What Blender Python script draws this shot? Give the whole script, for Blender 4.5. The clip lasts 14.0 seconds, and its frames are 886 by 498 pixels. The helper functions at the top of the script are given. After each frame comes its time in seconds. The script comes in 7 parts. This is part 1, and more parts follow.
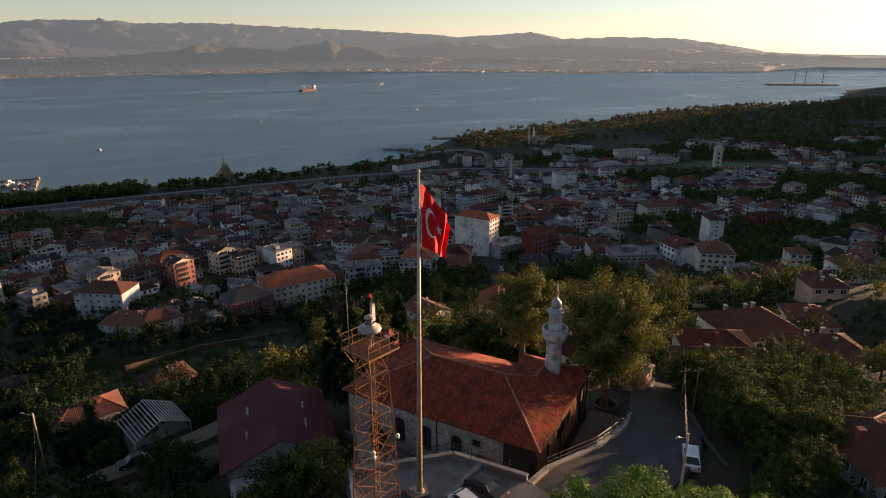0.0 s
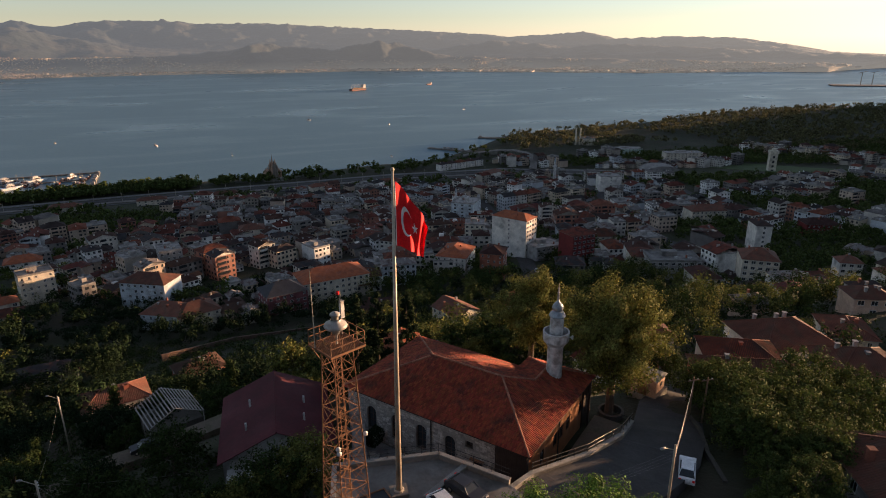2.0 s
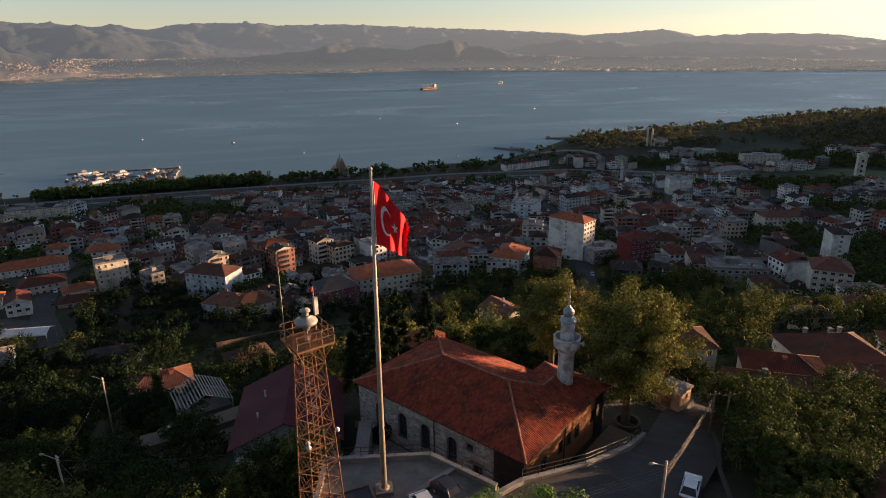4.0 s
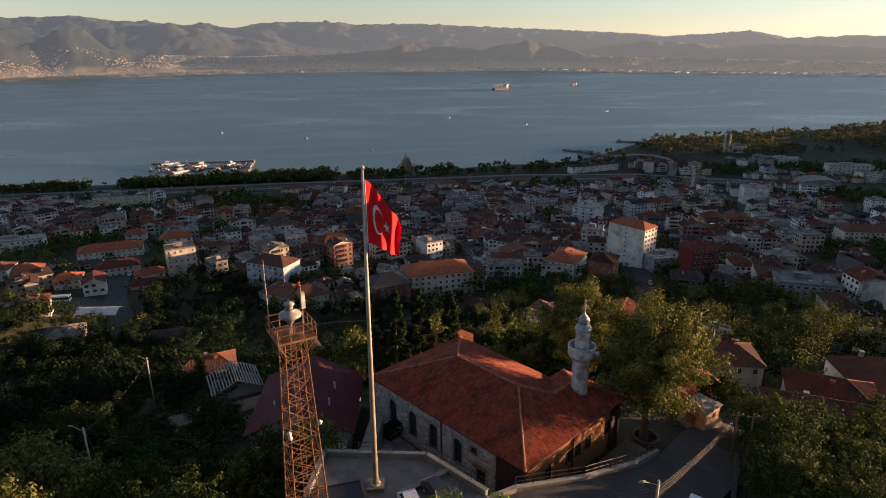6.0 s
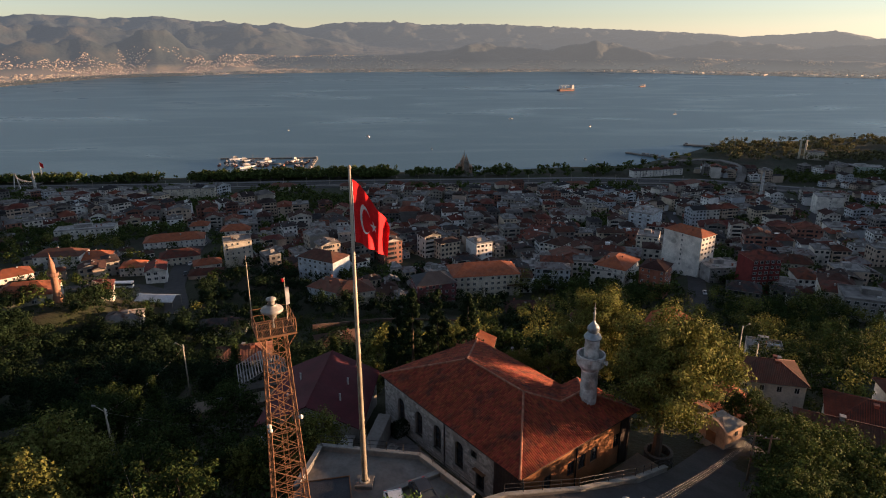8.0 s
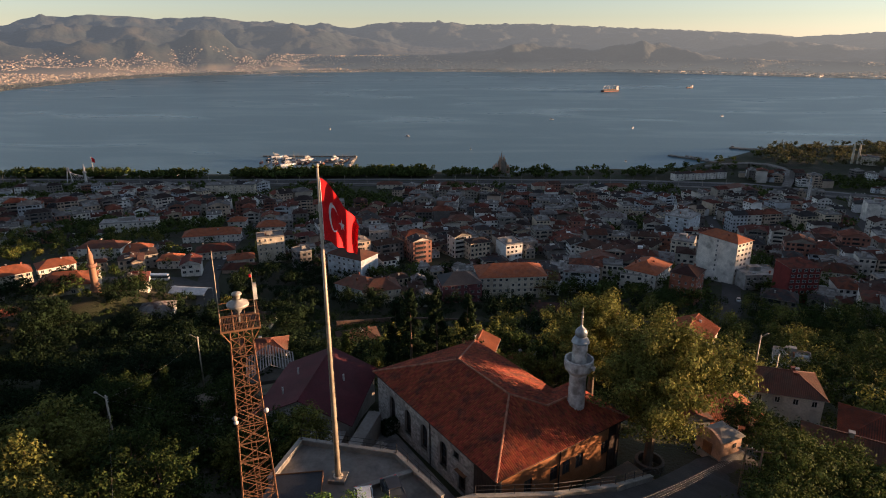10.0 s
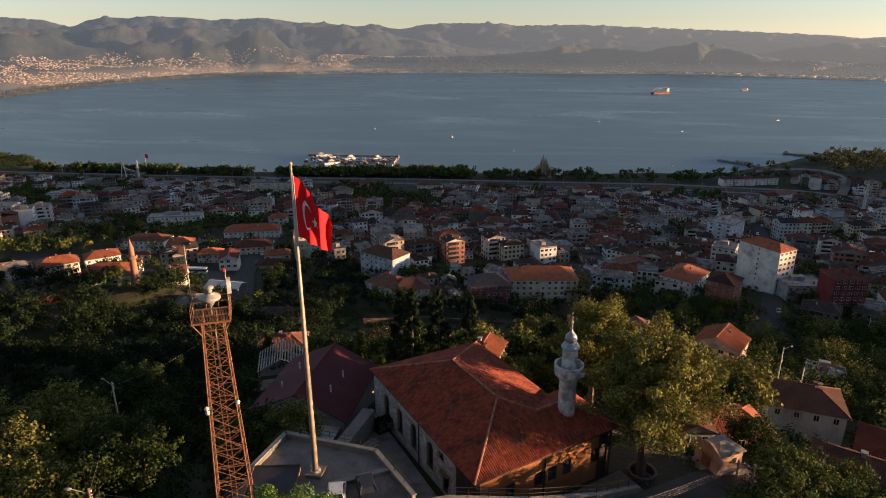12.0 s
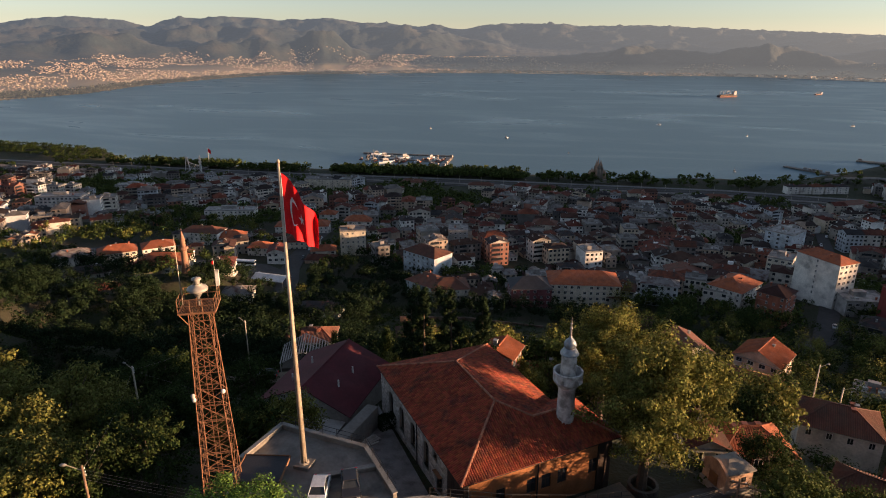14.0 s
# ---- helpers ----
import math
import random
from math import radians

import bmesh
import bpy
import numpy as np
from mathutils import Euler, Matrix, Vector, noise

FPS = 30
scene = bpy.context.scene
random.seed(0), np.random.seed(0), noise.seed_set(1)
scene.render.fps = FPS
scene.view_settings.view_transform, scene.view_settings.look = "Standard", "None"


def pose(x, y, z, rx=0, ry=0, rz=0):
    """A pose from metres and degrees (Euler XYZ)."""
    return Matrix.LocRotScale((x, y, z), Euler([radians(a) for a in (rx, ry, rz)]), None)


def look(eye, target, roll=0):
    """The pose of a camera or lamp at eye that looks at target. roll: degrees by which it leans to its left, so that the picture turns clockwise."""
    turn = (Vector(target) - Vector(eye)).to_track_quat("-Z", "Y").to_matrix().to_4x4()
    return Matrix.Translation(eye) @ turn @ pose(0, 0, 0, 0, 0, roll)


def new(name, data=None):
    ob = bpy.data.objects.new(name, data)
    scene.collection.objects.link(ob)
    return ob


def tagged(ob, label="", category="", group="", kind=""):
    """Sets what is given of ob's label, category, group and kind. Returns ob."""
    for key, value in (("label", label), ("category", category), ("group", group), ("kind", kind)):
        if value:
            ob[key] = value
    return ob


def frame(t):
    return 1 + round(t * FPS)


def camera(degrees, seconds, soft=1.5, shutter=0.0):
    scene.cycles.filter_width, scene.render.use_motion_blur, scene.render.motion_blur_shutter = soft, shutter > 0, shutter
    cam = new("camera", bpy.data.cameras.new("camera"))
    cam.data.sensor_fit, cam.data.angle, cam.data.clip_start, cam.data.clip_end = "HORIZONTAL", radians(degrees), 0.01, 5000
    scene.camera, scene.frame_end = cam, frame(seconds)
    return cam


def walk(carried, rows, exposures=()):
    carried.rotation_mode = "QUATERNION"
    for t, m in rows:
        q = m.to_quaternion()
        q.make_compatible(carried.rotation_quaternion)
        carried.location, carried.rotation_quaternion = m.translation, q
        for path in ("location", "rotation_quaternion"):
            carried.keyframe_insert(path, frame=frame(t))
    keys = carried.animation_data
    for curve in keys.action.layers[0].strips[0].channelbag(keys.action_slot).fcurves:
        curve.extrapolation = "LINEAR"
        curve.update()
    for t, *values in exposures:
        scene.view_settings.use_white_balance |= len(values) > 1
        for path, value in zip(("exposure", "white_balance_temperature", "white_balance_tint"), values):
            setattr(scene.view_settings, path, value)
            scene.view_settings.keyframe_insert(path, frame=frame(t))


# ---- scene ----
cam = camera(70.7, 14.0, 1.0)
PATH = [
    (0, (-14.21, -45.606, 40.302), (-13.563, -43.825, 39.659), -0.1),
    (0.5, (-13.126, -45.916, 40.271), (-12.495, -44.13, 39.628), -0.3),
    (1, (-11.795, -46.31, 40.225), (-11.205, -44.511, 39.582), -0.2),
    (1.5, (-10.314, -46.669, 40.208), (-9.764, -44.857, 39.565), -0.3),
    (2, (-8.719, -47.101, 40.159), (-8.214, -45.276, 39.516), -0.2),
    (2.5, (-6.994, -47.448, 40.139), (-6.535, -45.61, 39.497), -0.4),
    (3, (-5.097, -47.797, 40.114), (-4.694, -45.946, 39.471), -0.6),
    (5.5, (2.833, -48.805, 40.124), (2.966, -46.916, 39.482), -0.4),
    (6, (4.417, -48.861, 40.139), (4.496, -46.969, 39.497), -0.3),
    (6.5, (5.929, -48.876, 40.159), (5.954, -46.981, 39.518), -0.4),
    (7, (7.439, -48.778, 40.16), (7.416, -46.884, 39.52), -0.3),
    (7.5, (8.944, -48.714, 40.166), (8.874, -46.821, 39.525), -0.3),
    (8, (10.441, -48.587, 40.18), (10.327, -46.696, 39.539), -0.2),
    (10.5, (17.943, -47.878, 40.187), (17.67, -46.003, 39.547), -0.2),
    (11, (19.451, -47.6, 40.201), (19.146, -45.73, 39.562), -0.2),
    (11.5, (20.915, -47.409, 40.188), (20.576, -45.545, 39.549), -0.2),
    (12, (22.419, -47.174, 40.151), (22.036, -45.317, 39.513), -0.1),
    (12.5, (23.931, -46.864, 40.159), (23.505, -45.017, 39.521), -0.1),
    (13, (25.373, -46.562, 40.166), (24.905, -44.725, 39.528), 0.0),
    (13.5, (26.84, -46.161, 40.174), (26.329, -44.336, 39.536), 0.0),
    (14, (28.295, -45.721, 40.202), (27.742, -43.908, 39.565), 0.1),
]
walk(cam, [(t, look(eye, target, roll)) for t, eye, target, roll in PATH], [(0, 0.73, 6180, 16), (7, 0.77, 6180, 16), (14, 0.78, 6180, 16)])

# ---- world and sun ----
SUN_AZ, SUN_EL = 80.0, 3.8          # degrees, clockwise from +y, and above the horizon
world = bpy.data.worlds.new("world")
scene.world = world
world.use_nodes = True
wn = world.node_tree
sky = wn.nodes.new("ShaderNodeTexSky")
sky.sky_type, sky.sun_disc, sky.altitude = "NISHITA", False, 1500
sky.sun_elevation, sky.sun_rotation = radians(SUN_EL), radians(SUN_AZ)
sky.air_density, sky.dust_density, sky.ozone_density = 1.0, 0.22, 1.9
haze = wn.nodes.new("ShaderNodeHueSaturation")       # evening haze takes colour out of the sky
haze.inputs["Saturation"].default_value = 0.6
wn.links.new(sky.outputs["Color"], haze.inputs["Color"])
wn.links.new(haze.outputs["Color"], wn.nodes["Background"].inputs["Color"])
wn.nodes["Background"].inputs["Strength"].default_value = 0.15
sun_data = bpy.data.lights.new("sun", "SUN")
sun_data.energy, sun_data.angle, sun_data.color = 9.0, radians(0.6), (1.0, 0.61, 0.32)
sun = new("sun", sun_data)
az, el = radians(SUN_AZ), radians(SUN_EL)
sun.matrix_world = look((math.sin(az) * math.cos(el) * 400, math.cos(az) * math.cos(el) * 400, math.sin(el) * 400), (0, 0, 0))

# ---- materials ----
def mat(name, colour, rough=0.8, metal=0.0, var=0.0, hue=0.0, scale=1.0, bump=0.0, bump_scale=20.0, spots=None, spot_scale=0.3, spot_amount=0.5,
        island=False, spec=0.3, glow=None, through_light=0.0):
    """Base colour with grain at two scales; var: brightness change from object to object; spots: a second colour in stains."""
    m = bpy.data.materials.new(name)
    m.use_nodes = True
    nt = m.node_tree
    b = nt.nodes["Principled BSDF"]
    b.inputs["Roughness"].default_value, b.inputs["Metallic"].default_value = rough, metal
    b.inputs["Specular IOR Level"].default_value = spec
    link = nt.links.new
    geo = nt.nodes.new("ShaderNodeNewGeometry")
    pos = nt.nodes.new("ShaderNodeTexCoord")
    def noise_at(sc, detail=4.0):
        n = nt.nodes.new("ShaderNodeTexNoise")
        n.inputs["Scale"].default_value, n.inputs["Detail"].default_value = sc, detail
        link(geo.outputs["Position"], n.inputs["Vector"])
        return n.outputs["Fac"]
    def ramp(v, lo, hi, a=0.3, bb=0.7):
        r = nt.nodes.new("ShaderNodeMapRange")
        r.inputs[1].default_value, r.inputs[2].default_value, r.inputs[3].default_value, r.inputs[4].default_value = a, bb, lo, hi
        link(v, r.inputs[0])
        return r.outputs[0]
    base = nt.nodes.new("ShaderNodeRGB")
    base.outputs[0].default_value = (*colour, 1)
    col = base.outputs[0]
    if spots:
        mx = nt.nodes.new("ShaderNodeMix")
        mx.data_type = "RGBA"
        mx.inputs[7].default_value = (*spots, 1)
        link(col, mx.inputs[6])
        link(ramp(noise_at(spot_scale), 0, 1, 0.62 - spot_amount * 0.3, 0.75 - spot_amount * 0.2), mx.inputs[0])
        col = mx.outputs[2]
    hsv = nt.nodes.new("ShaderNodeHueSaturation")
    link(col, hsv.inputs["Color"])
    val = ramp(noise_at(scale), 0.78, 1.22)
    mul = nt.nodes.new("ShaderNodeMath"); mul.operation = "MULTIPLY"
    link(val, mul.inputs[0]); link(ramp(noise_at(scale * 9), 0.86, 1.14), mul.inputs[1])
    v = mul.outputs[0]
    if var or hue:
        if island:
            rnd = geo.outputs["Random Per Island"]
        else:
            rnd = nt.nodes.new("ShaderNodeObjectInfo").outputs["Random"]
        m2 = nt.nodes.new("ShaderNodeMath"); m2.operation = "MULTIPLY"
        link(v, m2.inputs[0]); link(ramp(rnd, 1 - var, 1 + var, 0, 1), m2.inputs[1])
        v = m2.outputs[0]
        if hue:
            w = nt.nodes.new("ShaderNodeMath"); w.operation = "MULTIPLY_ADD"
            w.inputs[1].default_value, w.inputs[2].default_value = 7.31, 0.0
            link(rnd, w.inputs[0])
            fr = nt.nodes.new("ShaderNodeMath"); fr.operation = "FRACT"
            link(w.outputs[0], fr.inputs[0])
            link(ramp(fr.outputs[0], 0.5 - hue, 0.5 + hue, 0, 1), hsv.inputs["Hue"])
    link(v, hsv.inputs["Value"])
    link(hsv.outputs["Color"], b.inputs["Base Color"])
    if bump:
        bp = nt.nodes.new("ShaderNodeBump")
        bp.inputs["Strength"].default_value = bump
        bp.inputs["Distance"].default_value = 1.0 / bump_scale
        link(noise_at(bump_scale, 6), bp.inputs["Height"])
        link(bp.outputs[0], b.inputs["Normal"])
    if through_light:
        tr = nt.nodes.new("ShaderNodeBsdfTranslucent")
        link(hsv.outputs["Color"], tr.inputs["Color"])
        ms = nt.nodes.new("ShaderNodeMixShader")
        ms.inputs[0].default_value = through_light
        link(b.outputs[0], ms.inputs[1])
        link(tr.outputs[0], ms.inputs[2])
        link(ms.outputs[0], nt.nodes["Material Output"].inputs["Surface"])
    if glow:
        b.inputs["Emission Color"].default_value = (*glow[:3], 1)
        b.inputs["Emission Strength"].default_value = glow[3]
    return m

def wall_paints(m, colours):
    """Replaces a material's base colour by one of several paints, chosen object by object."""
    nt = m.node_tree
    base = [n for n in nt.nodes if n.type == "RGB"][0]
    info = nt.nodes.new("ShaderNodeObjectInfo")
    r = nt.nodes.new("ShaderNodeValToRGB")
    r.color_ramp.interpolation = "CONSTANT"
    while len(r.color_ramp.elements) < len(colours):
        r.color_ramp.elements.new(0.5)
    for i, c in enumerate(colours):
        r.color_ramp.elements[i].position = i / len(colours)
        r.color_ramp.elements[i].color = (*c, 1)
    nt.links.new(info.outputs["Random"], r.inputs[0])
    for l in list(base.outputs[0].links):
        nt.links.new(r.outputs[0], l.to_socket)
    return m

M = {}
M["ground"] = mat("ground_soil_grass", (0.032, 0.036, 0.016), 0.95, scale=0.03, bump=0.5, bump_scale=2, spots=(0.05, 0.042, 0.026), spot_scale=0.05)
M["asphalt"] = mat("asphalt", (0.056, 0.052, 0.05), 0.9, scale=0.4, bump=0.2, bump_scale=60, spots=(0.055, 0.052, 0.05), spot_scale=0.6)
M["concrete"] = mat("concrete", (0.185, 0.168, 0.148), 0.9, scale=0.3, bump=0.2, bump_scale=30, spots=(0.12, 0.108, 0.095), spot_scale=0.35)
M["paving"] = mat("paving", (0.185, 0.172, 0.165), 0.85, scale=0.6, bump=0.2, bump_scale=30, spots=(0.12, 0.11, 0.105), spot_scale=0.7)
M["rock"] = mat("rock", (0.2, 0.17, 0.14), 0.95, scale=0.2, bump=0.6, bump_scale=3)
ROOF_PAINTS = [(0.12, 0.044, 0.03), (0.06, 0.029, 0.023), (0.17, 0.055, 0.033), (0.075, 0.038, 0.028), (0.042, 0.031, 0.028), (0.11, 0.034, 0.024), (0.036, 0.034, 0.035), (0.16, 0.145, 0.135)]
WALL_PAINTS = [(0.62, 0.57, 0.5), (0.34, 0.3, 0.25), (0.5, 0.39, 0.3), (0.78, 0.76, 0.72), (0.22, 0.2, 0.18), (0.46, 0.48, 0.5), (0.56, 0.46, 0.34), (0.3, 0.14, 0.1), (0.56, 0.52, 0.46), (0.15, 0.135, 0.125)]
M["tile"] = wall_paints(mat("roof_tile", (0.1, 0.045, 0.035), 0.9, var=0.3, hue=0.01, scale=0.5, bump=0.3, bump_scale=8, spots=(0.07, 0.04, 0.032), spot_scale=0.4, spec=0.15), ROOF_PAINTS)
M["tile_mosque"] = mat("roof_tile_old", (0.265, 0.057, 0.026), 0.85, var=0.34, hue=0.01, scale=0.7, bump=0.3, bump_scale=20, spots=(0.12, 0.04, 0.026), spot_scale=0.6, spot_amount=0.35, island=True)
M["wall"] = wall_paints(mat("painted_render", (0.6, 0.58, 0.53), 0.9, var=0.12, scale=0.25, bump=0.1, bump_scale=10, spots=(0.33, 0.31, 0.28), spot_scale=0.15, spot_amount=0.2), WALL_PAINTS)
for i_, c_ in enumerate(ROOF_PAINTS):
    M["tile_far_%d" % i_] = mat("roof_tiles_far", c_, 0.9, scale=0.3, spots=tuple(v * 0.6 for v in c_), spot_scale=0.2, spec=0.15)
for i_, c_ in enumerate(WALL_PAINTS):
    M["wall_far_%d" % i_] = mat("house_walls_far", c_, 0.9, scale=0.2, spots=tuple(v * 0.6 for v in c_), spot_scale=0.1, spot_amount=0.3)
M["glass"] = mat("window_glass", (0.03, 0.035, 0.04), 0.15, spec=0.5)
M["flat_roof"] = mat("flat_roof_screed", (0.3, 0.28, 0.26), 0.9, var=0.3, scale=0.3, spots=(0.18, 0.17, 0.16), spot_scale=0.4)
M["leaf"] = mat("leaf", (0.031, 0.047, 0.013), 0.8, var=0.6, hue=0.03, scale=0.6, island=True, spec=0.06, through_light=0.15)
M["leaf_plane"] = mat("leaf_plane_tree", (0.135, 0.138, 0.034), 0.8, var=0.6, hue=0.03, scale=0.4, island=True, spec=0.06, through_light=0.15)
# conifer and hedge green; on slope trees it stands in for shade
M["leaf_dark"] = mat("leaf_conifer_and_shade", (0.015, 0.027, 0.011), 0.8, var=0.6, hue=0.02, scale=0.6, island=True, spec=0.06, through_light=0.15)
M["bark"] = mat("bark", (0.1, 0.075, 0.055), 0.95, scale=2, bump=0.6, bump_scale=12)
M["stone"] = mat("stone_block", (0.33, 0.3, 0.27), 0.9, var=0.3, hue=0.015, scale=1.5, bump=0.4, bump_scale=15)
M["white_paint"] = mat("white_paint", (0.56, 0.55, 0.53), 0.75, scale=1.6, bump=0.2, bump_scale=9, spots=(0.3, 0.28, 0.26), spot_scale=1.1, spot_amount=0.6)
M["ochre"] = mat("ochre_render", (0.28, 0.112, 0.042), 0.9, scale=0.5, bump=0.15, bump_scale=20, spots=(0.22, 0.11, 0.055), spot_scale=0.5, spot_amount=0.3)
M["dark_wood"] = mat("dark_timber", (0.045, 0.03, 0.024), 0.85, scale=1.5, bump=0.2, bump_scale=20)
M["lead"] = mat("lead_sheet", (0.28, 0.31, 0.33), 0.5, metal=0.5, scale=2)
M["steel"] = mat("painted_steel_pole", (0.42, 0.36, 0.28), 0.5, metal=0.15, scale=0.6, spots=(0.33, 0.27, 0.2), spot_scale=0.9)
M["rust"] = mat("rusty_orange_steel", (0.2, 0.1, 0.052), 0.75, metal=0.2, scale=1.5, spots=(0.2, 0.1, 0.05), spot_scale=1.5)
M["maroon"] = mat("maroon_sheet", (0.075, 0.009, 0.015), 0.75, scale=0.3, bump=0.1, bump_scale=5, spots=(0.085, 0.018, 0.024), spot_scale=0.2)
M["flag_red"] = mat("flag_red_cloth", (0.75, 0.012, 0.015), 0.75, scale=1.0)
M["flag_white"] = mat("flag_white_cloth", (0.8, 0.78, 0.77), 0.75, scale=1.0)
M["black"] = mat("black_iron", (0.02, 0.02, 0.022), 0.5, scale=2)
M["mountain"] = mat("far_haze_glow", (0.014, 0.021, 0.02), 0.95, scale=0.02, bump=0.25, bump_scale=0.05, spots=(0.034, 0.034, 0.026), spot_scale=0.006, glow=(0.30, 0.32, 0.34, 0.10))

def far_haze_glow(m, lo, hi, plain=None, k=1.0):
    """Puts distant haze into the backdrop's emission, stronger towards the sun and with distance; dry farmland on the
    low plain.
    """
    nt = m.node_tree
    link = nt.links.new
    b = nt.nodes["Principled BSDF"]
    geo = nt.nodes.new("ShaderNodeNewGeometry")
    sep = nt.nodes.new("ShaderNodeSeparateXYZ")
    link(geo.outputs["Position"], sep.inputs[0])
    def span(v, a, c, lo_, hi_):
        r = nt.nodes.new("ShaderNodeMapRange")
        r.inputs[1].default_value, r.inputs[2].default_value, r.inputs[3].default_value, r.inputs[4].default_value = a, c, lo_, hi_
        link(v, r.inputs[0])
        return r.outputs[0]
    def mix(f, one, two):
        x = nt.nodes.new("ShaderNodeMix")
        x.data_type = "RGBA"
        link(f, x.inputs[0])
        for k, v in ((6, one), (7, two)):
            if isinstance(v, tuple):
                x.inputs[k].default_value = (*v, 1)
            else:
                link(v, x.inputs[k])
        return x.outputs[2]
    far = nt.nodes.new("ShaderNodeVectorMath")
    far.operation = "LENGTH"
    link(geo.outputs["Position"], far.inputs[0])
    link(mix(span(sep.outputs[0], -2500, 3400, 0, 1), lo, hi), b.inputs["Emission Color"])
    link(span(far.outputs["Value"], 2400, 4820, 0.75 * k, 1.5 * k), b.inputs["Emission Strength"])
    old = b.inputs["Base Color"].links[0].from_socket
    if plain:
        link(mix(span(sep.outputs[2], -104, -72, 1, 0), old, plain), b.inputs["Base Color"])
far_haze_glow(M["mountain"], (0.046, 0.05, 0.054), (0.12, 0.108, 0.09), (0.2, 0.16, 0.1))

def water_material():
    m = bpy.data.materials.new("sea_water")
    m.use_nodes = True
    nt = m.node_tree
    b = nt.nodes["Principled BSDF"]
    b.inputs["Base Color"].default_value = (0.108, 0.188, 0.228, 1)
    b.inputs["Roughness"].default_value = 0.18
    b.inputs["IOR"].default_value = 1.17
    geo = nt.nodes.new("ShaderNodeNewGeometry")
    n = nt.nodes.new("ShaderNodeTexNoise")
    n.inputs["Scale"].default_value, n.inputs["Detail"].default_value = 0.15, 6
    nt.links.new(geo.outputs["Position"], n.inputs["Vector"])
    mp = nt.nodes.new("ShaderNodeMapping")
    mp.inputs["Scale"].default_value, mp.inputs["Rotation"].default_value = (0.0022, 0.0062, 1), (0, 0, 0.3)
    nt.links.new(geo.outputs["Position"], mp.inputs["Vector"])
    st = nt.nodes.new("ShaderNodeTexNoise")
    st.inputs["Scale"].default_value, st.inputs["Detail"].default_value, st.inputs["Distortion"].default_value = 1.0, 4, 1.6
    nt.links.new(mp.outputs[0], st.inputs["Vector"])
    rr = nt.nodes.new("ShaderNodeMapRange")
    rr.inputs[1].default_value, rr.inputs[2].default_value, rr.inputs[3].default_value, rr.inputs[4].default_value = 0.46, 0.7, 0.36, 0.25
    nt.links.new(st.outputs["Fac"], rr.inputs[0])
    nt.links.new(rr.outputs[0], b.inputs["Roughness"])
    bp = nt.nodes.new("ShaderNodeBump")
    bp.inputs["Strength"].default_value, bp.inputs["Distance"].default_value = 0.13, 1.9
    nt.links.new(n.outputs["Fac"], bp.inputs["Height"])
    nt.links.new(bp.outputs[0], b.inputs["Normal"])
    return m
M["water"] = water_material()

M["soil"] = mat("bare_soil", (0.15, 0.115, 0.085), 0.95, scale=0.5, bump=0.4, bump_scale=12, spots=(0.09, 0.08, 0.05), spot_scale=0.5)
M["pale_stone"] = mat("pale_stone", (0.25, 0.235, 0.21), 0.9, scale=0.7, bump=0.2, bump_scale=25, spots=(0.19, 0.18, 0.16), spot_scale=0.8)
M["mortar"] = mat("lime_mortar", (0.24, 0.22, 0.2), 0.95, scale=1.0, bump=0.3, bump_scale=20)
M["stone_far"] = mat("stone_joined", (0.33, 0.3, 0.27), 0.9, var=0.35, hue=0.015, scale=1.5, bump=0.4, bump_scale=15, island=True)
M["tile_single"] = mat("roof_tile_loose", (0.265, 0.057, 0.026), 0.85, var=0.34, hue=0.01, scale=0.7, bump=0.3, bump_scale=20, spots=(0.12, 0.04, 0.026), spot_scale=0.6, spot_amount=0.35)
M["ridge"] = mat("ridge_tile", (0.3, 0.13, 0.08), 0.9, var=0.25, scale=1.0)
M["tile_orange"] = mat("roof_tile_orange", (0.29, 0.085, 0.036), 0.85, var=0.2, scale=0.5, bump=0.3, bump_scale=8, spots=(0.26, 0.09, 0.05), spot_scale=0.4)
M["tile_brown"] = mat("roof_tile_brown", (0.14, 0.055, 0.035), 0.85, var=0.25, scale=0.5, bump=0.3, bump_scale=8, spots=(0.11, 0.06, 0.04), spot_scale=0.4)
M["slate"] = mat("dark_slate", (0.045, 0.045, 0.05), 0.7, var=0.2, scale=0.5, bump=0.2, bump_scale=8)
M["flat"] = M["flat_roof"]
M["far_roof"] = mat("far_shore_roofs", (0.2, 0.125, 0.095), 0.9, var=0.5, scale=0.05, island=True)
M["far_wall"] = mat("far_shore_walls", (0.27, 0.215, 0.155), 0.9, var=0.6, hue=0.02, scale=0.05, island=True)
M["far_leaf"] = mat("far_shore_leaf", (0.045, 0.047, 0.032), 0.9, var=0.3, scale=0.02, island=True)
# haze also glows from the far roofs, walls and leaves
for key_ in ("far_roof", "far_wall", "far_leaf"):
    far_haze_glow(M[key_], (0.046, 0.05, 0.054), (0.12, 0.108, 0.09), None, 0.85)
M["leaf_olive"] = mat("leaf_olive", (0.06, 0.08, 0.022), 0.8, var=0.6, hue=0.025, scale=0.6, island=True, spec=0.06, through_light=0.15)
M["leaf_pale"] = mat("leaf_pale", (0.118, 0.122, 0.03), 0.8, var=0.6, hue=0.025, scale=0.6, island=True, spec=0.06, through_light=0.15)
M["leaf_pine"] = mat("leaf_pine", (0.085, 0.15, 0.03), 0.7, var=0.6, hue=0.02, scale=0.6, island=True, spec=0.06, through_light=0.15)
M["white_frame"] = mat("white_window_frame", (0.62, 0.61, 0.59), 0.7, scale=1.0)
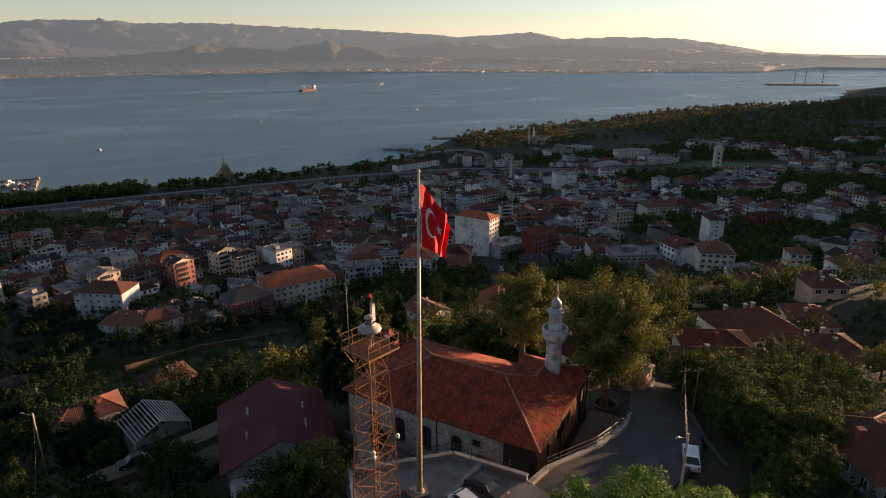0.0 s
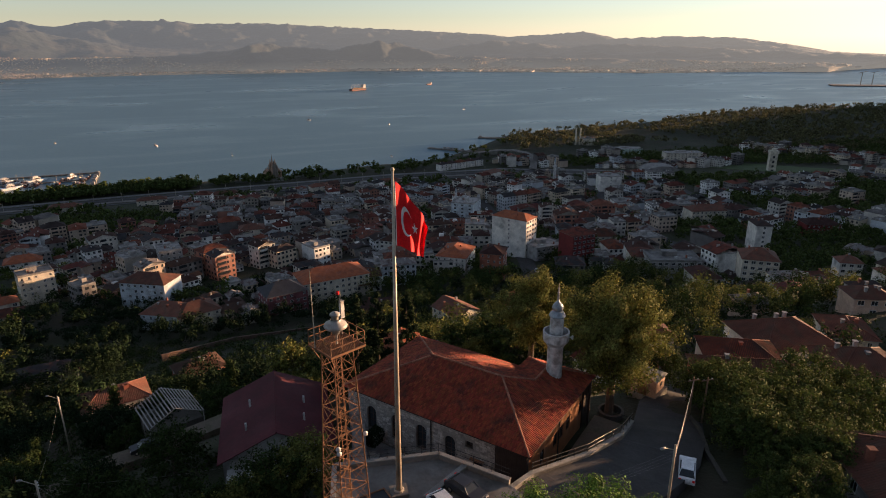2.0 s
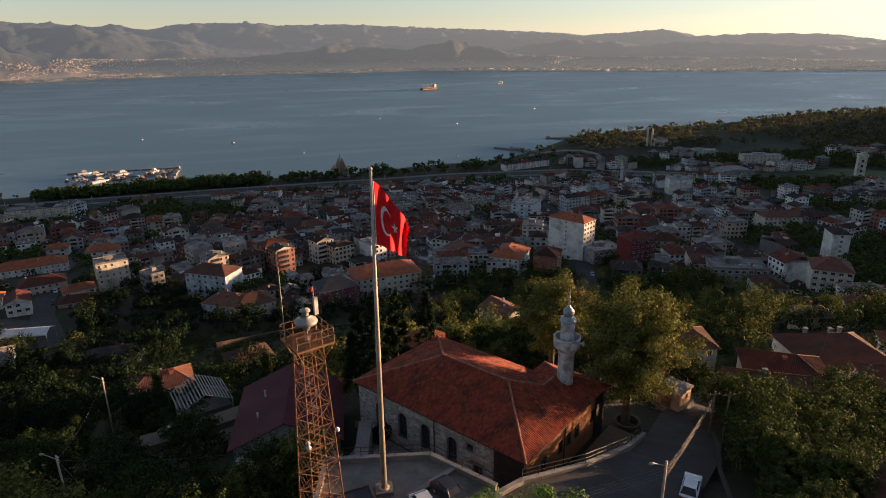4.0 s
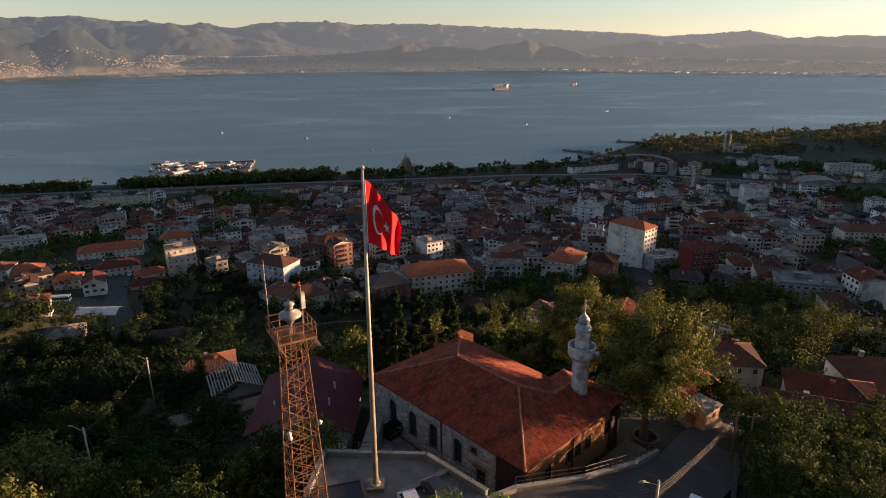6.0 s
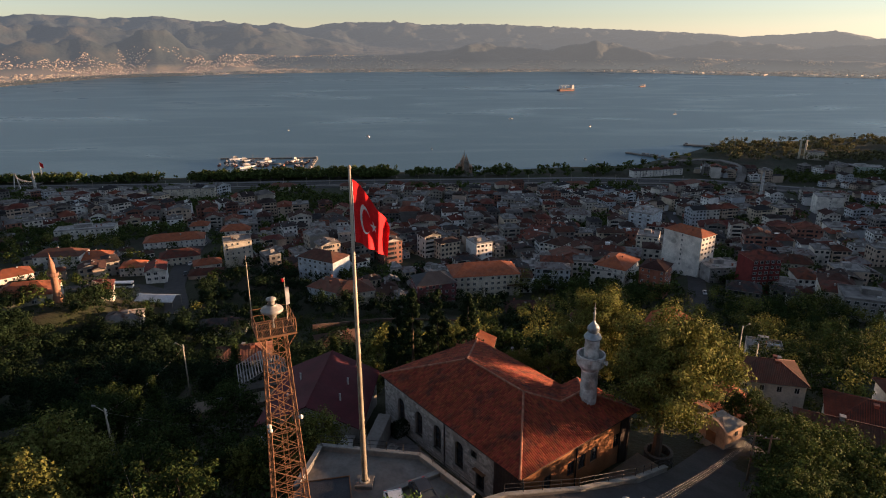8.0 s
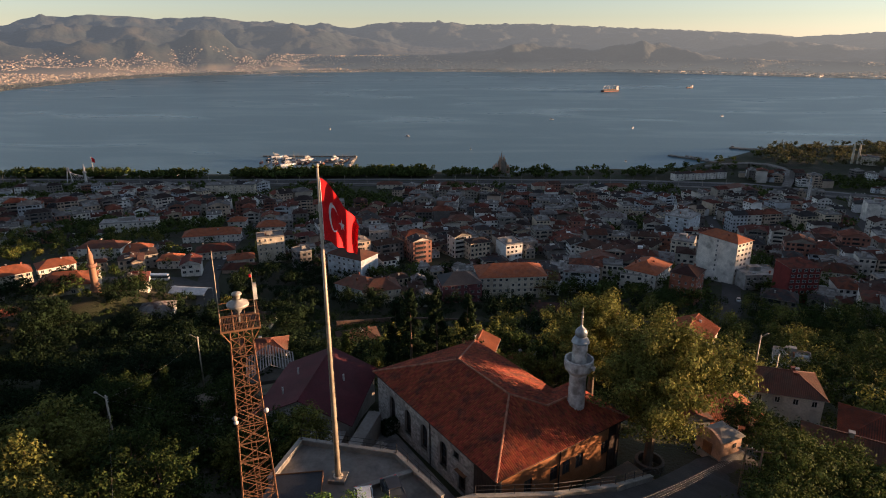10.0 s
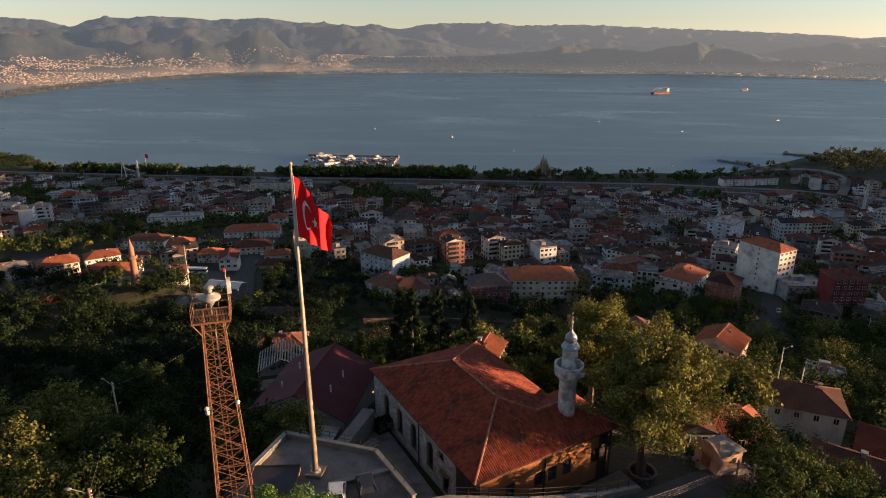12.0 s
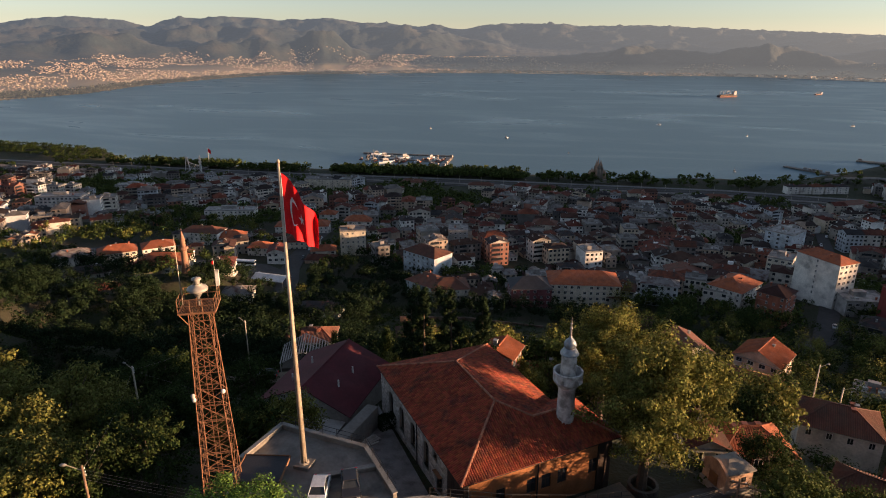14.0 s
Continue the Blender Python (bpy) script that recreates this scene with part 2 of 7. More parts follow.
M["white_wall"] = mat("white_render", (0.5, 0.48, 0.45), 0.9, scale=0.4, spots=(0.3, 0.28, 0.26), spot_scale=0.4)
for key_, c_ in (("white", (0.66, 0.62, 0.56)), ("cream", (0.56, 0.5, 0.4)), ("peach", (0.56, 0.4, 0.3)), ("bluish", (0.5, 0.54, 0.57)), ("brick", (0.3, 0.11, 0.07)), ("concrete", (0.32, 0.3, 0.28)),
                 ("darkred", (0.16, 0.03, 0.028)), ("maroon_wall", (0.17, 0.06, 0.065)), ("greenish", (0.42, 0.5, 0.43))):
    M["w_" + key_] = mat("render_" + key_, c_, 0.9, scale=0.3, bump=0.1, bump_scale=12, spots=tuple(v * 0.6 for v in c_), spot_scale=0.25, spot_amount=0.25)
M["peach_stone"] = mat("peach_stone", (0.45, 0.29, 0.2), 0.9, scale=0.8, bump=0.3, bump_scale=10, spots=(0.3, 0.2, 0.15), spot_scale=0.9)
M["brick_stone"] = mat("warm_brick_stone", (0.3, 0.16, 0.1), 0.9, scale=0.6, bump=0.2, bump_scale=8, spots=(0.2, 0.11, 0.08), spot_scale=0.6)
M["dark_rubble"] = mat("dark_rubble", (0.085, 0.075, 0.062), 0.95, scale=0.5, bump=0.6, bump_scale=4)
M["garden_stone"] = mat("garden_stone", (0.15, 0.09, 0.066), 0.95, scale=0.4, bump=0.5, bump_scale=5, spots=(0.09, 0.06, 0.048), spot_scale=0.3)
M["pale_wood"] = mat("weathered_plank", (0.42, 0.4, 0.36), 0.85, var=0.25, scale=2)
M["pole_wood"] = mat("pole_wood", (0.2, 0.13, 0.085), 0.9, scale=2, bump=0.3, bump_scale=15)
M["wire"] = mat("wire", (0.25, 0.22, 0.2), 0.5, scale=2)
M["car_white"] = mat("car_white", (0.7, 0.7, 0.7), 0.3, scale=1, spec=0.5)
M["car_dark"] = mat("car_dark", (0.03, 0.03, 0.035), 0.3, scale=1, spec=0.5)
M["car_silver"] = mat("car_silver", (0.4, 0.41, 0.42), 0.35, metal=0.4, scale=1)
M["car_red"] = mat("car_red", (0.3, 0.03, 0.03), 0.3, scale=1, spec=0.5)
M["ballast"] = mat("ballast", (0.17, 0.15, 0.135), 0.95, scale=0.2, spots=(0.1, 0.09, 0.085), spot_scale=0.1)
M["ship_red"] = mat("ship_red", (0.24, 0.075, 0.045), 0.6, scale=0.1)
M["grass"] = mat("mown_grass", (0.06, 0.085, 0.03), 0.95, scale=0.05, bump=0.3, bump_scale=4)
M["pale_metal"] = mat("pale_metal", (0.3, 0.28, 0.25), 0.5, metal=0.2, scale=2)
M["earth_bank"] = mat("orange_earth", (0.3, 0.17, 0.08), 0.95, scale=0.1, bump=0.5, bump_scale=0.5, spots=(0.2, 0.13, 0.07), spot_scale=0.1)
# leaf colour lightened for the sunlit haze over the point
M["leaf_point"] = mat("leaf_point", (0.105, 0.1, 0.045), 0.8, var=0.6, hue=0.02, scale=0.05, island=True, spec=0.06, through_light=0.15)

# ---- mesh helpers ----
class Mesh:
    """Collects boxes, tubes and sheets into one mesh."""
    def __init__(self):
        self.v, self.f, self.mi = [], [], []
    def quad(self, pts, mi=0):
        k = len(self.v)
        self.v += [tuple(p) for p in pts]
        self.f.append(tuple(range(k, k + len(pts))))
        self.mi.append(mi)
    def box(self, x0, y0, z0, x1, y1, z1, mi=0, m=None):
        k = len(self.v)
        c = [(x0, y0, z0), (x1, y0, z0), (x1, y1, z0), (x0, y1, z0), (x0, y0, z1), (x1, y0, z1), (x1, y1, z1), (x0, y1, z1)]
        if m is not None:
            c = [tuple(m @ Vector(p)) for p in c]
        self.v += c
        for q in ((3, 2, 1, 0), (4, 5, 6, 7), (0, 1, 5, 4), (1, 2, 6, 5), (2, 3, 7, 6), (3, 0, 4, 7)):
            self.f.append(tuple(k + i for i in q))
            self.mi.append(mi)
        return self
    def tube(self, p, q, r0, r1=None, n=8, mi=0, caps=True):
        r1 = r0 if r1 is None else r1
        p, q = Vector(p), Vector(q)
        d = (q - p).normalized()
        a = d.orthogonal().normalized()
        b = d.cross(a)
        k = len(self.v)
        for c, r in ((p, r0), (q, r1)):
            for i in range(n):
                w = 2 * math.pi * i / n
                self.v.append(tuple(c + a * (r * math.cos(w)) + b * (r * math.sin(w))))
        for i in range(n):
            j = (i + 1) % n
            self.f.append((k + i, k + j, k + n + j, k + n + i)); self.mi.append(mi)
        if caps:
            self.f.append(tuple(k + i for i in reversed(range(n)))); self.mi.append(mi)
            self.f.append(tuple(k + n + i for i in range(n))); self.mi.append(mi)
        return self
    def lathe(self, profile, n=24, mi=0, cx=0, cy=0):
        k = len(self.v)
        for r, z in profile:
            for i in range(n):
                w = 2 * math.pi * i / n
                self.v.append((cx + r * math.cos(w), cy + r * math.sin(w), z))
        for j in range(len(profile) - 1):
            for i in range(n):
                i2 = (i + 1) % n
                self.f.append((k + j * n + i, k + j * n + i2, k + (j + 1) * n + i2, k + (j + 1) * n + i)); self.mi.append(mi)
        return self
    def data(self, name, mats, smooth=False):
        d = bpy.data.meshes.new(name)
        d.from_pydata(self.v, [], self.f)
        for m in mats:
            d.materials.append(m)
        if len(mats) > 1:
            d.polygons.foreach_set("material_index", self.mi)
        if smooth:
            d.polygons.foreach_set("use_smooth", [True] * len(self.f))
        d.update()
        if name.endswith("roof"):
            w = bmesh.new()
            w.from_mesh(d)
            bmesh.ops.remove_doubles(w, verts=w.verts, dist=0.0005)
            w.to_mesh(d)
            w.free()
        return d

def part(name, mesh, mats, parent=None, label="", smooth=False, m=None):
    """One mesh object, under a thing or a part when parent is given."""
    mats = mats if isinstance(mats, (list, tuple)) else [mats]
    data = mesh if isinstance(mesh, bpy.types.Mesh) else mesh.data(name, mats, smooth)
    ob = new(name, data)
    if parent:
        ob.parent = parent
    if m is not None:
        ob.matrix_basis = m
    if label:
        ob["label"] = label
    return ob

def thing(name, m, label, category, group="", kind=""):
    ob = new(name)
    ob.matrix_basis = m
    return tagged(ob, label, category, group, kind)

# ---- the lie of the land ----
SEA = -115.0
# the rise beyond y = -95 is unseen, added to block low sky light
PROFILE_Y = [-400, -200, -95, -60, -20, 0, 30, 60, 100, 130, 160, 190, 230, 300, 400, 500, 600, 660, 3000]
PROFILE_Z = [120, 42, -3, -4, -4, -5, -12, -23, -41, -53, -60.5, -66.5, -71, -79.5, -93, -102, -110, -112.5, -113]
SHORE_X = [-4000, -1600, -900, -703, -650, -611, -453, -291, -142, -13, 100, 207, 290, 375, 690, 966, 1441, 1813, 2400, 4000]
SHORE_Y = [640, 650, 670, 667, 640, 606, 632, 656, 690, 692, 728, 748, 827, 926, 1005, 1111, 1107, 1372, 1500, 1500]
# heights known round the hilltop: x, y, z
KNOLL = [
    (0, -8, -2.0), (-10, -10, -4), (-40, -20, -8), (-90, -40, -14), (0, -40, -1), (10, -6, -1.2), (20, -6, -2.0), (30, -4, -3.7), (32, -20, -2),
    (34, 8, -7), (40, 18, -9.6), (50, 30, -14), (60, 0, -9), (60, 20, -14), (72, 36, -19), (72, 59, -29), (110, 30, -24),
    (10, 14, -8.5), (20, 15, -8.5), (27, 10, -8.5), (0, 22, -8.5), (9, 31, -8.5), (22, 27, -8.7), (-8, 18, -10.5), (-11, 28, -11.5), (-40, 20, -16),
    (-40, 50, -26), (10, 50, -18), (45, 42, -15), (-144, 155, -52), (-160, 170, -54)]
# wooded gully below the hall, assumed: ground sunk to put its trees in shade
SHADE_GULLY = [(-44, 79, -33.5), (-62, 62, -37), (-80, 80, -47), (-110, 98, -54), (-100, 58, -43), (-135, 90, -56), (-72, 110, -55), (-70, 38, -31), (-120, 130, -60)]
KNOLL = np.array(KNOLL + SHADE_GULLY)

def ground_z(x, y):
    """Height of the land; works on numbers and on arrays."""
    x, y = np.asarray(x, float), np.asarray(y, float)
    z = np.interp(y, PROFILE_Y, PROFILE_Z)
    base = np.interp(KNOLL[:, 1], PROFILE_Y, PROFILE_Z)
    top_, sum_ = 0 * x, 0 * x + 1 / 22.0 ** 3
    for (kx, ky, kz), b in zip(KNOLL, base):
        w = 1 / (np.hypot(x - kx, y - ky) + 0.5) ** 3
        top_, sum_ = top_ + w * (kz - b), sum_ + w
    z = z + top_ / sum_
    # levelled yard round the mosque
    u, v = (x - 15) * 0.7455 + (y - 4.2) * 0.6665, (y - 4.2) * 0.7455 - (x - 15) * 0.6665
    z = np.where((u > -10) & (u < 22) & (v > -1) & (v < 29) | (u > 2) & (u < 21.5) & (v > -6.5) & (v < 29), np.minimum(z, -8.9), z)
    shore = np.interp(x, SHORE_X, SHORE_Y)
    z = np.where(shore - y < 20, np.minimum(z, np.maximum(SEA + 0.8 + 0.12 * (shore - y), SEA - 8)), z)
    # ridge to the west, added out of view to keep the low sun off the lower town
    a = np.degrees(np.arctan2(x + 14, y + 46))
    off = ((y + 46) * 0.9848 - (x + 14) * 0.1736) / 0.2924
    up, down = np.clip((a - 58.2) / 5, 0, 1), np.clip((a - 64.5) / 4, 0, 1)
    rise = up * up * (3 - 2 * up) * (1 - down * down * (3 - 2 * down))
    # crest dips are cut so that sun reaches chosen houses
    crest = np.interp(off, [0, 150, 212, 271, 333, 400, 450, 520, 600, 700, 780, 815, 835, 882, 897, 926, 936, 975, 1000, 1036, 1054, 1066, 1122, 1134, 1194, 1200, 1218, 1224, 1280, 1352, 1400, 1600, 1800, 2076, 2400, 2500, 2600, 3200],
                      [-100, -45, -30, -24, -23, -24, -23, -20, -24, -15, -13, -13, -4, -4, -18, -18, 0, 0, 1, 3, 3, -19, -19, 26, 34, 8, 8, 36, 39, 43, 44, 52, 64, 80, 84, 45, 12, -20])
    z = np.where((rise > 0) & (y > -46), z + np.maximum(crest - z, 0) * rise, z)
    return z

def build_ground():
    xs = np.unique(np.concatenate([np.arange(-60, 110, 2.0), np.arange(-200, 260, 5.0), np.arange(-1000, 1500, 20.0), np.arange(-4000, 4001, 100.0)]))
    ys = np.unique(np.concatenate([np.arange(-50, 80, 2.0), np.arange(-100, 260, 5.0), np.arange(260, 640, 10.0), np.arange(-400, 1600, 20.0)]))
    X, Y = np.meshgrid(xs, ys)
    Z = ground_z(X, Y) + 0.25 * np.sin(X * 0.21) * np.cos(Y * 0.17) * (Y > 45)
    nx, ny = len(xs), len(ys)
    v = np.stack([X, Y, Z], -1).reshape(-1, 3)
    i = np.arange(nx * ny).reshape(ny, nx)
    f = np.stack([i[:-1, :-1], i[:-1, 1:], i[1:, 1:], i[1:, :-1]], -1).reshape(-1, 4)
    d = bpy.data.meshes.new("ground")
    d.from_pydata(v.tolist(), [], f.tolist())
    d.materials.append(M["ground"])
    d.polygons.foreach_set("use_smooth", [True] * len(d.polygons))
    return tagged(new("ground", d), "dry grass and soil hillside falling to the shore", "ground", kind="structure")
build_ground()

w = Mesh()
w.quad([(-4900, 500, SEA), (4900, 500, SEA), (4900, 4900, SEA), (-4900, 4900, SEA)])
tagged(part("water", w, M["water"]), "calm blue-grey sea inlet at sunset", "sea", kind="structure")


# ---- far shore and mountains ----
CREST_AZ = [-64, -50.7, -48.2, -46.4, -42.6, -40.9, -38.9, -35, -32.8, -30.7, -26.4, -23.5, -21.1, -19.4, -17.2, -15.9, -14.6, -12.7, -9.9, -6.1, -5.1, 0.7, 5.6, 11.3, 19.2, 20.9, 24.3, 27.5, 30.2, 34.7, 39.6, 42.7, 45.2, 48, 50, 54.2, 66]
CREST_EL = [1.0, 1.05, 1.43, 1.62, 1.4, 0.92, 1.53, 1.7, 1.68, 1.5, 1.69, 1.3, 1.26, 1.01, 1.14, 0.83, 0.87, 1.22, 1.3, 1.25, 1.06, 1.12, 0.85, 0.62, 0.2, 0.01, 0.15, 0.42, -0.18, -0.01, -0.12, -0.55, -0.93, -1.45, -1.64, -1.65, -1.75]
# two nearer ranges of hills: azimuth and height of their skyline
MID_AZ = [-64, -50.8, -48, -43.5, -40.9, -38.2, -31.5, -25.7, -23.6, -21.5, -19.4, -17.3, -15.1, -12.8, -10.1, -6.2, 1.7, 14.3, 17, 20.5, 24, 26.5, 28.8, 31.7, 34.8, 39.6, 66]
MID_EL = [0.4, 0.47, 0.89, 0.85, 0.45, 0.9, 0.94, 0.38, 0.88, 0.96, 0.96, 0.65, 0.25, -0.22, -0.89, -1.11, -1.07, -1.13, -0.68, -0.34, -0.61, -0.87, -0.6, -0.7, -0.8, -1.0, -2.0]
HILL_AZ = [-64, -51, -48.9, -47, -45.1, -42, -39.6, -38.4, -35.9, -33.9, -32.1, -30.5, -29.3, -27.8, -26.9, -25.9, -24.5, -23, -16.6, -8.2, -6.2, -3.3, -1, 0.4, 1.7, 4.6, 6.1, 7.6, 10, 11.9, 13.8, 16.2, 66]
HILL_EL = [-0.5, -0.53, -0.3, 0.18, 0.35, 0.28, -0.66, -0.75, -0.09, -0.4, 0.05, -0.5, -0.13, 0.74, 1.01, 0.61, -0.68, -1.23, -1.45, -1.46, -1.29, -1.04, -0.59, -0.5, -0.79, -0.86, -1.1, -0.64, -0.42, -0.61, -1.26, -1.59, -2.4]
FAR_AZ = [-64, -55, -52, -45.5, -41, -34, -31, -19, -6, 1.2, 8, 20, 33, 46, 50, 66]
FAR_R = [1750, 1950, 1995, 2150, 2480, 2870, 3000, 3100, 3090, 3040, 3130, 2990, 2990, 3380, 4000, 4300]
# upper edge of the far town on the hillsides
TOWN_AZ = [-62, -43, -36, -27, -17, -9.3, -4, 1.7, 9, 15, 48]
TOWN_EL = [-1.0, -1.0, -1.3, -0.6, -0.75, -1.4, -1.9, -2.15, -1.9, -1.75, -2.1]
FAR_END = 4820.0

def far_land(a, s):
    """Place on the far shore: azimuth in degrees, s from 0 at the water to 1 at the crest."""
    r0 = float(np.interp(a, FAR_AZ, FAR_R))
    r = r0 + s * (FAR_END - r0)
    x, y = r * math.sin(radians(a)), -46 + r * math.cos(radians(a))
    def step(lo, hi, q):
        k = min(max((q - lo) / (hi - lo), 0), 1)
        return k * k * (3 - 2 * k)
    spur = noise.ridged_multi_fractal(Vector((x * 0.0026 + 5, y * 0.0026, 0.3)), 0.85, 2.1, 6, 0.95, 1.8) * 0.5
    spur = min(max(spur, 0), 1)
    z = SEA + 0.6 + s * 30 + (r - r0) * 0.02 + 34 * step(0.02, 0.45, s) * min(max((16 - a) / 16, 0), 1) + 5 * noise.noise(Vector((x * 0.004, y * 0.004, 2))) * step(0.02, 0.2, s)
    low = z
    rough = 9 * noise.noise(Vector((a * 1.1, 4, 0))) + 5 * noise.noise(Vector((a * 3.7, 7, 0)))
    for rr, azs, els, front, back, k in ((3520, HILL_AZ, HILL_EL, 300, 240, 0.5), (4120, MID_AZ, MID_EL, 560, 330, 0.7), (FAR_END, CREST_AZ, CREST_EL, 760, 1, 1.0)):
        rr = rr + (0 if rr == FAR_END else 120 * noise.noise(Vector((a * 0.3, rr, 1))))
        top = 40 + rr * math.tan(radians(float(np.interp(a, azs, els)))) + rough * k
        if r <= rr:
            b = step(-front, 0, r - rr)
            h = b * (0.25 + 0.8 * spur) * (1 - b ** 4) + b ** 5
        else:
            h = 1 - step(0, back, r - rr)
        z = max(z, low + (top - low) * min(h, 1))
    if s < 0.97:
        z += (z - low) * 0.16 * noise.fractal(Vector((x * 0.009, y * 0.009, 6)), 0.8, 2.1, 4)
    return Vector((x, y, z))

def build_mountains():
    azs, steps = np.linspace(-63, 66, 620), np.linspace(0, 1, 92)
    V, n = [], len(steps)
    for a in azs:
        for s in steps:
            V.append(tuple(far_land(float(a), float(s))))
        p = far_land(float(a), 0.0)
        V[-n] = (p.x, p.y, SEA - 2)
    F = [(i * n + j, (i + 1) * n + j, (i + 1) * n + j + 1, i * n + j + 1) for i in range(len(azs) - 1) for j in range(n - 1)]
    d = bpy.data.meshes.new("backdrop_mountains")
    d.from_pydata(V, [], F)
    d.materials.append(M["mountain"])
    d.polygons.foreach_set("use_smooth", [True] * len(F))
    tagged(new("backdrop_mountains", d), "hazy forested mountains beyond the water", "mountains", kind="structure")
    # town along the far shore
    rng = random.Random(21)
    t, k = Mesh(), 0
    while k < 20000:
        a = rng.uniform(-62, 48)
        s = rng.random() ** 1.3 * (0.4 if a < -36 else 0.34) + 0.012
        p = far_land(a, s)
        thick = noise.noise(Vector((p.x * 0.0045, p.y * 0.0045, 4))) + 0.6 * noise.noise(Vector((p.x * 0.013, p.y * 0.013, 8)))
        if thick < -0.12 + s * 0.5 - (0.12 if a < -8 else 0) or math.degrees(math.atan2(p.z - 40, math.hypot(p.x, p.y + 46))) > float(np.interp(a, TOWN_AZ, TOWN_EL)) + 0.4 * thick:
            continue
        q = min(1.0, math.hypot(p.x, p.y) / 3000)
        w, d_, h = rng.uniform(2.4, 6) * q, rng.uniform(2.2, 5) * q, rng.uniform(1.2, 3.4) * q
        if a > 8 and s < 0.04 and rng.random() < 0.07:
            w, d_, h = rng.uniform(20, 55), 14, rng.uniform(4, 7)
        n0 = len(t.f)
        t.box(-w / 2, -d_ / 2, -3, w / 2, d_ / 2, h, 0, pose(p.x, p.y, p.z, 0, 0, rng.uniform(5, 75)))
        del t.f[n0], t.mi[n0]
        t.mi[n0] = 1 if w < 15 else 0
        k += 1
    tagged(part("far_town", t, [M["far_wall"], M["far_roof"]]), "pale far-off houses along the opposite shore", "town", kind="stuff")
    # low trees on the far shore
    t = Mesh()
    for k in range(3000):
        a, s = rng.uniform(-62, 44), rng.random() * 0.07 + 0.003
        if k > 1500:
            a, s = rng.uniform(-62, -24), rng.random() * 0.05 + 0.003
        p = far_land(a, s)
        if p.z > -100:
            continue
        r = rng.uniform(5, 11)
        for j in range(9):
            q = p + Vector((rng.uniform(-r, r) * 1.6, rng.uniform(-r, r) * 1.6, rng.uniform(0, 4)))
            d = Vector((rng.gauss(0, 1), rng.gauss(0, 1), abs(rng.gauss(0, 1)))).normalized()
            u = d.orthogonal().normalized() * rng.uniform(1.8, 3.6)
            v = d.cross(u) * 0.7
            t.quad([q - u, q - v, q + u, q + v])
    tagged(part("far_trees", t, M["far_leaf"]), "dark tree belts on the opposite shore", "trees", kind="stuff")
build_mountains()

# ---- shared builders ----
def slope_lines(poly, spacing):
    """Lines down a convex roof slope: poly's first edge is the eave. Yields the bottom and top of each line, and the slope's normal."""
    a, b = poly[0], poly[1]
    e = (b - a).normalized()
    nrm = e.cross(poly[2] - a).normalized()
    if nrm.z < 0:
        nrm = -nrm
    up = nrm.cross(e)
    if up.z < 0:
        up = -up
    p2 = [((p - a).dot(e), (p - a).dot(up)) for p in poly]
    xs = [p[0] for p in p2]
    x = min(xs) + spacing / 2
    while x < max(xs):
        ys = []
        for i in range(len(p2)):
            (x0, y0), (x1, y1) = p2[i], p2[(i + 1) % len(p2)]
            if (x0 - x) * (x1 - x) <= 0 and abs(x1 - x0) > 1e-6:
                ys.append(y0 + (y1 - y0) * (x - x0) / (x1 - x0))
        if len(ys) >= 2 and max(ys) - min(ys) > 0.15:
            yield a + e * x + up * min(ys), a + e * x + up * max(ys), nrm, e
        x += spacing

def rib_roof(mesh, poly, spacing=0.32, r=0.07, mi=0):
    """Rounded tile rows down a slope."""
    for p, q, n, e in slope_lines([Vector(v) for v in poly], spacing):
        k = len(mesh.v)
        for c in (p, q):
            mesh.v += [tuple(c - e * r * 1.3 + n * 0.005), tuple(c + n * r), tuple(c + e * r * 1.3 + n * 0.005)]
        mesh.f += [(k, k + 1, k + 4, k + 3), (k + 1, k + 2, k + 5, k + 4), (k, k + 2, k + 1)]
        mesh.mi += [mi] * 3

def wall_run(mesh, L, z0, z1, thick, openings, mi=0):
    """A wall along x from 0 to L, y from 0 to thick, with holes: (x0, x1, bottom, top, arched)."""
    x = 0.0
    for x0, x1, zb, zt, arch in sorted(openings):
        mesh.box(x, 0, z0, x0, thick, z1, mi)
        mesh.box(x0, 0, z0, x1, thick, zb, mi)
        mesh.box(x0, 0, zt, x1, thick, z1, mi)
        if arch:
            c, r, n = (x0 + x1) / 2, (x1 - x0) / 2, 6
            for s in (-1, 1):
                for i in range(n):
                    w0, w1 = i / n * math.pi / 2, (i + 1) / n * math.pi / 2
                    a = (c + s * r * math.cos(w0), zt - r + r * math.sin(w0))
                    b = (c + s * r * math.cos(w1), zt - r + r * math.sin(w1))
                    o = (c + s * r, zt)
                    t = [a, b, o] if s > 0 else [b, a, o]
                    mesh.quad([(t[0][0], 0, t[0][1]), (t[2][0], 0, t[2][1]), (t[1][0], 0, t[1][1])], mi)
                    mesh.quad([(a[0], 0, a[1]), (b[0], 0, b[1]), (b[0], thick, b[1]), (a[0], thick, a[1])], mi)
        x = x1
    mesh.box(x, 0, z0, L, thick, z1, mi)

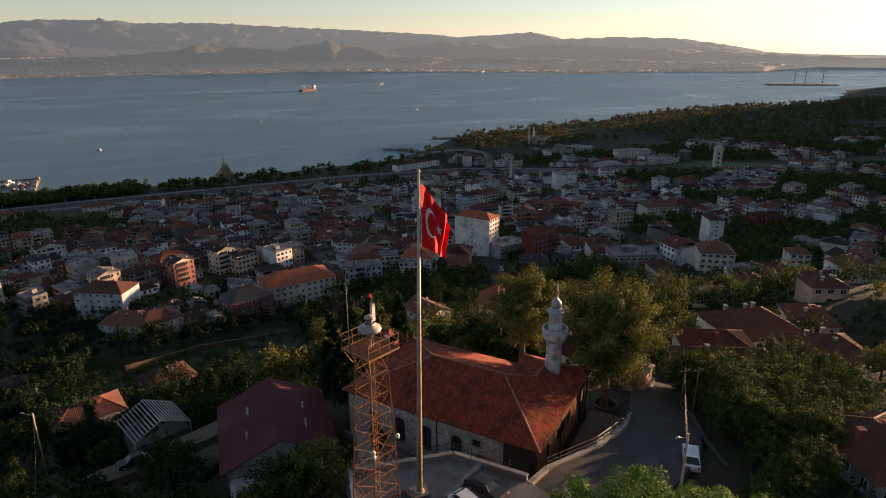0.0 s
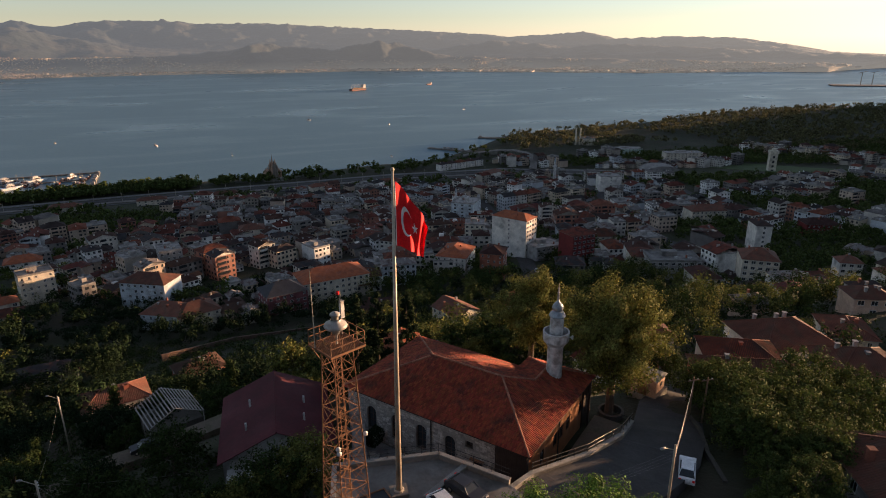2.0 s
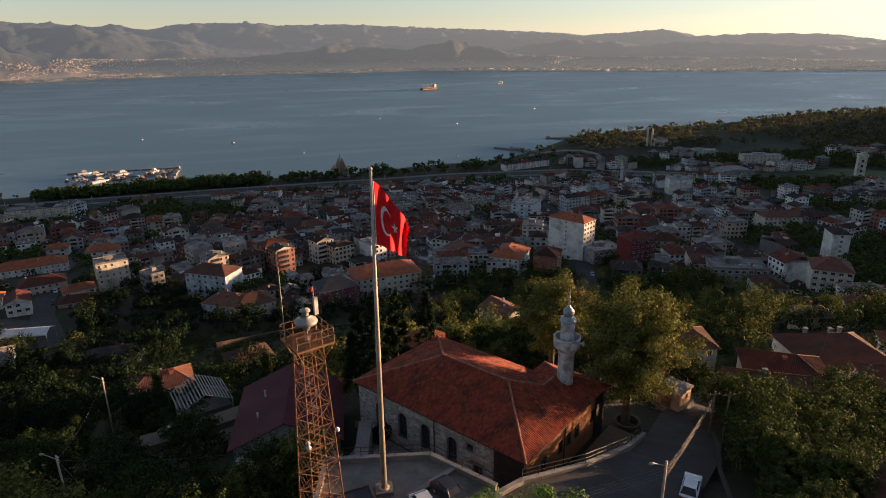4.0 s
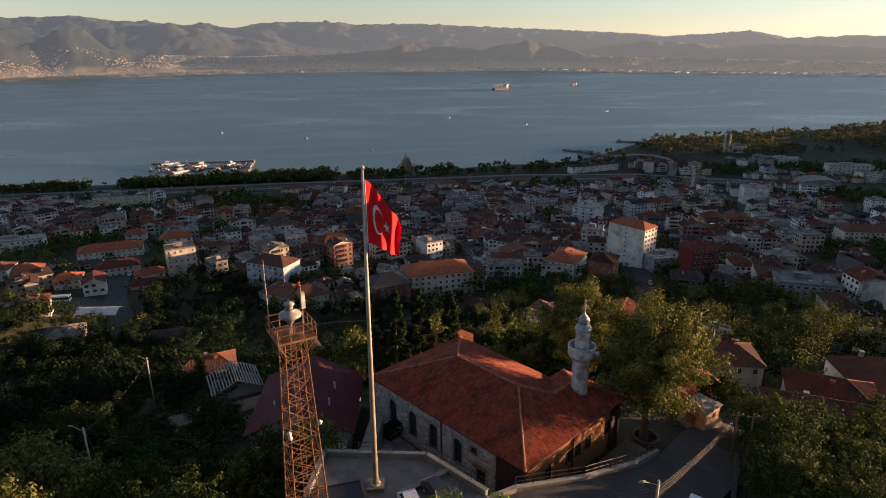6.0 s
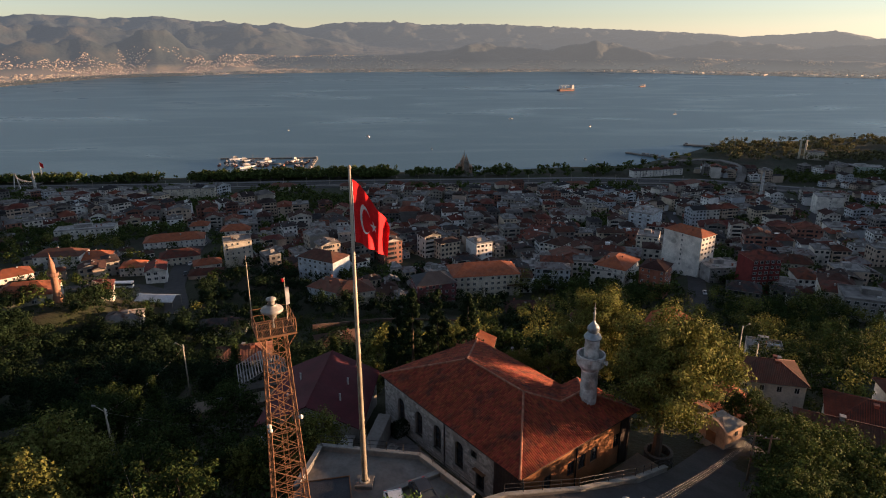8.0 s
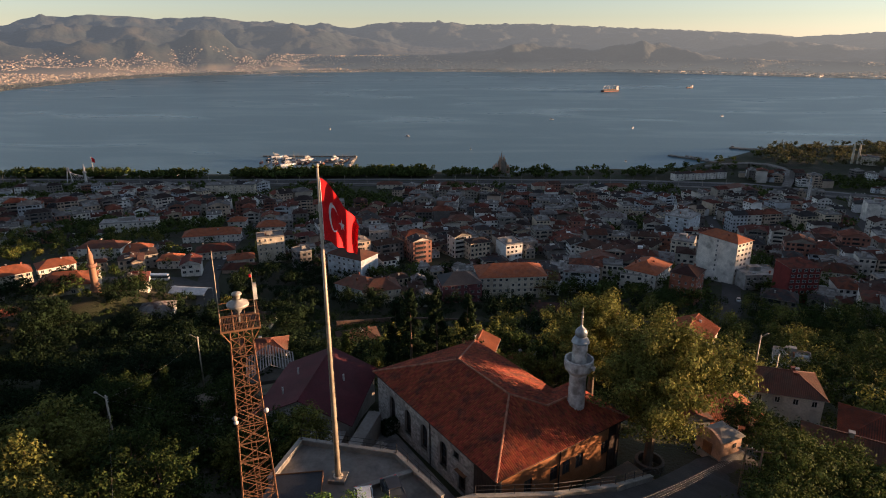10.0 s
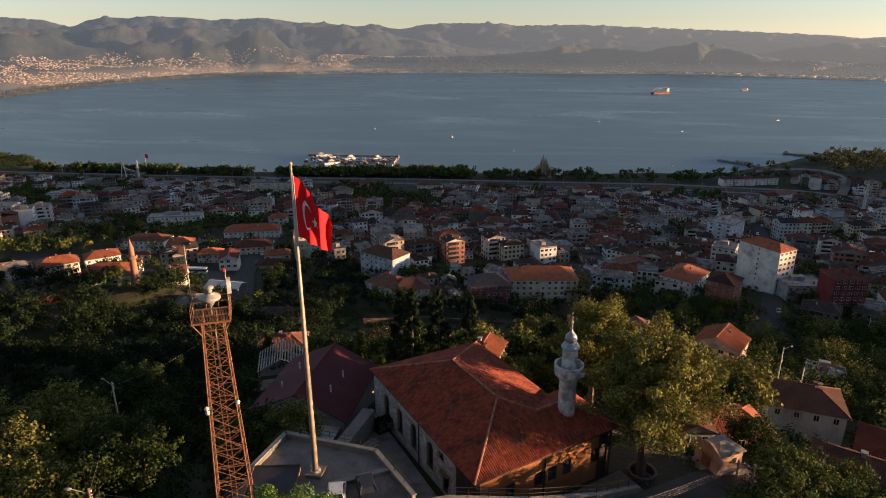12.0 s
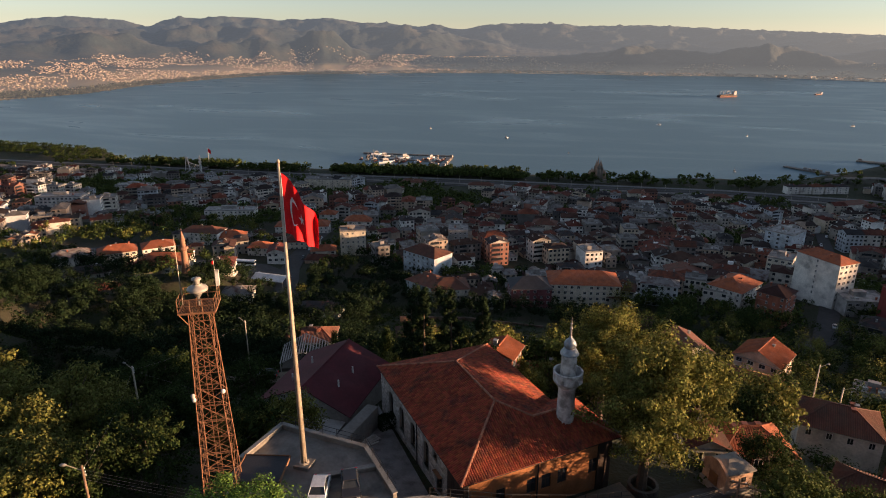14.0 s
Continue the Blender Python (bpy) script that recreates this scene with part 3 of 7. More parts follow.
def ribbon(points, width, lift=0.12, step=4.0, heights=None, skirt=0.4):
    """A road laid over the land along a line of points."""
    P = [Vector((*p[:2], 0)) for p in points]
    line, zs = [], []
    for i in range(len(P) - 1):
        n = max(1, int((P[i + 1] - P[i]).length / step))
        for k in range(n):
            line.append(P[i].lerp(P[i + 1], k / n))
            if heights:
                zs.append(heights[i] + (heights[i + 1] - heights[i]) * k / n)
    line.append(P[-1])
    if heights:
        zs.append(heights[-1])
    m = Mesh()
    for i, p in enumerate(line):
        d = (line[min(i + 1, len(line) - 1)] - line[max(i - 1, 0)]).normalized()
        s = Vector((-d.y, d.x, 0)) * width / 2
        for q in (p + s, p - s):
            z = zs[i] if heights else float(ground_z(q.x, q.y)) + lift
            m.v += [(q.x, q.y, z), (q.x, q.y, z - skirt)]
    for i in range(len(line) - 1):
        k = i * 4
        m.f += [(k, k + 4, k + 6, k + 2), (k + 1, k + 5, k + 4, k), (k + 2, k + 6, k + 7, k + 3)]
        m.mi += [0, 0, 0]
    return m

# ---- hilltop ground: terrace, yard, road ----
def prism(poly, z0, z1, mi=0):
    m = Mesh()
    m.quad([(x, y, z1) for x, y in poly], mi)
    for i in range(len(poly)):
        (x0, y0), (x1, y1) = poly[i], poly[(i + 1) % len(poly)]
        m.quad([(x0, y0, z0), (x1, y1, z0), (x1, y1, z1), (x0, y0, z1)], mi)
    return m

TERRACE = [(-6.4, -1.2), (-6.0, -8), (8, -9), (11.5, -4.5), (10.3, -1.7), (4.9, 3.9), (-5.4, 4.9)]
tagged(part("pavement_terrace", prism(TERRACE, -9.5, 0.0), M["concrete"]), "stained concrete terrace round the flagpole", "terrace", kind="structure")
YARD = [(14.6, 3.4), (11.4, 0.2), (6.6, 2.9), (-5.0, 8.0), (-4.5, 15.5), (-1.0, 21.0), (-2.6, 24.4)]
tagged(part("pavement_yard", prism(YARD, -9.6, -8.3), M["paving"]), "grey paved yard beside the mosque wall", "yard", kind="structure")
YARD2 = [(15.0, 3.6), (13.4, 0.4), (24.6, 3.8), (31.5, 9.8), (33.2, 14.2), (30.4, 17.6)]
tagged(part("pavement_side_yard", prism(YARD2, -9.6, -8.35), M["soil"]), "bare earth yard beside the ochre wall", "yard", kind="structure")
ROAD = [(2, -13), (12.3, -5.6), (16, -4.2), (22.8, -1.9), (29.6, 2.3), (34.8, 7.9), (38.8, 13.2), (42.2, 17.6), (50, 23.5), (58, 28)]
ROAD_Z = [-0.5, -0.55, -0.75, -1.45, -3.3, -5.6, -7.8, -9.5, -12.0, -15.0]
tagged(part("road", ribbon(ROAD, 8.4, heights=ROAD_Z, skirt=1.5, step=1.5), M["asphalt"]), "grey asphalt lane climbing past the mosque", "road", kind="structure")

def low_wall(name, pts, zs, h, thick, label, down=1.0, cap=True, stone="concrete"):
    """A retaining wall with a coping along a line of points."""
    w = thing(name, pose(0, 0, 0), label, "wall")
    body, top = Mesh(), Mesh()
    for i in range(len(pts) - 1):
        (x0, y0), (x1, y1) = pts[i], pts[i + 1]
        d = Vector((x1 - x0, y1 - y0, 0)).normalized()
        n = Vector((-d.y, d.x, 0))
        def bar(m, e, lo, hi):
            a, b = Vector((x0, y0, 0)) - d * e, Vector((x1, y1, 0)) + d * e
            za, zb = zs[i], zs[i + 1]
            c = []
            for p, z in ((a, za), (b, zb)):
                c += [p + n * (thick / 2 + e) + Vector((0, 0, z + lo)), p - n * (thick / 2 + e) + Vector((0, 0, z + lo)),
                      p - n * (thick / 2 + e) + Vector((0, 0, z + hi)), p + n * (thick / 2 + e) + Vector((0, 0, z + hi))]
            k = len(m.v)
            m.v += [tuple(q) for q in c]
            m.f += [(k, k + 1, k + 2, k + 3), (k + 7, k + 6, k + 5, k + 4), (k, k + 4, k + 5, k + 1), (k + 1, k + 5, k + 6, k + 2),
                    (k + 2, k + 6, k + 7, k + 3), (k + 3, k + 7, k + 4, k)]
            m.mi += [0] * 6
        bar(body, 0.0, -down, h)
        if cap:
            bar(top, 0.06, h + 0.004, h + 0.12)
    part("wall", body, M[stone], w)
    if cap:
        part("coping", top, M["pale_stone" if stone == "concrete" else stone], w)
    return w
low_wall("parapet", [(-6.3, -1.4), (-5.4, 4.9), (4.9, 3.9), (10.3, -1.7)], [0, 0, 0, 0], 0.55, 0.35, "pale concrete parapet edging the terrace", 9)
low_wall("retaining_wall", [(10.4, -2.0), (13.2, -0.4), (20.5, 1.8), (27.0, 6.0), (31.6, 10.8)], [-0.4, -0.6, -1.4, -3.2, -5.4], 0.3, 0.4, "pale concrete retaining wall beside the lane", 8)
low_wall("kerb_wall", [(2.2, -1.6), (7.0, 1.7)], [0, 0], 0.35, 0.45, "low pale concrete kerb on the terrace", 0.3)
low_wall("ramp_wall", [(-2.6, 8.2), (-1.2, 19.6)], [-7.6, -7.6], 2.3, 1.6, "sloping concrete ramp wall below the hall", 2, False)
low_wall("verge_wall", [(33.8, -3.2), (36.6, 3.0), (40.6, 9.5), (43.4, 15)], [-4.2, -5.6, -7.4, -9.6], 0.6, 0.5, "rough stone verge wall along the lane", 1.5, False, "dark_rubble")
low_wall("garden_wall", [(-49, 153), (-27, 167), (2, 170)], [-60.5, -64, -65], 2.6, 0.5, "long reddish garden wall below the hill", 3, True, "garden_stone")

def railing(pts, zs, label):
    r = thing("railing", pose(0, 0, 0), label, "railing")
    for i in range(len(pts) - 1):
        a, b = Vector((*pts[i], zs[i])), Vector((*pts[i + 1], zs[i + 1]))
        n = max(1, int((b - a).length / 1.6))
        for k in range(n):
            p = a.lerp(b, k / n)
            part("post", Mesh().tube(p, p + Vector((0, 0, 1.0)), 0.035, n=6), M["black"], r)
        for h in (0.5, 1.0):
            part("rail", Mesh().tube(a + Vector((0, 0, h)), b + Vector((0, 0, h)), 0.028, n=6), M["black"], r)
railing([(-5.4, 5.0), (4.9, 4.0), (10.4, -1.7)], [0.65] * 3, "thin black iron railing on the parapet")
railing([(13.2, -0.3), (20.5, 1.9), (27.0, 6.1), (31.6, 10.9)], [-0.2, -1.0, -2.8, -5.0], "thin black iron railing on the retaining wall")
railing([(34.0, 12.0), (32.8, 16.0)], [-7.6, -8.4], "black iron railing round the tree")

# ---- flagpole and flag ----
def flagpole():
    p = thing("flagpole", pose(0, 0, 0), "tall tapered pale steel flagpole on a concrete base", "flagpole")
    part("pole", Mesh().tube((0, 0, 0.3), (0.17, -0.5, 30.4), 0.29, 0.1, 20), M["steel"], p, smooth=True)
    part("base", prism([(-0.8, -0.8), (0.8, -0.8), (0.8, 0.8), (-0.8, 0.8)], -0.1, 0.35), M["concrete"], p)
    part("collar", Mesh().lathe([(0.34, 0.3), (0.5, 0.36), (0.5, 0.42), (0.34, 0.5)], 16), M["steel"], p)
    part("finial", Mesh().lathe([(0.02, 30.4), (0.13, 30.44), (0.17, 30.55), (0.1, 30.68), (0.02, 30.76)], 12, cx=0.17, cy=-0.5), M["steel"], p)
    part("halyard", Mesh().tube((0.4, -0.05, 1.2), (0.34, -0.52, 29.8), 0.015, n=4), M["black"], p)
flagpole()

def in_star(x, y, r):
    """Whether a point lies in a five-pointed star with one point towards the pole."""
    a = math.atan2(y, -x) % (2 * math.pi / 5)
    a = min(a, 2 * math.pi / 5 - a)
    q = math.hypot(x, y)
    px, py = q * math.cos(a), q * math.sin(a)
    ix, iy = 0.382 * r * math.cos(math.pi / 5), 0.382 * r * math.sin(math.pi / 5)
    return (ix - r) * py - iy * (px - r) > 0

def flag():
    nu, nv, W, H = 165, 110, 7.9, 5.25
    me = Mesh()
    def at(u, v):
        fold = 0.5 * math.sin(u * 7.5 + v * 1.4) * u ** 0.8 + 0.3 * math.sin(u * 17 - v * 2.5) * u
        out = 3.0 * u - v * 0.55 * u + 0.15 * math.sin(u * 11 + v * 2) * u
        down = 4.2 * u ** 1.2 + v * H * (1 - 0.5 * u ** 1.1)
        return (0.36 + out * 0.97, -0.5 + out * 0.22 + fold, 29.6 - down)
    me.v = [at(i / nu, j / nv) for i in range(nu + 1) for j in range(nv + 1)]
    for i in range(nu):
        for j in range(nv):
            k = i * (nv + 1) + j
            me.f.append((k, k + 1, k + nv + 2, k + nv + 1))
            x, y = (i + 0.5) / nu * W / H, (j + 0.5) / nv - 0.5
            moon = math.hypot(x - 0.5, y) < 0.25 and math.hypot(x - 0.5625, y) > 0.2
            me.mi.append(1 if moon or in_star(x - 0.84, y, 0.125) else 0)
    f = thing("flag", pose(0, 0, 0), "red flag with white crescent and star, drooping from the pole", "flag")
    part("cloth", me, [M["flag_red"], M["flag_white"]], f, smooth=True)
    part("hoist_band", Mesh().tube((0.33, -0.5, 29.6), (0.36, -0.47, 24.4), 0.03, n=6), M["flag_white"], f)
flag()

# path across the shaded slope
tagged(part("road_path", ribbon([(-46, 31), (-40, 34), (-34.8, 37.2), (-29, 38.8), (-22.3, 40.8), (-17, 43)], 3.4, heights=[-17.9, -17.5, -16.9, -16.6, -15.9, -15.6], skirt=6), M["soil"]), "narrow earth path across the slope", "path", kind="structure")

# ---- lattice tower ----
def lattice_tower():
    t = thing("lattice_tower", pose(-5.3, -5.6, 0, 0, 0, 28), "rusty orange steel lattice tower with railed platform and siren", "tower")
    H, B, T = 18.9, 1.5, 0.8
    def corner(k, z):
        h = B + (T - B) * z / H
        return Vector(((-h, h, h, -h)[k], (-h, -h, h, h)[k], z))
    for k in range(4):
        part("leg", Mesh().tube(corner(k, -2), corner(k, H), 0.062, 0.05, 6), M["rust"], t)
    n = 11
    for i in range(n):
        z0, z1 = i * H / n, (i + 1) * H / n
        for k in range(4):
            k2 = (k + 1) % 4
            part("brace", Mesh().tube(corner(k, z0), corner(k2, z1), 0.025, n=4), M["rust"], t)
            part("brace", Mesh().tube(corner(k2, z0), corner(k, z1), 0.025, n=4), M["rust"], t)
            part("strut", Mesh().tube(corner(k, z1), corner(k2, z1), 0.034, n=4), M["rust"], t)
            mid = (corner(k, z0) + corner(k2, z0)) / 2
            part("strut", Mesh().tube(mid, (corner(k, z1) + corner(k, z0)) / 2, 0.022, n=4), M["rust"], t)
    ladder = Mesh()
    for s in (-0.2, 0.2):
        ladder.tube((s, -0.3, 0), (s, -0.1, H + 0.8), 0.03, n=4)
    for i in range(44):
        z = i * 0.42 + 0.3
        ladder.tube((-0.2, -0.3 + z * 0.01, z), (0.2, -0.3 + z * 0.01, z), 0.02, n=4)
    part("ladder", ladder, M["rust"], t)
    deck = part("platform", Mesh().box(-1.5, -1.5, H - 0.08, -1.42, 1.5, H + 0.08).box(1.42, -1.5, H - 0.08, 1.5, 1.5, H + 0.08)
                .box(-1.42, -1.5, H - 0.08, 1.42, -1.42, H + 0.08).box(-1.42, 1.42, H - 0.08, 1.42, 1.5, H + 0.08), M["rust"], t)
    for i in range(24):
        x = -1.36 + i * 2.72 / 23
        part("grating_bar", Mesh().box(x - 0.025, -1.42, H, x + 0.025, 1.42, H + 0.05), M["rust"], deck)
    for k in range(4):
        part("bracket", Mesh().tube(corner(k, H - 1.3), ((-1.45, 1.45, 1.45, -1.45)[k], (-1.45, -1.45, 1.45, 1.45)[k], H), 0.045, n=5), M["rust"], t)
    for i in range(4):
        a, b = [(-1.45, -1.45), (1.45, -1.45), (1.45, 1.45), (-1.45, 1.45)][i], [(1.45, -1.45), (1.45, 1.45), (-1.45, 1.45), (-1.45, -1.45)][i]
        for k in range(3):
            x, y = a[0] + (b[0] - a[0]) * k / 3, a[1] + (b[1] - a[1]) * k / 3
            part("rail_post", Mesh().tube((x, y, H + 0.12), (x, y, H + 1.2), 0.035, n=5), M["rust"], t)
        for h in (0.65, 1.2):
            part("rail", Mesh().tube((*a, H + h), (*b, H + h), 0.03, n=5), M["rust"], t)
    siren = part("siren", Mesh().lathe([(0.1, H + 0.10), (0.1, H + 0.80), (0.25, H + 0.95), (0.42, H + 1.35)], 18), M["pale_metal"], t, "white round siren", True)
    part("horn", Mesh().lathe([(0.42, H + 1.35), (0.82, H + 1.45), (0.87, H + 1.57), (0.8, H + 1.73), (0.42, H + 1.87), (0.36, H + 2.05)], 24), M["pale_metal"], siren, smooth=True)
    part("cap", Mesh().lathe([(0.24, H + 2.05), (0.26, H + 2.30), (0.4, H + 2.40), (0.36, H + 2.53), (0.05, H + 2.61)], 20), M["pale_metal"], siren, smooth=True)
    part("mast", Mesh().tube((-1.45, 0.6, H), (-1.45, 0.6, H + 6.0), 0.05, 0.025, 6), M["steel"], t)
    part("mast", Mesh().tube((1.3, 1.2, H), (1.3, 1.2, H + 3.6), 0.04, 0.03, 6), M["steel"], t)
    part("antenna_panel", Mesh().box(1.3, 1.15, H + 1.3, 1.6, 1.4, H + 2.7), M["white_paint"], t, "white antenna panel")
    part("warning_light", Mesh().lathe([(0.01, H + 3.2), (0.13, H + 3.25), (0.13, H + 3.45), (0.01, H + 3.5)], 10, cx=1.2, cy=1.3), M["flag_red"], t, "red lamp")
    for x, y, z in ((1.25, -1.25, 11.2), (-1.25, -1.25, 11.0), (-1.2, -1.25, 10.6)):
        part("spotlight", Mesh().lathe([(0.02, z), (0.17, z + 0.03), (0.2, z + 0.2), (0.08, z + 0.34), (0.02, z + 0.38)], 12, cx=x, cy=y), M["white_paint"], t, "round white spotlight", True)
lattice_tower()

# ---- mosque ----
# local frame: origin at its near eave corner, x along the ochre wall, y along the stone wall
MOSQUE = Matrix(((0.7455, -0.6665, 0, 15.0), (0.6665, 0.7455, 0, 4.2), (0, 0, 1, 0), (0, 0, 0, 1)))
STONES_LATER = []

def mosque():
    m = thing("mosque", MOSQUE, "old stone mosque with red tiled hip roof and ochre side wall", "mosque")
    U, V, E, YD, o = 20.2, 26.7, -2.35, -9.2, 0.7
    turn = Matrix(((0, 1, 0, 0), (-1, 0, 0, 0), (0, 0, 1, 0), (0, 0, 0, 1)))
    # stone wall: along y at x = o; built along its own x, then turned
    side = Matrix.Translation((o, V - o, 0)) @ Matrix.Rotation(radians(-90), 4, "Z")
    def along(v):
        return V - o - v
    arches = [(along(v) - 0.72, along(v) + 0.72, -7.35, -4.0, True) for v in (22.2, 18.35, 14.6, 10.5)]
    small = [(along(7.9) - 0.5, along(7.9) + 0.5, -4.5, -3.75, False), (along(6.75) - 0.65, along(6.75) + 0.65, -8.3, -5.95, False)]
    w = Mesh()
    wall_run(w, V - 2 * o, YD, E + 0.1, 0.6, arches + small)
    stone = part("wall", w, M["mortar"], m, "coursed grey stone wall", m=side)
    for x0, x1, zb, zt, arch in arches + small:
        c, r = (x0 + x1) / 2, (x1 - x0) / 2
        win = part("window", Mesh().box(x0, 0.36, zb, x1, 0.38, zt), M["glass"], m, m=side)
        part("frame_post", Mesh().box(x0, 0.3, zb, x0 + 0.09, 0.42, zt), M["dark_wood"], win)
        part("frame_post", Mesh().box(x1 - 0.09, 0.3, zb, x1, 0.42, zt), M["dark_wood"], win)
        part("frame_rail", Mesh().box(x0 + 0.09, 0.3, zb, x1 - 0.09, 0.42, zb + 0.09), M["dark_wood"], win)
        part("mullion", Mesh().box(c - 0.04, 0.3, zb + 0.09, c + 0.04, 0.4, zt), M["dark_wood"], win)
        for h in (0.33, 0.62):
            part("glazing_bar", Mesh().box(x0 + 0.09, 0.31, zb + (zt - zb) * h, x1 - 0.09, 0.39, zb + (zt - zb) * h + 0.06), M["dark_wood"], win)
        part("sill", Mesh().box(x0 - 0.12, -0.12, zb - 0.14, x1 + 0.12, 0.25, zb), M["pale_stone"], m, m=side)
    part("awning", Mesh().box(along(6.75) - 0.9, -0.5, -5.75, along(6.75) + 0.9, 0.0, -5.68), M["rust"], m, m=side)
    # ochre wall at y = o
    front = Matrix.Translation((o + 0.6, o, 0))
    holes = [(x - 0.6, x + 0.6, -6.6, -4.75, False) for x in (7.6, 9.5, 11.6, 15.8)] + [(3.2, 4.3, -6.6, -4.75, False)]
    w = Mesh()
    wall_run(w, U - 2 * o - 0.6, YD, E + 0.1, 0.5, holes)
    part("wall", w, M["ochre"], m, "ochre rendered side wall", m=front)
    for x0, x1, zb, zt, arch in holes:
        c = (x0 + x1) / 2
        win = part("window", Mesh().box(x0 + 0.08, 0.14, zb + 0.08, x1 - 0.08, 0.16, zt - 0.08), M["glass"], m, m=front)
        part("frame_post", Mesh().box(x0, 0.1, zb, x0 + 0.08, 0.2, zt), M["dark_wood"], win)
        part("frame_post", Mesh().box(x1 - 0.08, 0.1, zb, x1, 0.2, zt), M["dark_wood"], win)
        part("frame_rail", Mesh().box(x0 + 0.08, 0.1, zb, x1 - 0.08, 0.2, zb + 0.08), M["dark_wood"], win)
        part("frame_rail", Mesh().box(x0 + 0.08, 0.1, zt - 0.08, x1 - 0.08, 0.2, zt), M["dark_wood"], win)
        part("mullion", Mesh().box(c - 0.04, 0.11, zb + 0.08, c + 0.04, 0.19, zt - 0.08), M["dark_wood"], win)
        part("glazing_bar", Mesh().box(x0 + 0.08, 0.105, zb + 1.15, x1 - 0.08, 0.195, zb + 1.22), M["dark_wood"], win)
    # back walls
    UM, VW = 17.1, 9.6
    part("wall", Mesh().box(U - o - 0.5, o + 0.5, YD, U - o, VW - o, E + 0.1).box(UM - o, VW - o - 0.5, YD, U - o - 0.5, VW - o, E + 0.1), M["ochre"], m, "ochre wall of the side wing")
    part("wall", Mesh().box(UM - o - 0.5, VW - o - 0.5, YD, UM - o, V - o, E + 0.1).box(o + 0.6, V - o - 0.5, YD, UM - o - 0.5, V - o, E + 0.1), M["mortar"], m, "grey rear wall")
    # dark boarded corner
    part("boarding", Mesh().box(o - 0.05, o - 0.06, YD, o + 0.45, 4.5, E + 0.06), M["dark_wood"], m, "dark timber boarding")
    for i in range(17):
        part("board", Mesh().box(o - 0.1 - 0.02 * (i % 2), o + i * 0.225, YD, o - 0.05, o + i * 0.225 + 0.2, E), M["dark_wood"], m)
    part("porch_post", Mesh().box(18.0, -0.2, YD, 18.25, 0.05, E), M["dark_wood"], m)
    part("boarding", Mesh().box(17.6, 0.5, YD, 19.4, o, E), M["dark_wood"], m)
    for y in (13.1,):
        part("downpipe", Mesh().tube((o - 0.12, y, YD), (o - 0.12, y, E), 0.07, n=8), M["black"], m)
    part("downpipe", Mesh().tube((9.6, o - 0.12, YD), (9.6, o - 0.12, E), 0.08, n=8), M["black"], m)
    # roof
    P1, P2, Z = (8.0, 7.6), (8.0, 17.6), 1.2
    c = [Vector(p) for p in ((0, 0, E), (UM, 0, E), (UM + 0.2, V - 0.5, E), (0.4, V, E))]
    a, b = Vector((*P1, Z)), Vector((*P2, Z))
    r = Mesh()
    slopes = [[c[0], c[1], a], [c[1], c[2], b, a], [c[2], c[3], b], [c[3], c[0], a, b]]
    for s in slopes:
        r.quad(s)
    r.quad([p + Vector((0, 0, -0.12)) for p in reversed(c)], 1)
    for i in range(4):
        p, q = c[i], c[(i + 1) % 4]
        dn = Vector((0, 0, -0.12))
        r.quad([p + dn, q + dn, q, p], 1)
    roof = part("roof", r, [M["tile_mosque"], M["dark_wood"]], m)
    # hip roof of the wing under the minaret, its front slope in one plane with the main one
    zr = E + 4.8 * (Z - E) / 7.6
    vk = Vector((UM - (zr - E) * (UM - 8.0) / (Z - E), 4.8, zr))
    wk, w0, w1, w2 = Vector((U - 4.8, 4.8, zr)), Vector((U, 0, E)), Vector((U, VW, E)), Vector((UM, VW, E))
    wing = [[c[1], w0, wk, vk], [w0, w1, wk], [w1, w2, vk, wk]]
    g = Mesh()
    for s in wing:
        g.quad(s)
    dn = Vector((0, 0, -0.12))
    g.quad([w0 + dn, w1 + dn, w1, w0], 1); g.quad([w1 + dn, w2 + dn, w2, w1], 1); g.quad([c[1] + dn, w0 + dn, w0, c[1]], 1)
    g.quad([c[1] + dn, w2 + dn, w1 + dn, w0 + dn], 1)
    part("wing_roof", g, [M["tile_mosque"], M["dark_wood"]], m)
    # tiles: a rounded cover tile every 0.27 m, courses of 0.46 m
    def tile(me, p, up, n, e, w=0.105, L=0.48):
        k = len(me.v)
        for q, s, l in ((p, 1.12, 0.035), (p + up * L, 0.9, 0.0)):
            for x, h in ((-w, 0.0), (-w * 0.55, 0.075), (w * 0.55, 0.075), (w, 0.0)):
                me.v.append(tuple(q + e * x * s + n * (h * s + l + 0.01)))
        me.f += [(k, k + 1, k + 5, k + 4), (k + 1, k + 2, k + 6, k + 5), (k + 2, k + 3, k + 7, k + 6), (k, k + 3, k + 2, k + 1)]
        me.mi += [0] * 4
    one = Mesh()
    tile(one, Vector((0, 0, 0)), Vector((0, 1, 0)), Vector((0, 0, 1)), Vector((1, 0, 0)))
    one_data = one.data("tile", [M["tile_single"]])
    rest, picked = Mesh(), []
    rng = random.Random(8)
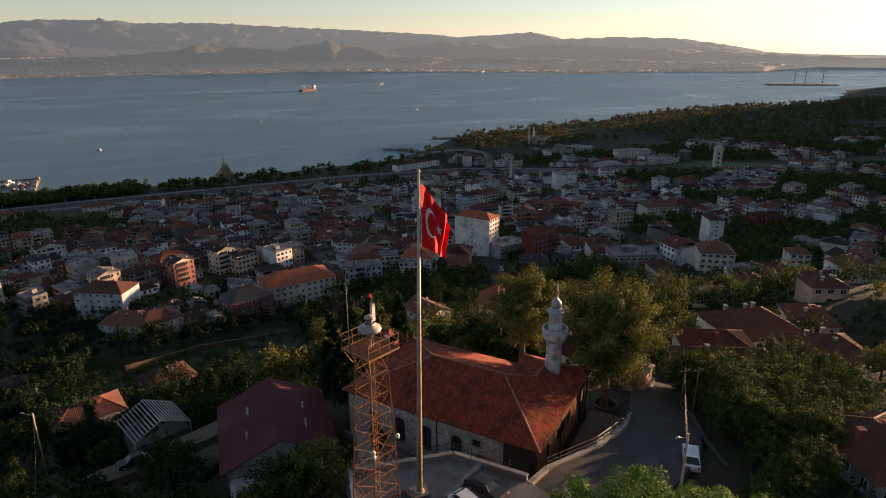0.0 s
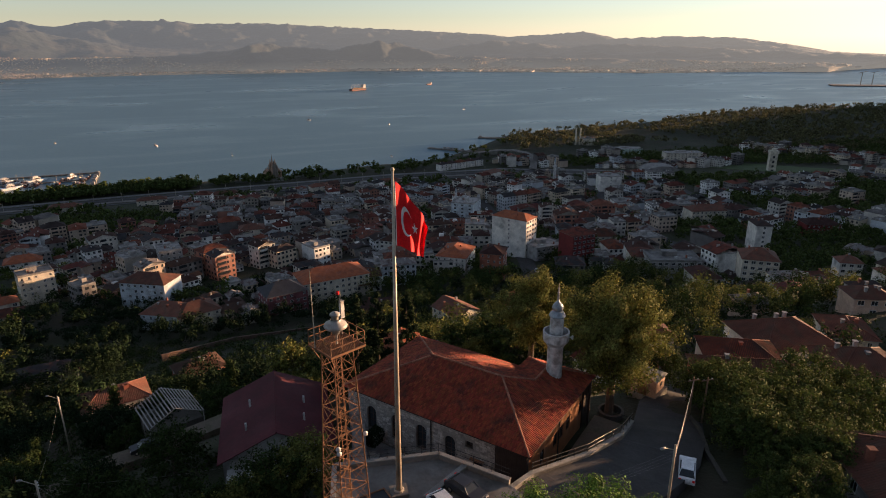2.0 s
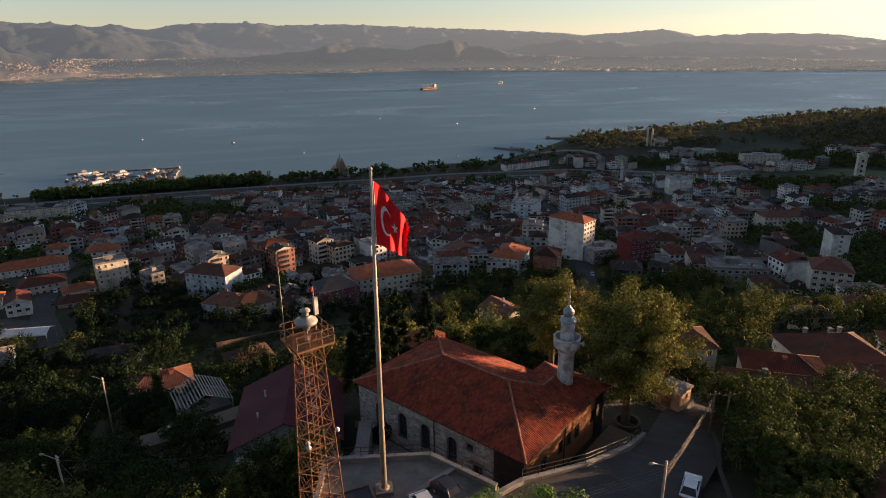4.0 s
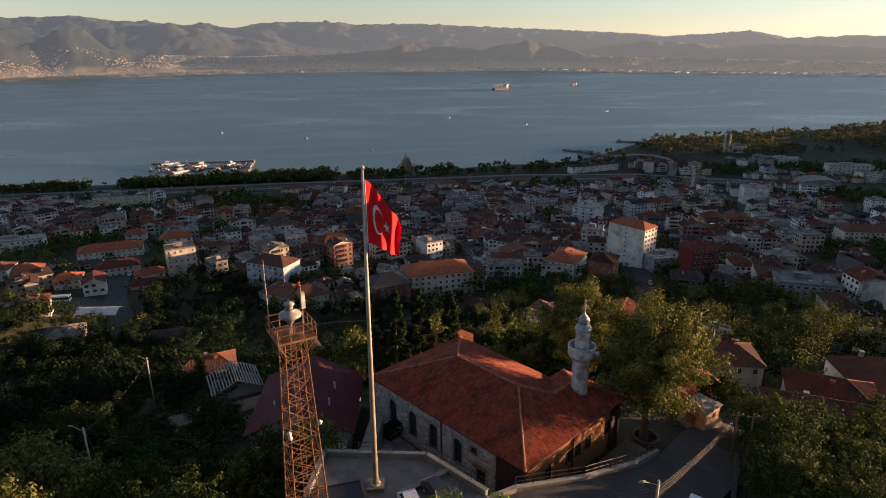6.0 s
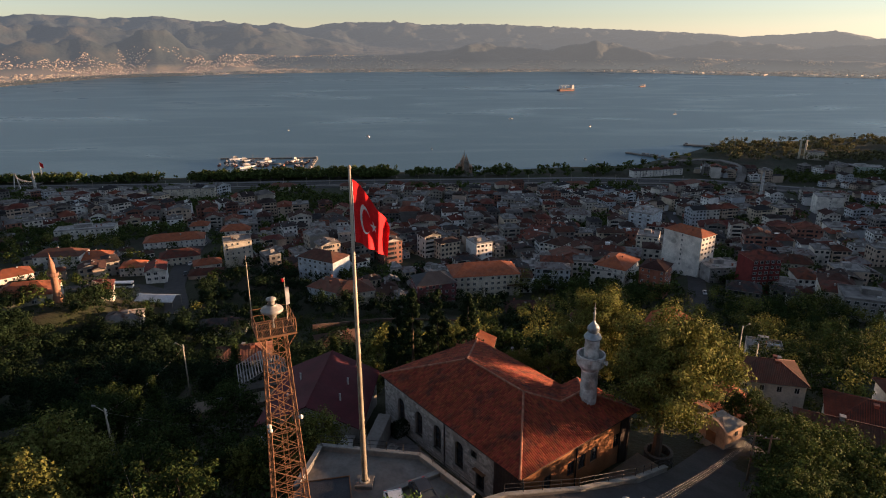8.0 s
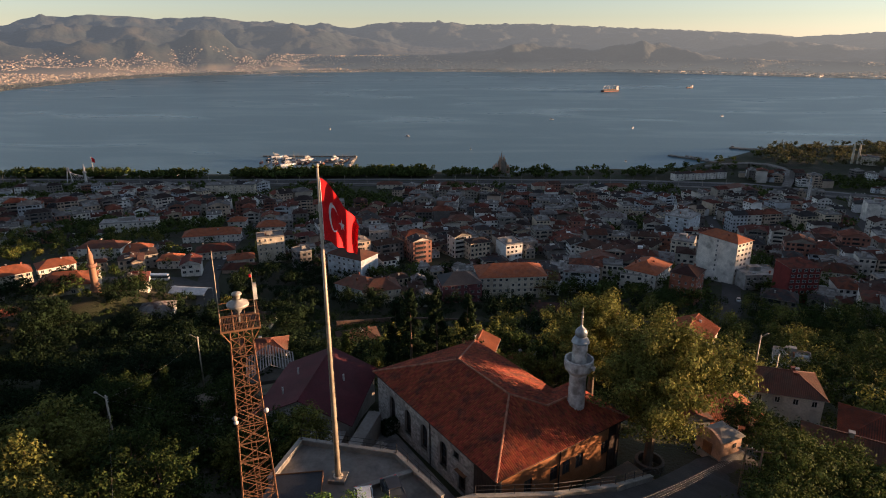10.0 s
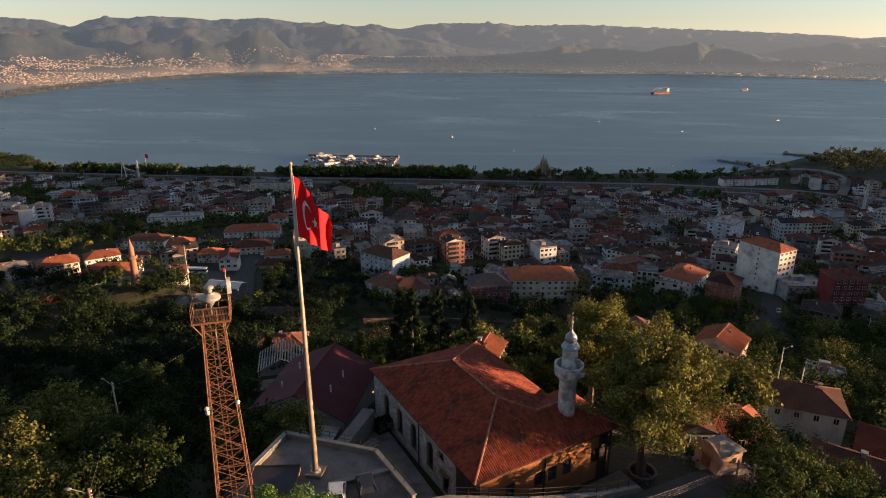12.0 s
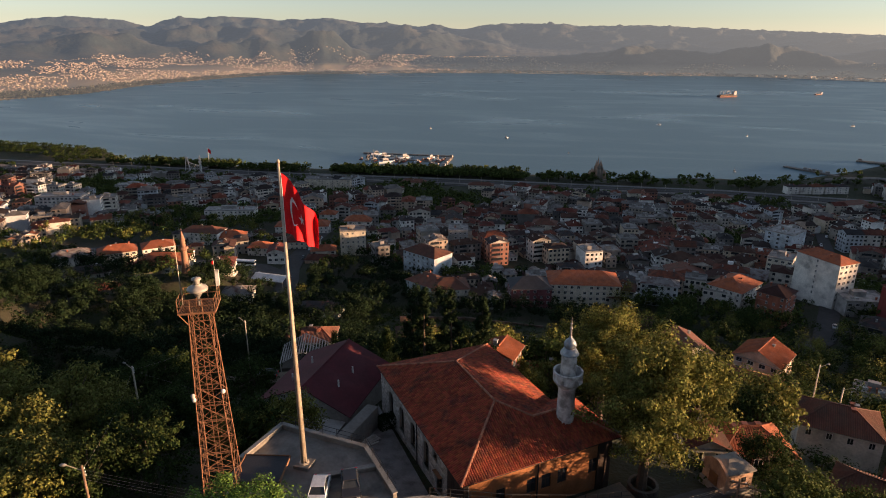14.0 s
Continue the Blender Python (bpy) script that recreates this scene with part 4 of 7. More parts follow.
    for si, s in enumerate(slopes + wing):
        for p, q, n, e in slope_lines(s, 0.27):
            up = (q - p).normalized()
            L = (q - p).length
            k = 0
            while k * 0.46 < L - 0.2:
                pp = p + up * (k * 0.46) + e * rng.uniform(-0.015, 0.015) + n * rng.uniform(0, 0.012)
                if si == 0 and k < 6 and len(picked) < 300:
                    STONES_LATER.append((roof, "tile", one_data, Matrix.Translation(pp) @ Matrix((e, up, n)).transposed().to_4x4()))
                    picked.append(1)
                else:
                    tile(rest, pp, up, n, e)
                k += 1
    tagged(part("tiling", rest, M["tile_mosque"], roof), kind="stuff")
    for p, q in ((c[0], a), (vk, a), (c[2], b), (c[3], b), (a, b), (vk, wk), (w0, wk), (w1, wk)):
        L = (q - p).length
        d = (q - p) / L
        for k in range(int(L / 0.5)):
            part("ridge_tile", Mesh().tube(p + d * (k * 0.5) + Vector((0, 0, 0.04)), p + d * (k * 0.5 + 0.52) + Vector((0, 0, 0.06)), 0.16, 0.13, 7), M["ridge"], roof)
    # stones of the wall
    rng = random.Random(3)
    shapes = []
    for i in range(8):
        w_, h_ = 0.30 + 0.05 * i, (0.24, 0.28, 0.26, 0.3)[i % 4]
        s = Mesh()
        j = lambda: rng.uniform(-0.02, 0.02)
        k = [(-w_ / 2 + j(), 0, -h_ / 2 + j()), (w_ / 2 + j(), 0, -h_ / 2 + j()), (w_ / 2 + j(), 0, h_ / 2 + j()), (-w_ / 2 + j(), 0, h_ / 2 + j())]
        f = [(x * 0.86, -0.045, z * 0.86) for x, y, z in k]
        s.quad(f)
        for i2 in range(4):
            s.quad([k[i2], k[(i2 + 1) % 4], f[(i2 + 1) % 4], f[i2]])
        shapes.append((w_, h_, s))
    datas = [s.data("stone", [M["stone"]]) for _, _, s in shapes]
    joined, n_picked = Mesh(), 0
    z = YD + 0.6
    while z < E - 0.2:
        x = rng.uniform(0, 0.3)
        while x < V - 2 * o - 4.1:
            i = rng.randrange(8)
            w_, h_, s = shapes[i]
            cx = x + w_ / 2
            if not any(x0 - 0.1 < cx + w_ / 2 and cx - w_ / 2 < x1 + 0.1 and zb - 0.15 < z + 0.15 and z - 0.15 < zt + 0.1 for x0, x1, zb, zt, _ in arches + small):
                if n_picked < 290 and cx > 10:
                    STONES_LATER.append((stone, "stone", datas[i], Matrix.Translation((cx, 0, z))))
                    n_picked += 1
                else:
                    k = len(joined.v)
                    joined.v += [(px + cx, py, pz + z) for px, py, pz in s.v]
                    joined.f += [tuple(q + k for q in f) for f in s.f]
                    joined.mi += s.mi
            x += w_ + 0.03
        z += 0.3
    tagged(part("stonework", joined, M["stone_far"], stone), kind="stuff")
mosque()

def minaret():
    m = thing("minaret", pose(23.7, 17.1, 0), "white round minaret with balcony and lead-capped dome", "minaret")
    part("shaft", Mesh().lathe([(1.12, -4), (1.12, -1.7), (1.0, -1.5), (0.97, 3.2), (1.05, 3.3), (1.0, 3.4)], 32), M["white_paint"], m, smooth=True)
    part("corbel", Mesh().lathe([(1.0, 3.4), (1.1, 3.6), (1.3, 3.75), (1.35, 3.9), (1.55, 4.05), (1.6, 4.2)], 32), M["white_paint"], m, smooth=True)
    bal = part("balcony", Mesh().lathe([(1.6, 4.2), (1.6, 5.25), (1.66, 5.27), (1.66, 5.38), (1.46, 5.38), (1.46, 4.3), (0.0, 4.3)], 32), M["white_paint"], m)
    for i in range(16):
        w = 2 * math.pi * i / 16
        part("panel", Mesh().box(-0.22, -0.03, 4.35, 0.22, 0.03, 5.15), M["white_paint"], bal, m=pose(1.61 * math.cos(w), 1.61 * math.sin(w), 0, 0, 0, math.degrees(w) + 90))
    part("upper_shaft", Mesh().lathe([(0.86, 4.25), (0.84, 7.5)], 32), M["white_paint"], m, smooth=True)
    part("door", Mesh().box(-0.35, -0.9, 4.3, 0.35, -0.7, 6.0), M["dark_wood"], m, "dark door", m=pose(0, 0, 0, 0, 0, 150))
    part("cornice", Mesh().lathe([(0.84, 7.35), (1.0, 7.42), (1.04, 7.52), (0.9, 7.8), (0.66, 8.12), (0.5, 8.18)], 32), M["lead"], m)
    part("dome", Mesh().lathe([(0.5, 8.15), (0.64, 8.3), (0.7, 8.55), (0.64, 8.85), (0.42, 9.15), (0.2, 9.35), (0.13, 9.6)], 28), M["lead"], m, "grey lead dome", True)
    part("finial", Mesh().lathe([(0.13, 9.6), (0.11, 10.4), (0.18, 10.52), (0.1, 10.65), (0.08, 11.0), (0.16, 11.1), (0.05, 11.2), (0.03, 11.8)], 12), M["pale_metal"], m, "pale metal finial")
    part("loudspeaker", Mesh().lathe([(0.05, 0), (0.12, 0.2), (0.3, 0.45)], 12), M["white_paint"], m, m=pose(1.2, -1.2, 4.9, 80, 0, 45))
minaret()

# ---- hall with maroon roof ----
def hall():
    h = thing("hall", pose(-11, 18.4, 0), "low hall with maroon sheet-metal gable roof", "hall")
    W, L, E, R = 7.0, 15.0, -7.0, -3.8
    part("wall", Mesh().box(-W + 0.6, 0.7, -13, W - 0.6, L - 0.4, E + 0.15), M["w_concrete"], h)
    roof = Mesh()
    for s in (-1, 1):
        p = [(0, 0, R), (s * W, 0, E), (s * W, L, E), (0, L, R)]
        roof.quad(p if s < 0 else p[::-1])
        q = [(x, y, z - 0.1) for x, y, z in p]
        roof.quad(q[::-1] if s < 0 else q)
        roof.quad([p[1], p[2], q[2], q[1]])
    roof.quad([(0, 0, R), (W, 0, E), (W, 0, E - 0.1), (0, 0, R - 0.1)]); roof.quad([(0, 0, R), (-W, 0, E), (-W, 0, E - 0.1), (0, 0, R - 0.1)])
    part("roof", roof, M["maroon"], h)
    for i in range(16):
        part("ridge_cap", Mesh().tube((0, i * L / 16, R + 0.03), (0, (i + 0.97) * L / 16, R + 0.03), 0.1, n=8), M["maroon"], h)
    part("gable", prism_gable(W, E, R), M["w_concrete"], h)
    for x, y in ((3.4, 4.2), (3.6, 8.4), (-3.6, 4.0), (-3.2, 9)):
        z = R - (R - E) * abs(x) / W
        part("vent", Mesh().tube((x, y, z - 0.1), (x, y, z + 1.0), 0.13, n=8), M["white_paint"], h, "white vent pipe")
    for x in (-4.5, -1.5, 1.5, 4.5):
        part("window", Mesh().box(x - 0.6, 0.62, -10.2, x + 0.6, 0.72, -8.6), M["glass"], h)
    part("veranda_roof", Mesh().box(-6, -2.6, -8.3, 6, 0.6, -8.2), M["white_wall"], h)
    for x in (-5.8, -2, 2, 5.8):
        part("post", Mesh().box(x - 0.08, -2.5, -13, x + 0.08, -2.34, -8.3), M["dark_wood"], h)

def prism_gable(W, E, R):
    g = Mesh()
    a, b, c = (-W + 0.6, E), (W - 0.6, E), (0, R - 0.15)
    for y, o in ((0.7, 1), (0.9, -1)):
        t = [(a[0], y, a[1]), (b[0], y, b[1]), (c[0], y, c[1])]
        g.quad(t if o > 0 else t[::-1])
    return g
hall()

# ---- trees ----
def tree_data(seed, H, R, leaves, size, kind="round"):
    """Trunk and crown meshes of one tree: tapered trunk with limbs, crown of small leaf faces in clumps."""
    rng = random.Random(seed)
    t = Mesh()
    th = H * 0.42
    t.tube((0, 0, -1.5), (0.1, 0.05, th), R * 0.085 + 0.05, R * 0.05, 8)
    clumps = []
    if kind == "cone":
        t = Mesh().tube((0, 0, -1.5), (0, 0, H * 0.95), R * 0.1, 0.03, 6)
        for i in range(90):
            h = (i + rng.random()) / 90 * 0.95 + 0.04
            a = rng.uniform(0, 6.283)
            q = R * (1 - h) ** 0.75 * rng.uniform(0.35, 1) + 0.1
            clumps.append((q * math.cos(a), q * math.sin(a), h * H, R * 0.24 * (1.2 - h * 0.75), 0.7))
    elif kind == "poplar":
        for i in range(40):
            h = (i + rng.random()) / 40
            a = rng.uniform(0, 6.283)
            q = R * math.sin(min(h * 1.1 + 0.15, 1) * math.pi) ** 0.6 * rng.uniform(0.2, 0.7)
            clumps.append((q * math.cos(a), q * math.sin(a), H * (0.12 + 0.86 * h), R * 0.5, 1.4))
    elif kind == "egg":
        n = 185
        for i in range(n):
            a = i * 2.39996 + rng.uniform(-0.4, 0.4)
            s = 1 - 2 * (i + 0.5) / n
            q = rng.uniform(0.32, 1.0)
            w = math.sqrt(1 - s * s) * (1.0 if s < 0.2 else 0.95) * (1.0 if s > -0.2 else 0.7)
            x, y, z = R * q * w * math.cos(a), R * q * w * math.sin(a), H * 0.6 + H * 0.38 * q * s
            clumps.append((x, y, z, R * rng.uniform(0.11, 0.2), 0.7))
            if i % 8 == 0:
                k = Vector((0.1, 0.05, th * rng.uniform(0.5, 1)))
                mid = k.lerp(Vector((x, y, z)), 0.5) + Vector((0, 0, R * 0.08))
                t.tube(k, mid, R * 0.035, R * 0.02, 6, caps=False)
                t.tube(mid, (x * 0.9, y * 0.9, z), R * 0.02, 0.02, 5, caps=False)
    else:
        n = 72
        for i in range(n):
            a = i * 2.39996 + rng.uniform(-0.4, 0.4)
            s = 1 - 1.55 * (i + 0.5) / n
            e = math.asin(max(-0.6, min(1, s)))
            q = R * rng.uniform(0.55, 1.0)
            x, y, z = q * math.cos(a) * math.cos(e), q * math.sin(a) * math.cos(e), H - R * 1.02 + q * 0.95 * math.sin(e)
            clumps.append((x, y, z, R * rng.uniform(0.12, 0.25), 0.75))
            if i % 5 == 0:
                k = Vector((0.1, 0.05, th * rng.uniform(0.7, 1)))
                mid = k.lerp(Vector((x, y, z)), 0.5) + Vector((0, 0, R * 0.1))
                t.tube(k, mid, R * 0.04, R * 0.025, 6, caps=False)
                t.tube(mid, (x * 0.9, y * 0.9, z), R * 0.025, 0.02, 5, caps=False)
    c = Mesh()
    for i in range(leaves):
        x, y, z, r, fl = clumps[i % len(clumps)]
        d = Vector((rng.gauss(0, 1), rng.gauss(0, 1), rng.gauss(0, 1))).normalized()
        off = Vector((d.x, d.y, d.z * fl)) * r * (rng.random() ** 0.4 * 1.1)
        out = Vector((x, y, z - H * 0.45)).normalized()
        p = Vector((x, y, z)) + off + out * off.dot(out) * (0.9 if kind in ("round", "egg") else 0.2)
        nrm = (d * 1.1 + Vector((rng.uniform(-1, 1), rng.uniform(-1, 1), rng.uniform(-0.2, 1))) * 0.8).normalized()
        a = Matrix.Rotation(rng.uniform(0, 6.28), 3, nrm) @ nrm.orthogonal().normalized()
        b = nrm.cross(a)
        s = size * rng.uniform(0.5, 1.3)
        c.quad([p - a * s, p + a * s * 0.35 - b * s * 0.6, p + a * s * 0.35 + b * s * 0.6])
    return t, c

TREES = {}
# leaf meshes: plain, bright, and darkened to carry the slope's shade
SLOPE_TREES = [Mesh(), Mesh(), Mesh()]
def tree_kind(key, seeds, H, R, leaves, size, leaf, shape="round"):
    TREES[key] = []
    for s in seeds:
        t, c = tree_data(s, H, R, leaves, size, shape)
        TREES[key].append((t.data("trunk", [M["bark"]]), c.data("crown", [M[leaf]])))
tree_kind("near", (1, 2, 3, 12), 7.5, 3.8, 8200, 0.185, "leaf")
tree_kind("olive", (24, 25), 7.5, 3.9, 8400, 0.18, "leaf_olive")
tree_kind("pale", (14, 15), 7, 3.4, 8600, 0.18, "leaf_pale")
tree_kind("plane", (4, 5), 18, 6.7, 54000, 0.19, "leaf_plane", "egg")
tree_kind("mid", (6, 7, 8), 7, 3.6, 4200, 0.245, "leaf")
# broad trees with the slope's shade put into the leaf colour
tree_kind("mid_shaded", (22, 23), 7, 3.6, 4200, 0.245, "leaf_dark")
tree_kind("mid_pale", (16, 17), 7.5, 3.4, 4200, 0.245, "leaf_plane")
tree_kind("cone", (9, 10), 13, 2.6, 11000, 0.17, "leaf_dark", "cone")
tree_kind("poplar", (18, 19), 9, 1.8, 2600, 0.24, "leaf", "poplar")
tree_kind("pine", (20,), 13, 4.0, 42000, 0.088, "leaf_pine", "clump")

def plant(key, x, y, s=1.0, z=None, label="broad green leafy tree on the hillside", group=""):
    rng = random.Random(int(x * 13 + y * 7))
    if -153 < x < -135 and 136 < y < 156:
        return None
    if -58 < x < 6 and 122 < y < 166 and y > 122 + abs(x + 25) * 0.3 or -42 < x < -17 and 32 < y < 47:
        return None
    # distant trees left of x = -15 get the leaf darkened for shade
    if math.hypot(x + 14, y + 46) > 118:
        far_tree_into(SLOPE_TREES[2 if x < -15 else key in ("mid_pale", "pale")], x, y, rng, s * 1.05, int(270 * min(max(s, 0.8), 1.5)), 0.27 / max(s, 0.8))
        return None
    z = float(ground_z(x, y)) if z is None else z
    td, cd = TREES[key][rng.randrange(99) % len(TREES[key])]
    ob = thing("tree", pose(x, y, z, 0, 0, rng.uniform(0, 360)) @ Matrix.Scale(s, 4), label, "tree", group)
    part("trunk", td, None, ob)
    part("crown", cd, None, ob)
    return ob

# ---- the town: houses ----
FH = 2.5
def window_data(w, h):
    m = Mesh()
    m.box(-w, -0.07, 0, w, 0.02, 0.08).box(-w, -0.05, h - 0.07, w, 0.02, h).box(-w, -0.05, 0.08, -w + 0.07, 0.02, h - 0.07).box(w - 0.07, -0.05, 0.08, w, 0.02, h - 0.07)
    m.quad([(-w + 0.07, -0.012, 0.08), (w - 0.07, -0.012, 0.08), (w - 0.07, -0.012, h - 0.07), (-w + 0.07, -0.012, h - 0.07)], 1)
    m.box(-0.03, -0.045, 0.08, 0.03, 0.02, h - 0.07)
    return m.data("window", [M["white_frame"], M["glass"]])
WINDOWS = [window_data(0.6, 1.25), window_data(0.8, 1.3), window_data(0.45, 1.2)]

def roof_mesh(r, w, d, H, roof, rise, ribs=None):
    o = 0.5
    W, D, z = w / 2 + o, d / 2 + o, H + 0.06
    if roof == "flat":
        r.box(-w / 2 - 0.12, -d / 2 - 0.12, H, w / 2 + 0.12, d / 2 + 0.12, H + 0.18, 1)
        for x0, y0, x1, y1 in ((-w / 2, -d / 2, w / 2, -d / 2 + 0.2), (-w / 2, d / 2 - 0.2, w / 2, d / 2), (-w / 2, -d / 2 + 0.2, -w / 2 + 0.2, d / 2 - 0.2), (w / 2 - 0.2, -d / 2 + 0.2, w / 2, d / 2 - 0.2)):
            r.box(x0, y0, H + 0.18, x1, y1, H + 0.8, 1)
        r.box(-w * 0.2, 0, H + 0.18, w * 0.1, d * 0.25, H + 2.3, 1)
        return H + 0.2
    if roof == "vault":
        n = 10
        pts = [(W * math.cos(math.pi * i / n), H + 6.0 * math.sin(math.pi * i / n)) for i in range(n + 1)]
        for i in range(n):
            r.quad([(pts[i][0], -D, pts[i][1]), (pts[i + 1][0], -D, pts[i + 1][1]), (pts[i + 1][0], D, pts[i + 1][1]), (pts[i][0], D, pts[i][1])], 1)
        r.quad([(x, -D, q) for x, q in pts], 1)
        return H
    h = min(W, D) * rise
    c = [Vector(p) for p in ((-W, -D, z), (W, -D, z), (W, D, z), (-W, D, z))]
    if roof == "gable":
        a, e = Vector((0, -D, z + h)), Vector((0, D, z + h))
        S = [[c[1], c[2], e, a], [c[3], c[0], a, e]]
        r.quad([c[0] + Vector((o, o, 0)), c[1] + Vector((-o, o, 0)), a + Vector((0, o, -0.2))], 2)
    elif W >= D:
        k = W - D * 0.9
        a, e = Vector((-k, 0, z + h)), Vector((k, 0, z + h))
        S = [[c[0], c[1], e, a], [c[1], c[2], e], [c[2], c[3], a, e], [c[3], c[0], a]]
    else:
        k = D - W * 0.9
        a, e = Vector((0, -k, z + h)), Vector((0, k, z + h))
        S = [[c[0], c[1], a], [c[1], c[2], e, a], [c[2], c[3], e], [c[3], c[0], a, e]]
    for s in S:
        r.quad(s)
        if ribs:
            rib_roof(ribs, s)
    if ribs:
        ribs.tube(a, e, 0.13, n=6)
        for p in c if roof != "gable" else ():
            ribs.tube(p, a if (p - a).length < (p - e).length else e, 0.13, n=6)
    r.quad([p + Vector((0, 0, -0.1)) for p in reversed(c)], 1)
    for i in range(4):
        p, q = c[i], c[(i + 1) % 4]
        r.quad([p + Vector((0, 0, -0.1)), q + Vector((0, 0, -0.1)), q, p], 1)
    return z + h * 0.55

def building(x, y, turn, w, d, floors, roof, wall, tile, label, z=None, ribs=False):
    """A house of its own: wall, roof, chimneys, balconies and single windows."""
    rng = random.Random(int(x * 7 + y * 3))
    z = float(ground_z(x, y)) if z is None else z
    H = floors * FH
    b = thing("house", pose(x, y, z, 0, 0, turn), label, "house", "houses of the town")
    part("wall", Mesh().box(-w / 2, -d / 2, -6, w / 2, d / 2, H), M["w_" + wall], b)
    r = Mesh()
    rows = Mesh()
    top = roof_mesh(r, w, d, H, roof, rng.uniform(0.42, 0.52), rows if ribs else None)
    ro = part("roof", r, [M[tile], M["flat_roof"], M["w_" + wall]], b)
    if ribs and rows.f:
        tagged(part("tiling", rows, M[tile], ro), kind="stuff")
    for i in range(0 if roof in ("vault",) else rng.randrange(1, 4)):
        cx, cy = rng.uniform(-w / 3, w / 3), rng.uniform(-d / 4, d / 4)
        part("chimney", Mesh().box(cx - 0.3, cy - 0.3, H, cx + 0.3, cy + 0.3, top + 1.1).box(cx - 0.4, cy - 0.4, top + 1.1, cx + 0.4, cy + 0.4, top + 1.25), M["w_brick" if rng.random() < 0.5 else "w_concrete"], ro)
    if roof == "flat" and rng.random() < 0.8:
        for i in range(rng.randrange(1, 4)):
            cx, cy = rng.uniform(-w / 3, w / 3), rng.uniform(-d / 3, -d / 8)
            part("water_tank", Mesh().tube((cx - 0.7, cy, H + 1.0), (cx + 0.7, cy, H + 1.0), 0.45, n=10), M["white_paint"], ro)
    blank = wall == "white" and floors in (6, 7)
    for side in range(3):
        if side == 2 and x > 60 or side == 1 and x < -60 and turn < 10:
            continue
        L = w if side == 0 else d
        n = max(2, int(L / (2.7 if y < 330 else 4.6)))
        if side == 0 and blank:
            n = 1
        wd = rng.choice(WINDOWS)
        for fl in range(floors):
            for k in range(n):
                if rng.random() < 0.07:
                    continue
                q = -L / 2 + (k + 0.5) * L / n
                m = pose(q, -d / 2, fl * FH + 0.75) if side == 0 else pose(w / 2, q, fl * FH + 0.75, 0, 0, 90) if side == 1 else pose(-w / 2, -q, fl * FH + 0.75, 0, 0, -90)
                part("window", wd, None, b, m=m)
    if floors >= 3 and not blank and rng.random() < 0.85:
        for cx in ([-w / 4, w / 4] if w > 14 else [rng.choice((-w / 4, w / 4))]):
            for fl in range(1, floors):
                bal = part("balcony", Mesh().box(cx - 1.5, -d / 2 - 1.15, fl * FH - 0.12, cx + 1.5, -d / 2, fl * FH), M["w_concrete"], b)
                part("parapet", Mesh().box(cx - 1.5, -d / 2 - 1.15, fl * FH, cx + 1.5, -d / 2 - 1.05, fl * FH + 0.85)
                     .box(cx - 1.5, -d / 2 - 1.05, fl * FH, cx - 1.42, -d / 2, fl * FH + 0.85).box(cx + 1.42, -d / 2 - 1.05, fl * FH, cx + 1.5, -d / 2, fl * FH + 0.85), M["w_" + wall], bal)
    return b

# buildings of their own, nearest first
NEAR_HOUSES = [
    (72, 38, -25, 13, 11, 2, -20.6, "cream", "tile", "house with reddish tiled hip roof among trees"),
    (88, 45, -8, 16, 14, 2, -22.4, "white", "tile_brown", "white walled house with broad reddish brown roof"),
    (107, 47, -30, 9, 11, 3, -26.8, "cream", "tile_brown", "cream house with balcony and brown roof"),
    (86, 26, -20, 13, 12, 1, -16.1, "concrete", "tile_brown", "low house with large brown roof"),
    (50, -8, -20, 9, 12, 1, -4.4, "concrete", "tile_brown", "low roadside house with dark brown tiled roof"),
    (66, 61.5, -10, 12, 9.5, 1, -23.3, "white", "tile_brown", "low white house with brown tiled hip roof"),
    (64.5, 28.5, -24, 17, 5, 1, -14.6, "brick", "tile_brown", "long low outbuilding with narrow brown tiled roof"),
    (47.5, 38, 14, 9.5, 7.5, 1, -15.4, "brick", "tile_orange", "low house with bright orange tiled roof"),
]
for x, y, tn, w, d, fl, z, wall, tile_, lab in NEAR_HOUSES:
    building(x, y, tn, w, d, fl, "hip", wall, tile_, lab, z, True)
building(63, 111, -20, 19, 9, 1, "hip", "brick", "tile_brown", "long low brick house with dark brown tiled roof", -44.3, True)
building(68, 127, -28, 12, 11, 2, "gable", "peach", "tile_orange", "house with steep orange tiled gable roof", -46.8, True)
building(90, 112, -18, 9, 6, 1, "flat", "white", "flat", "low white flat-roofed store among trees", -43.5)
building(41, 35, 12, 5, 7, 2, "gable", "white", "tile", "white gabled house behind the big plane tree", -16.2, True)
building(116.5, 259, -52, 21.6, 11.4, 7, "hip", "white", "tile_orange", "tall white apartment block with blank gable and orange roof", -70)
building(12.5, 216, 12, 30, 16, 4, "hip", "cream", "tile_orange", "long cream dormitory block with orange hip roof and window rows", -69)
building(77, 238, -32, 15, 20, 4, "hip", "white", "tile_orange", "white block with shallow orange tiled roof", -72)
building(91, 311, -35, 10, 15, 3, "hip", "cream", "tile", "cream three storey house with red roof")
building(57, 300, -35, 11, 15, 3, "hip", "white", "tile", "white three storey house with brownish red roof")
building(58, 266, 8, 18, 11, 3, "gable", "brick", "tile_brown", "red brick house with dark brown roof")
building(121, 360, -35, 16, 18, 9, "flat", "bluish", "flat", "tall pale blue tower block with flat roof", -91.5)
building(89, 216, -30, 11, 12, 4, "hip", "brick", "tile", "orange brick house with red roof", -65.5)
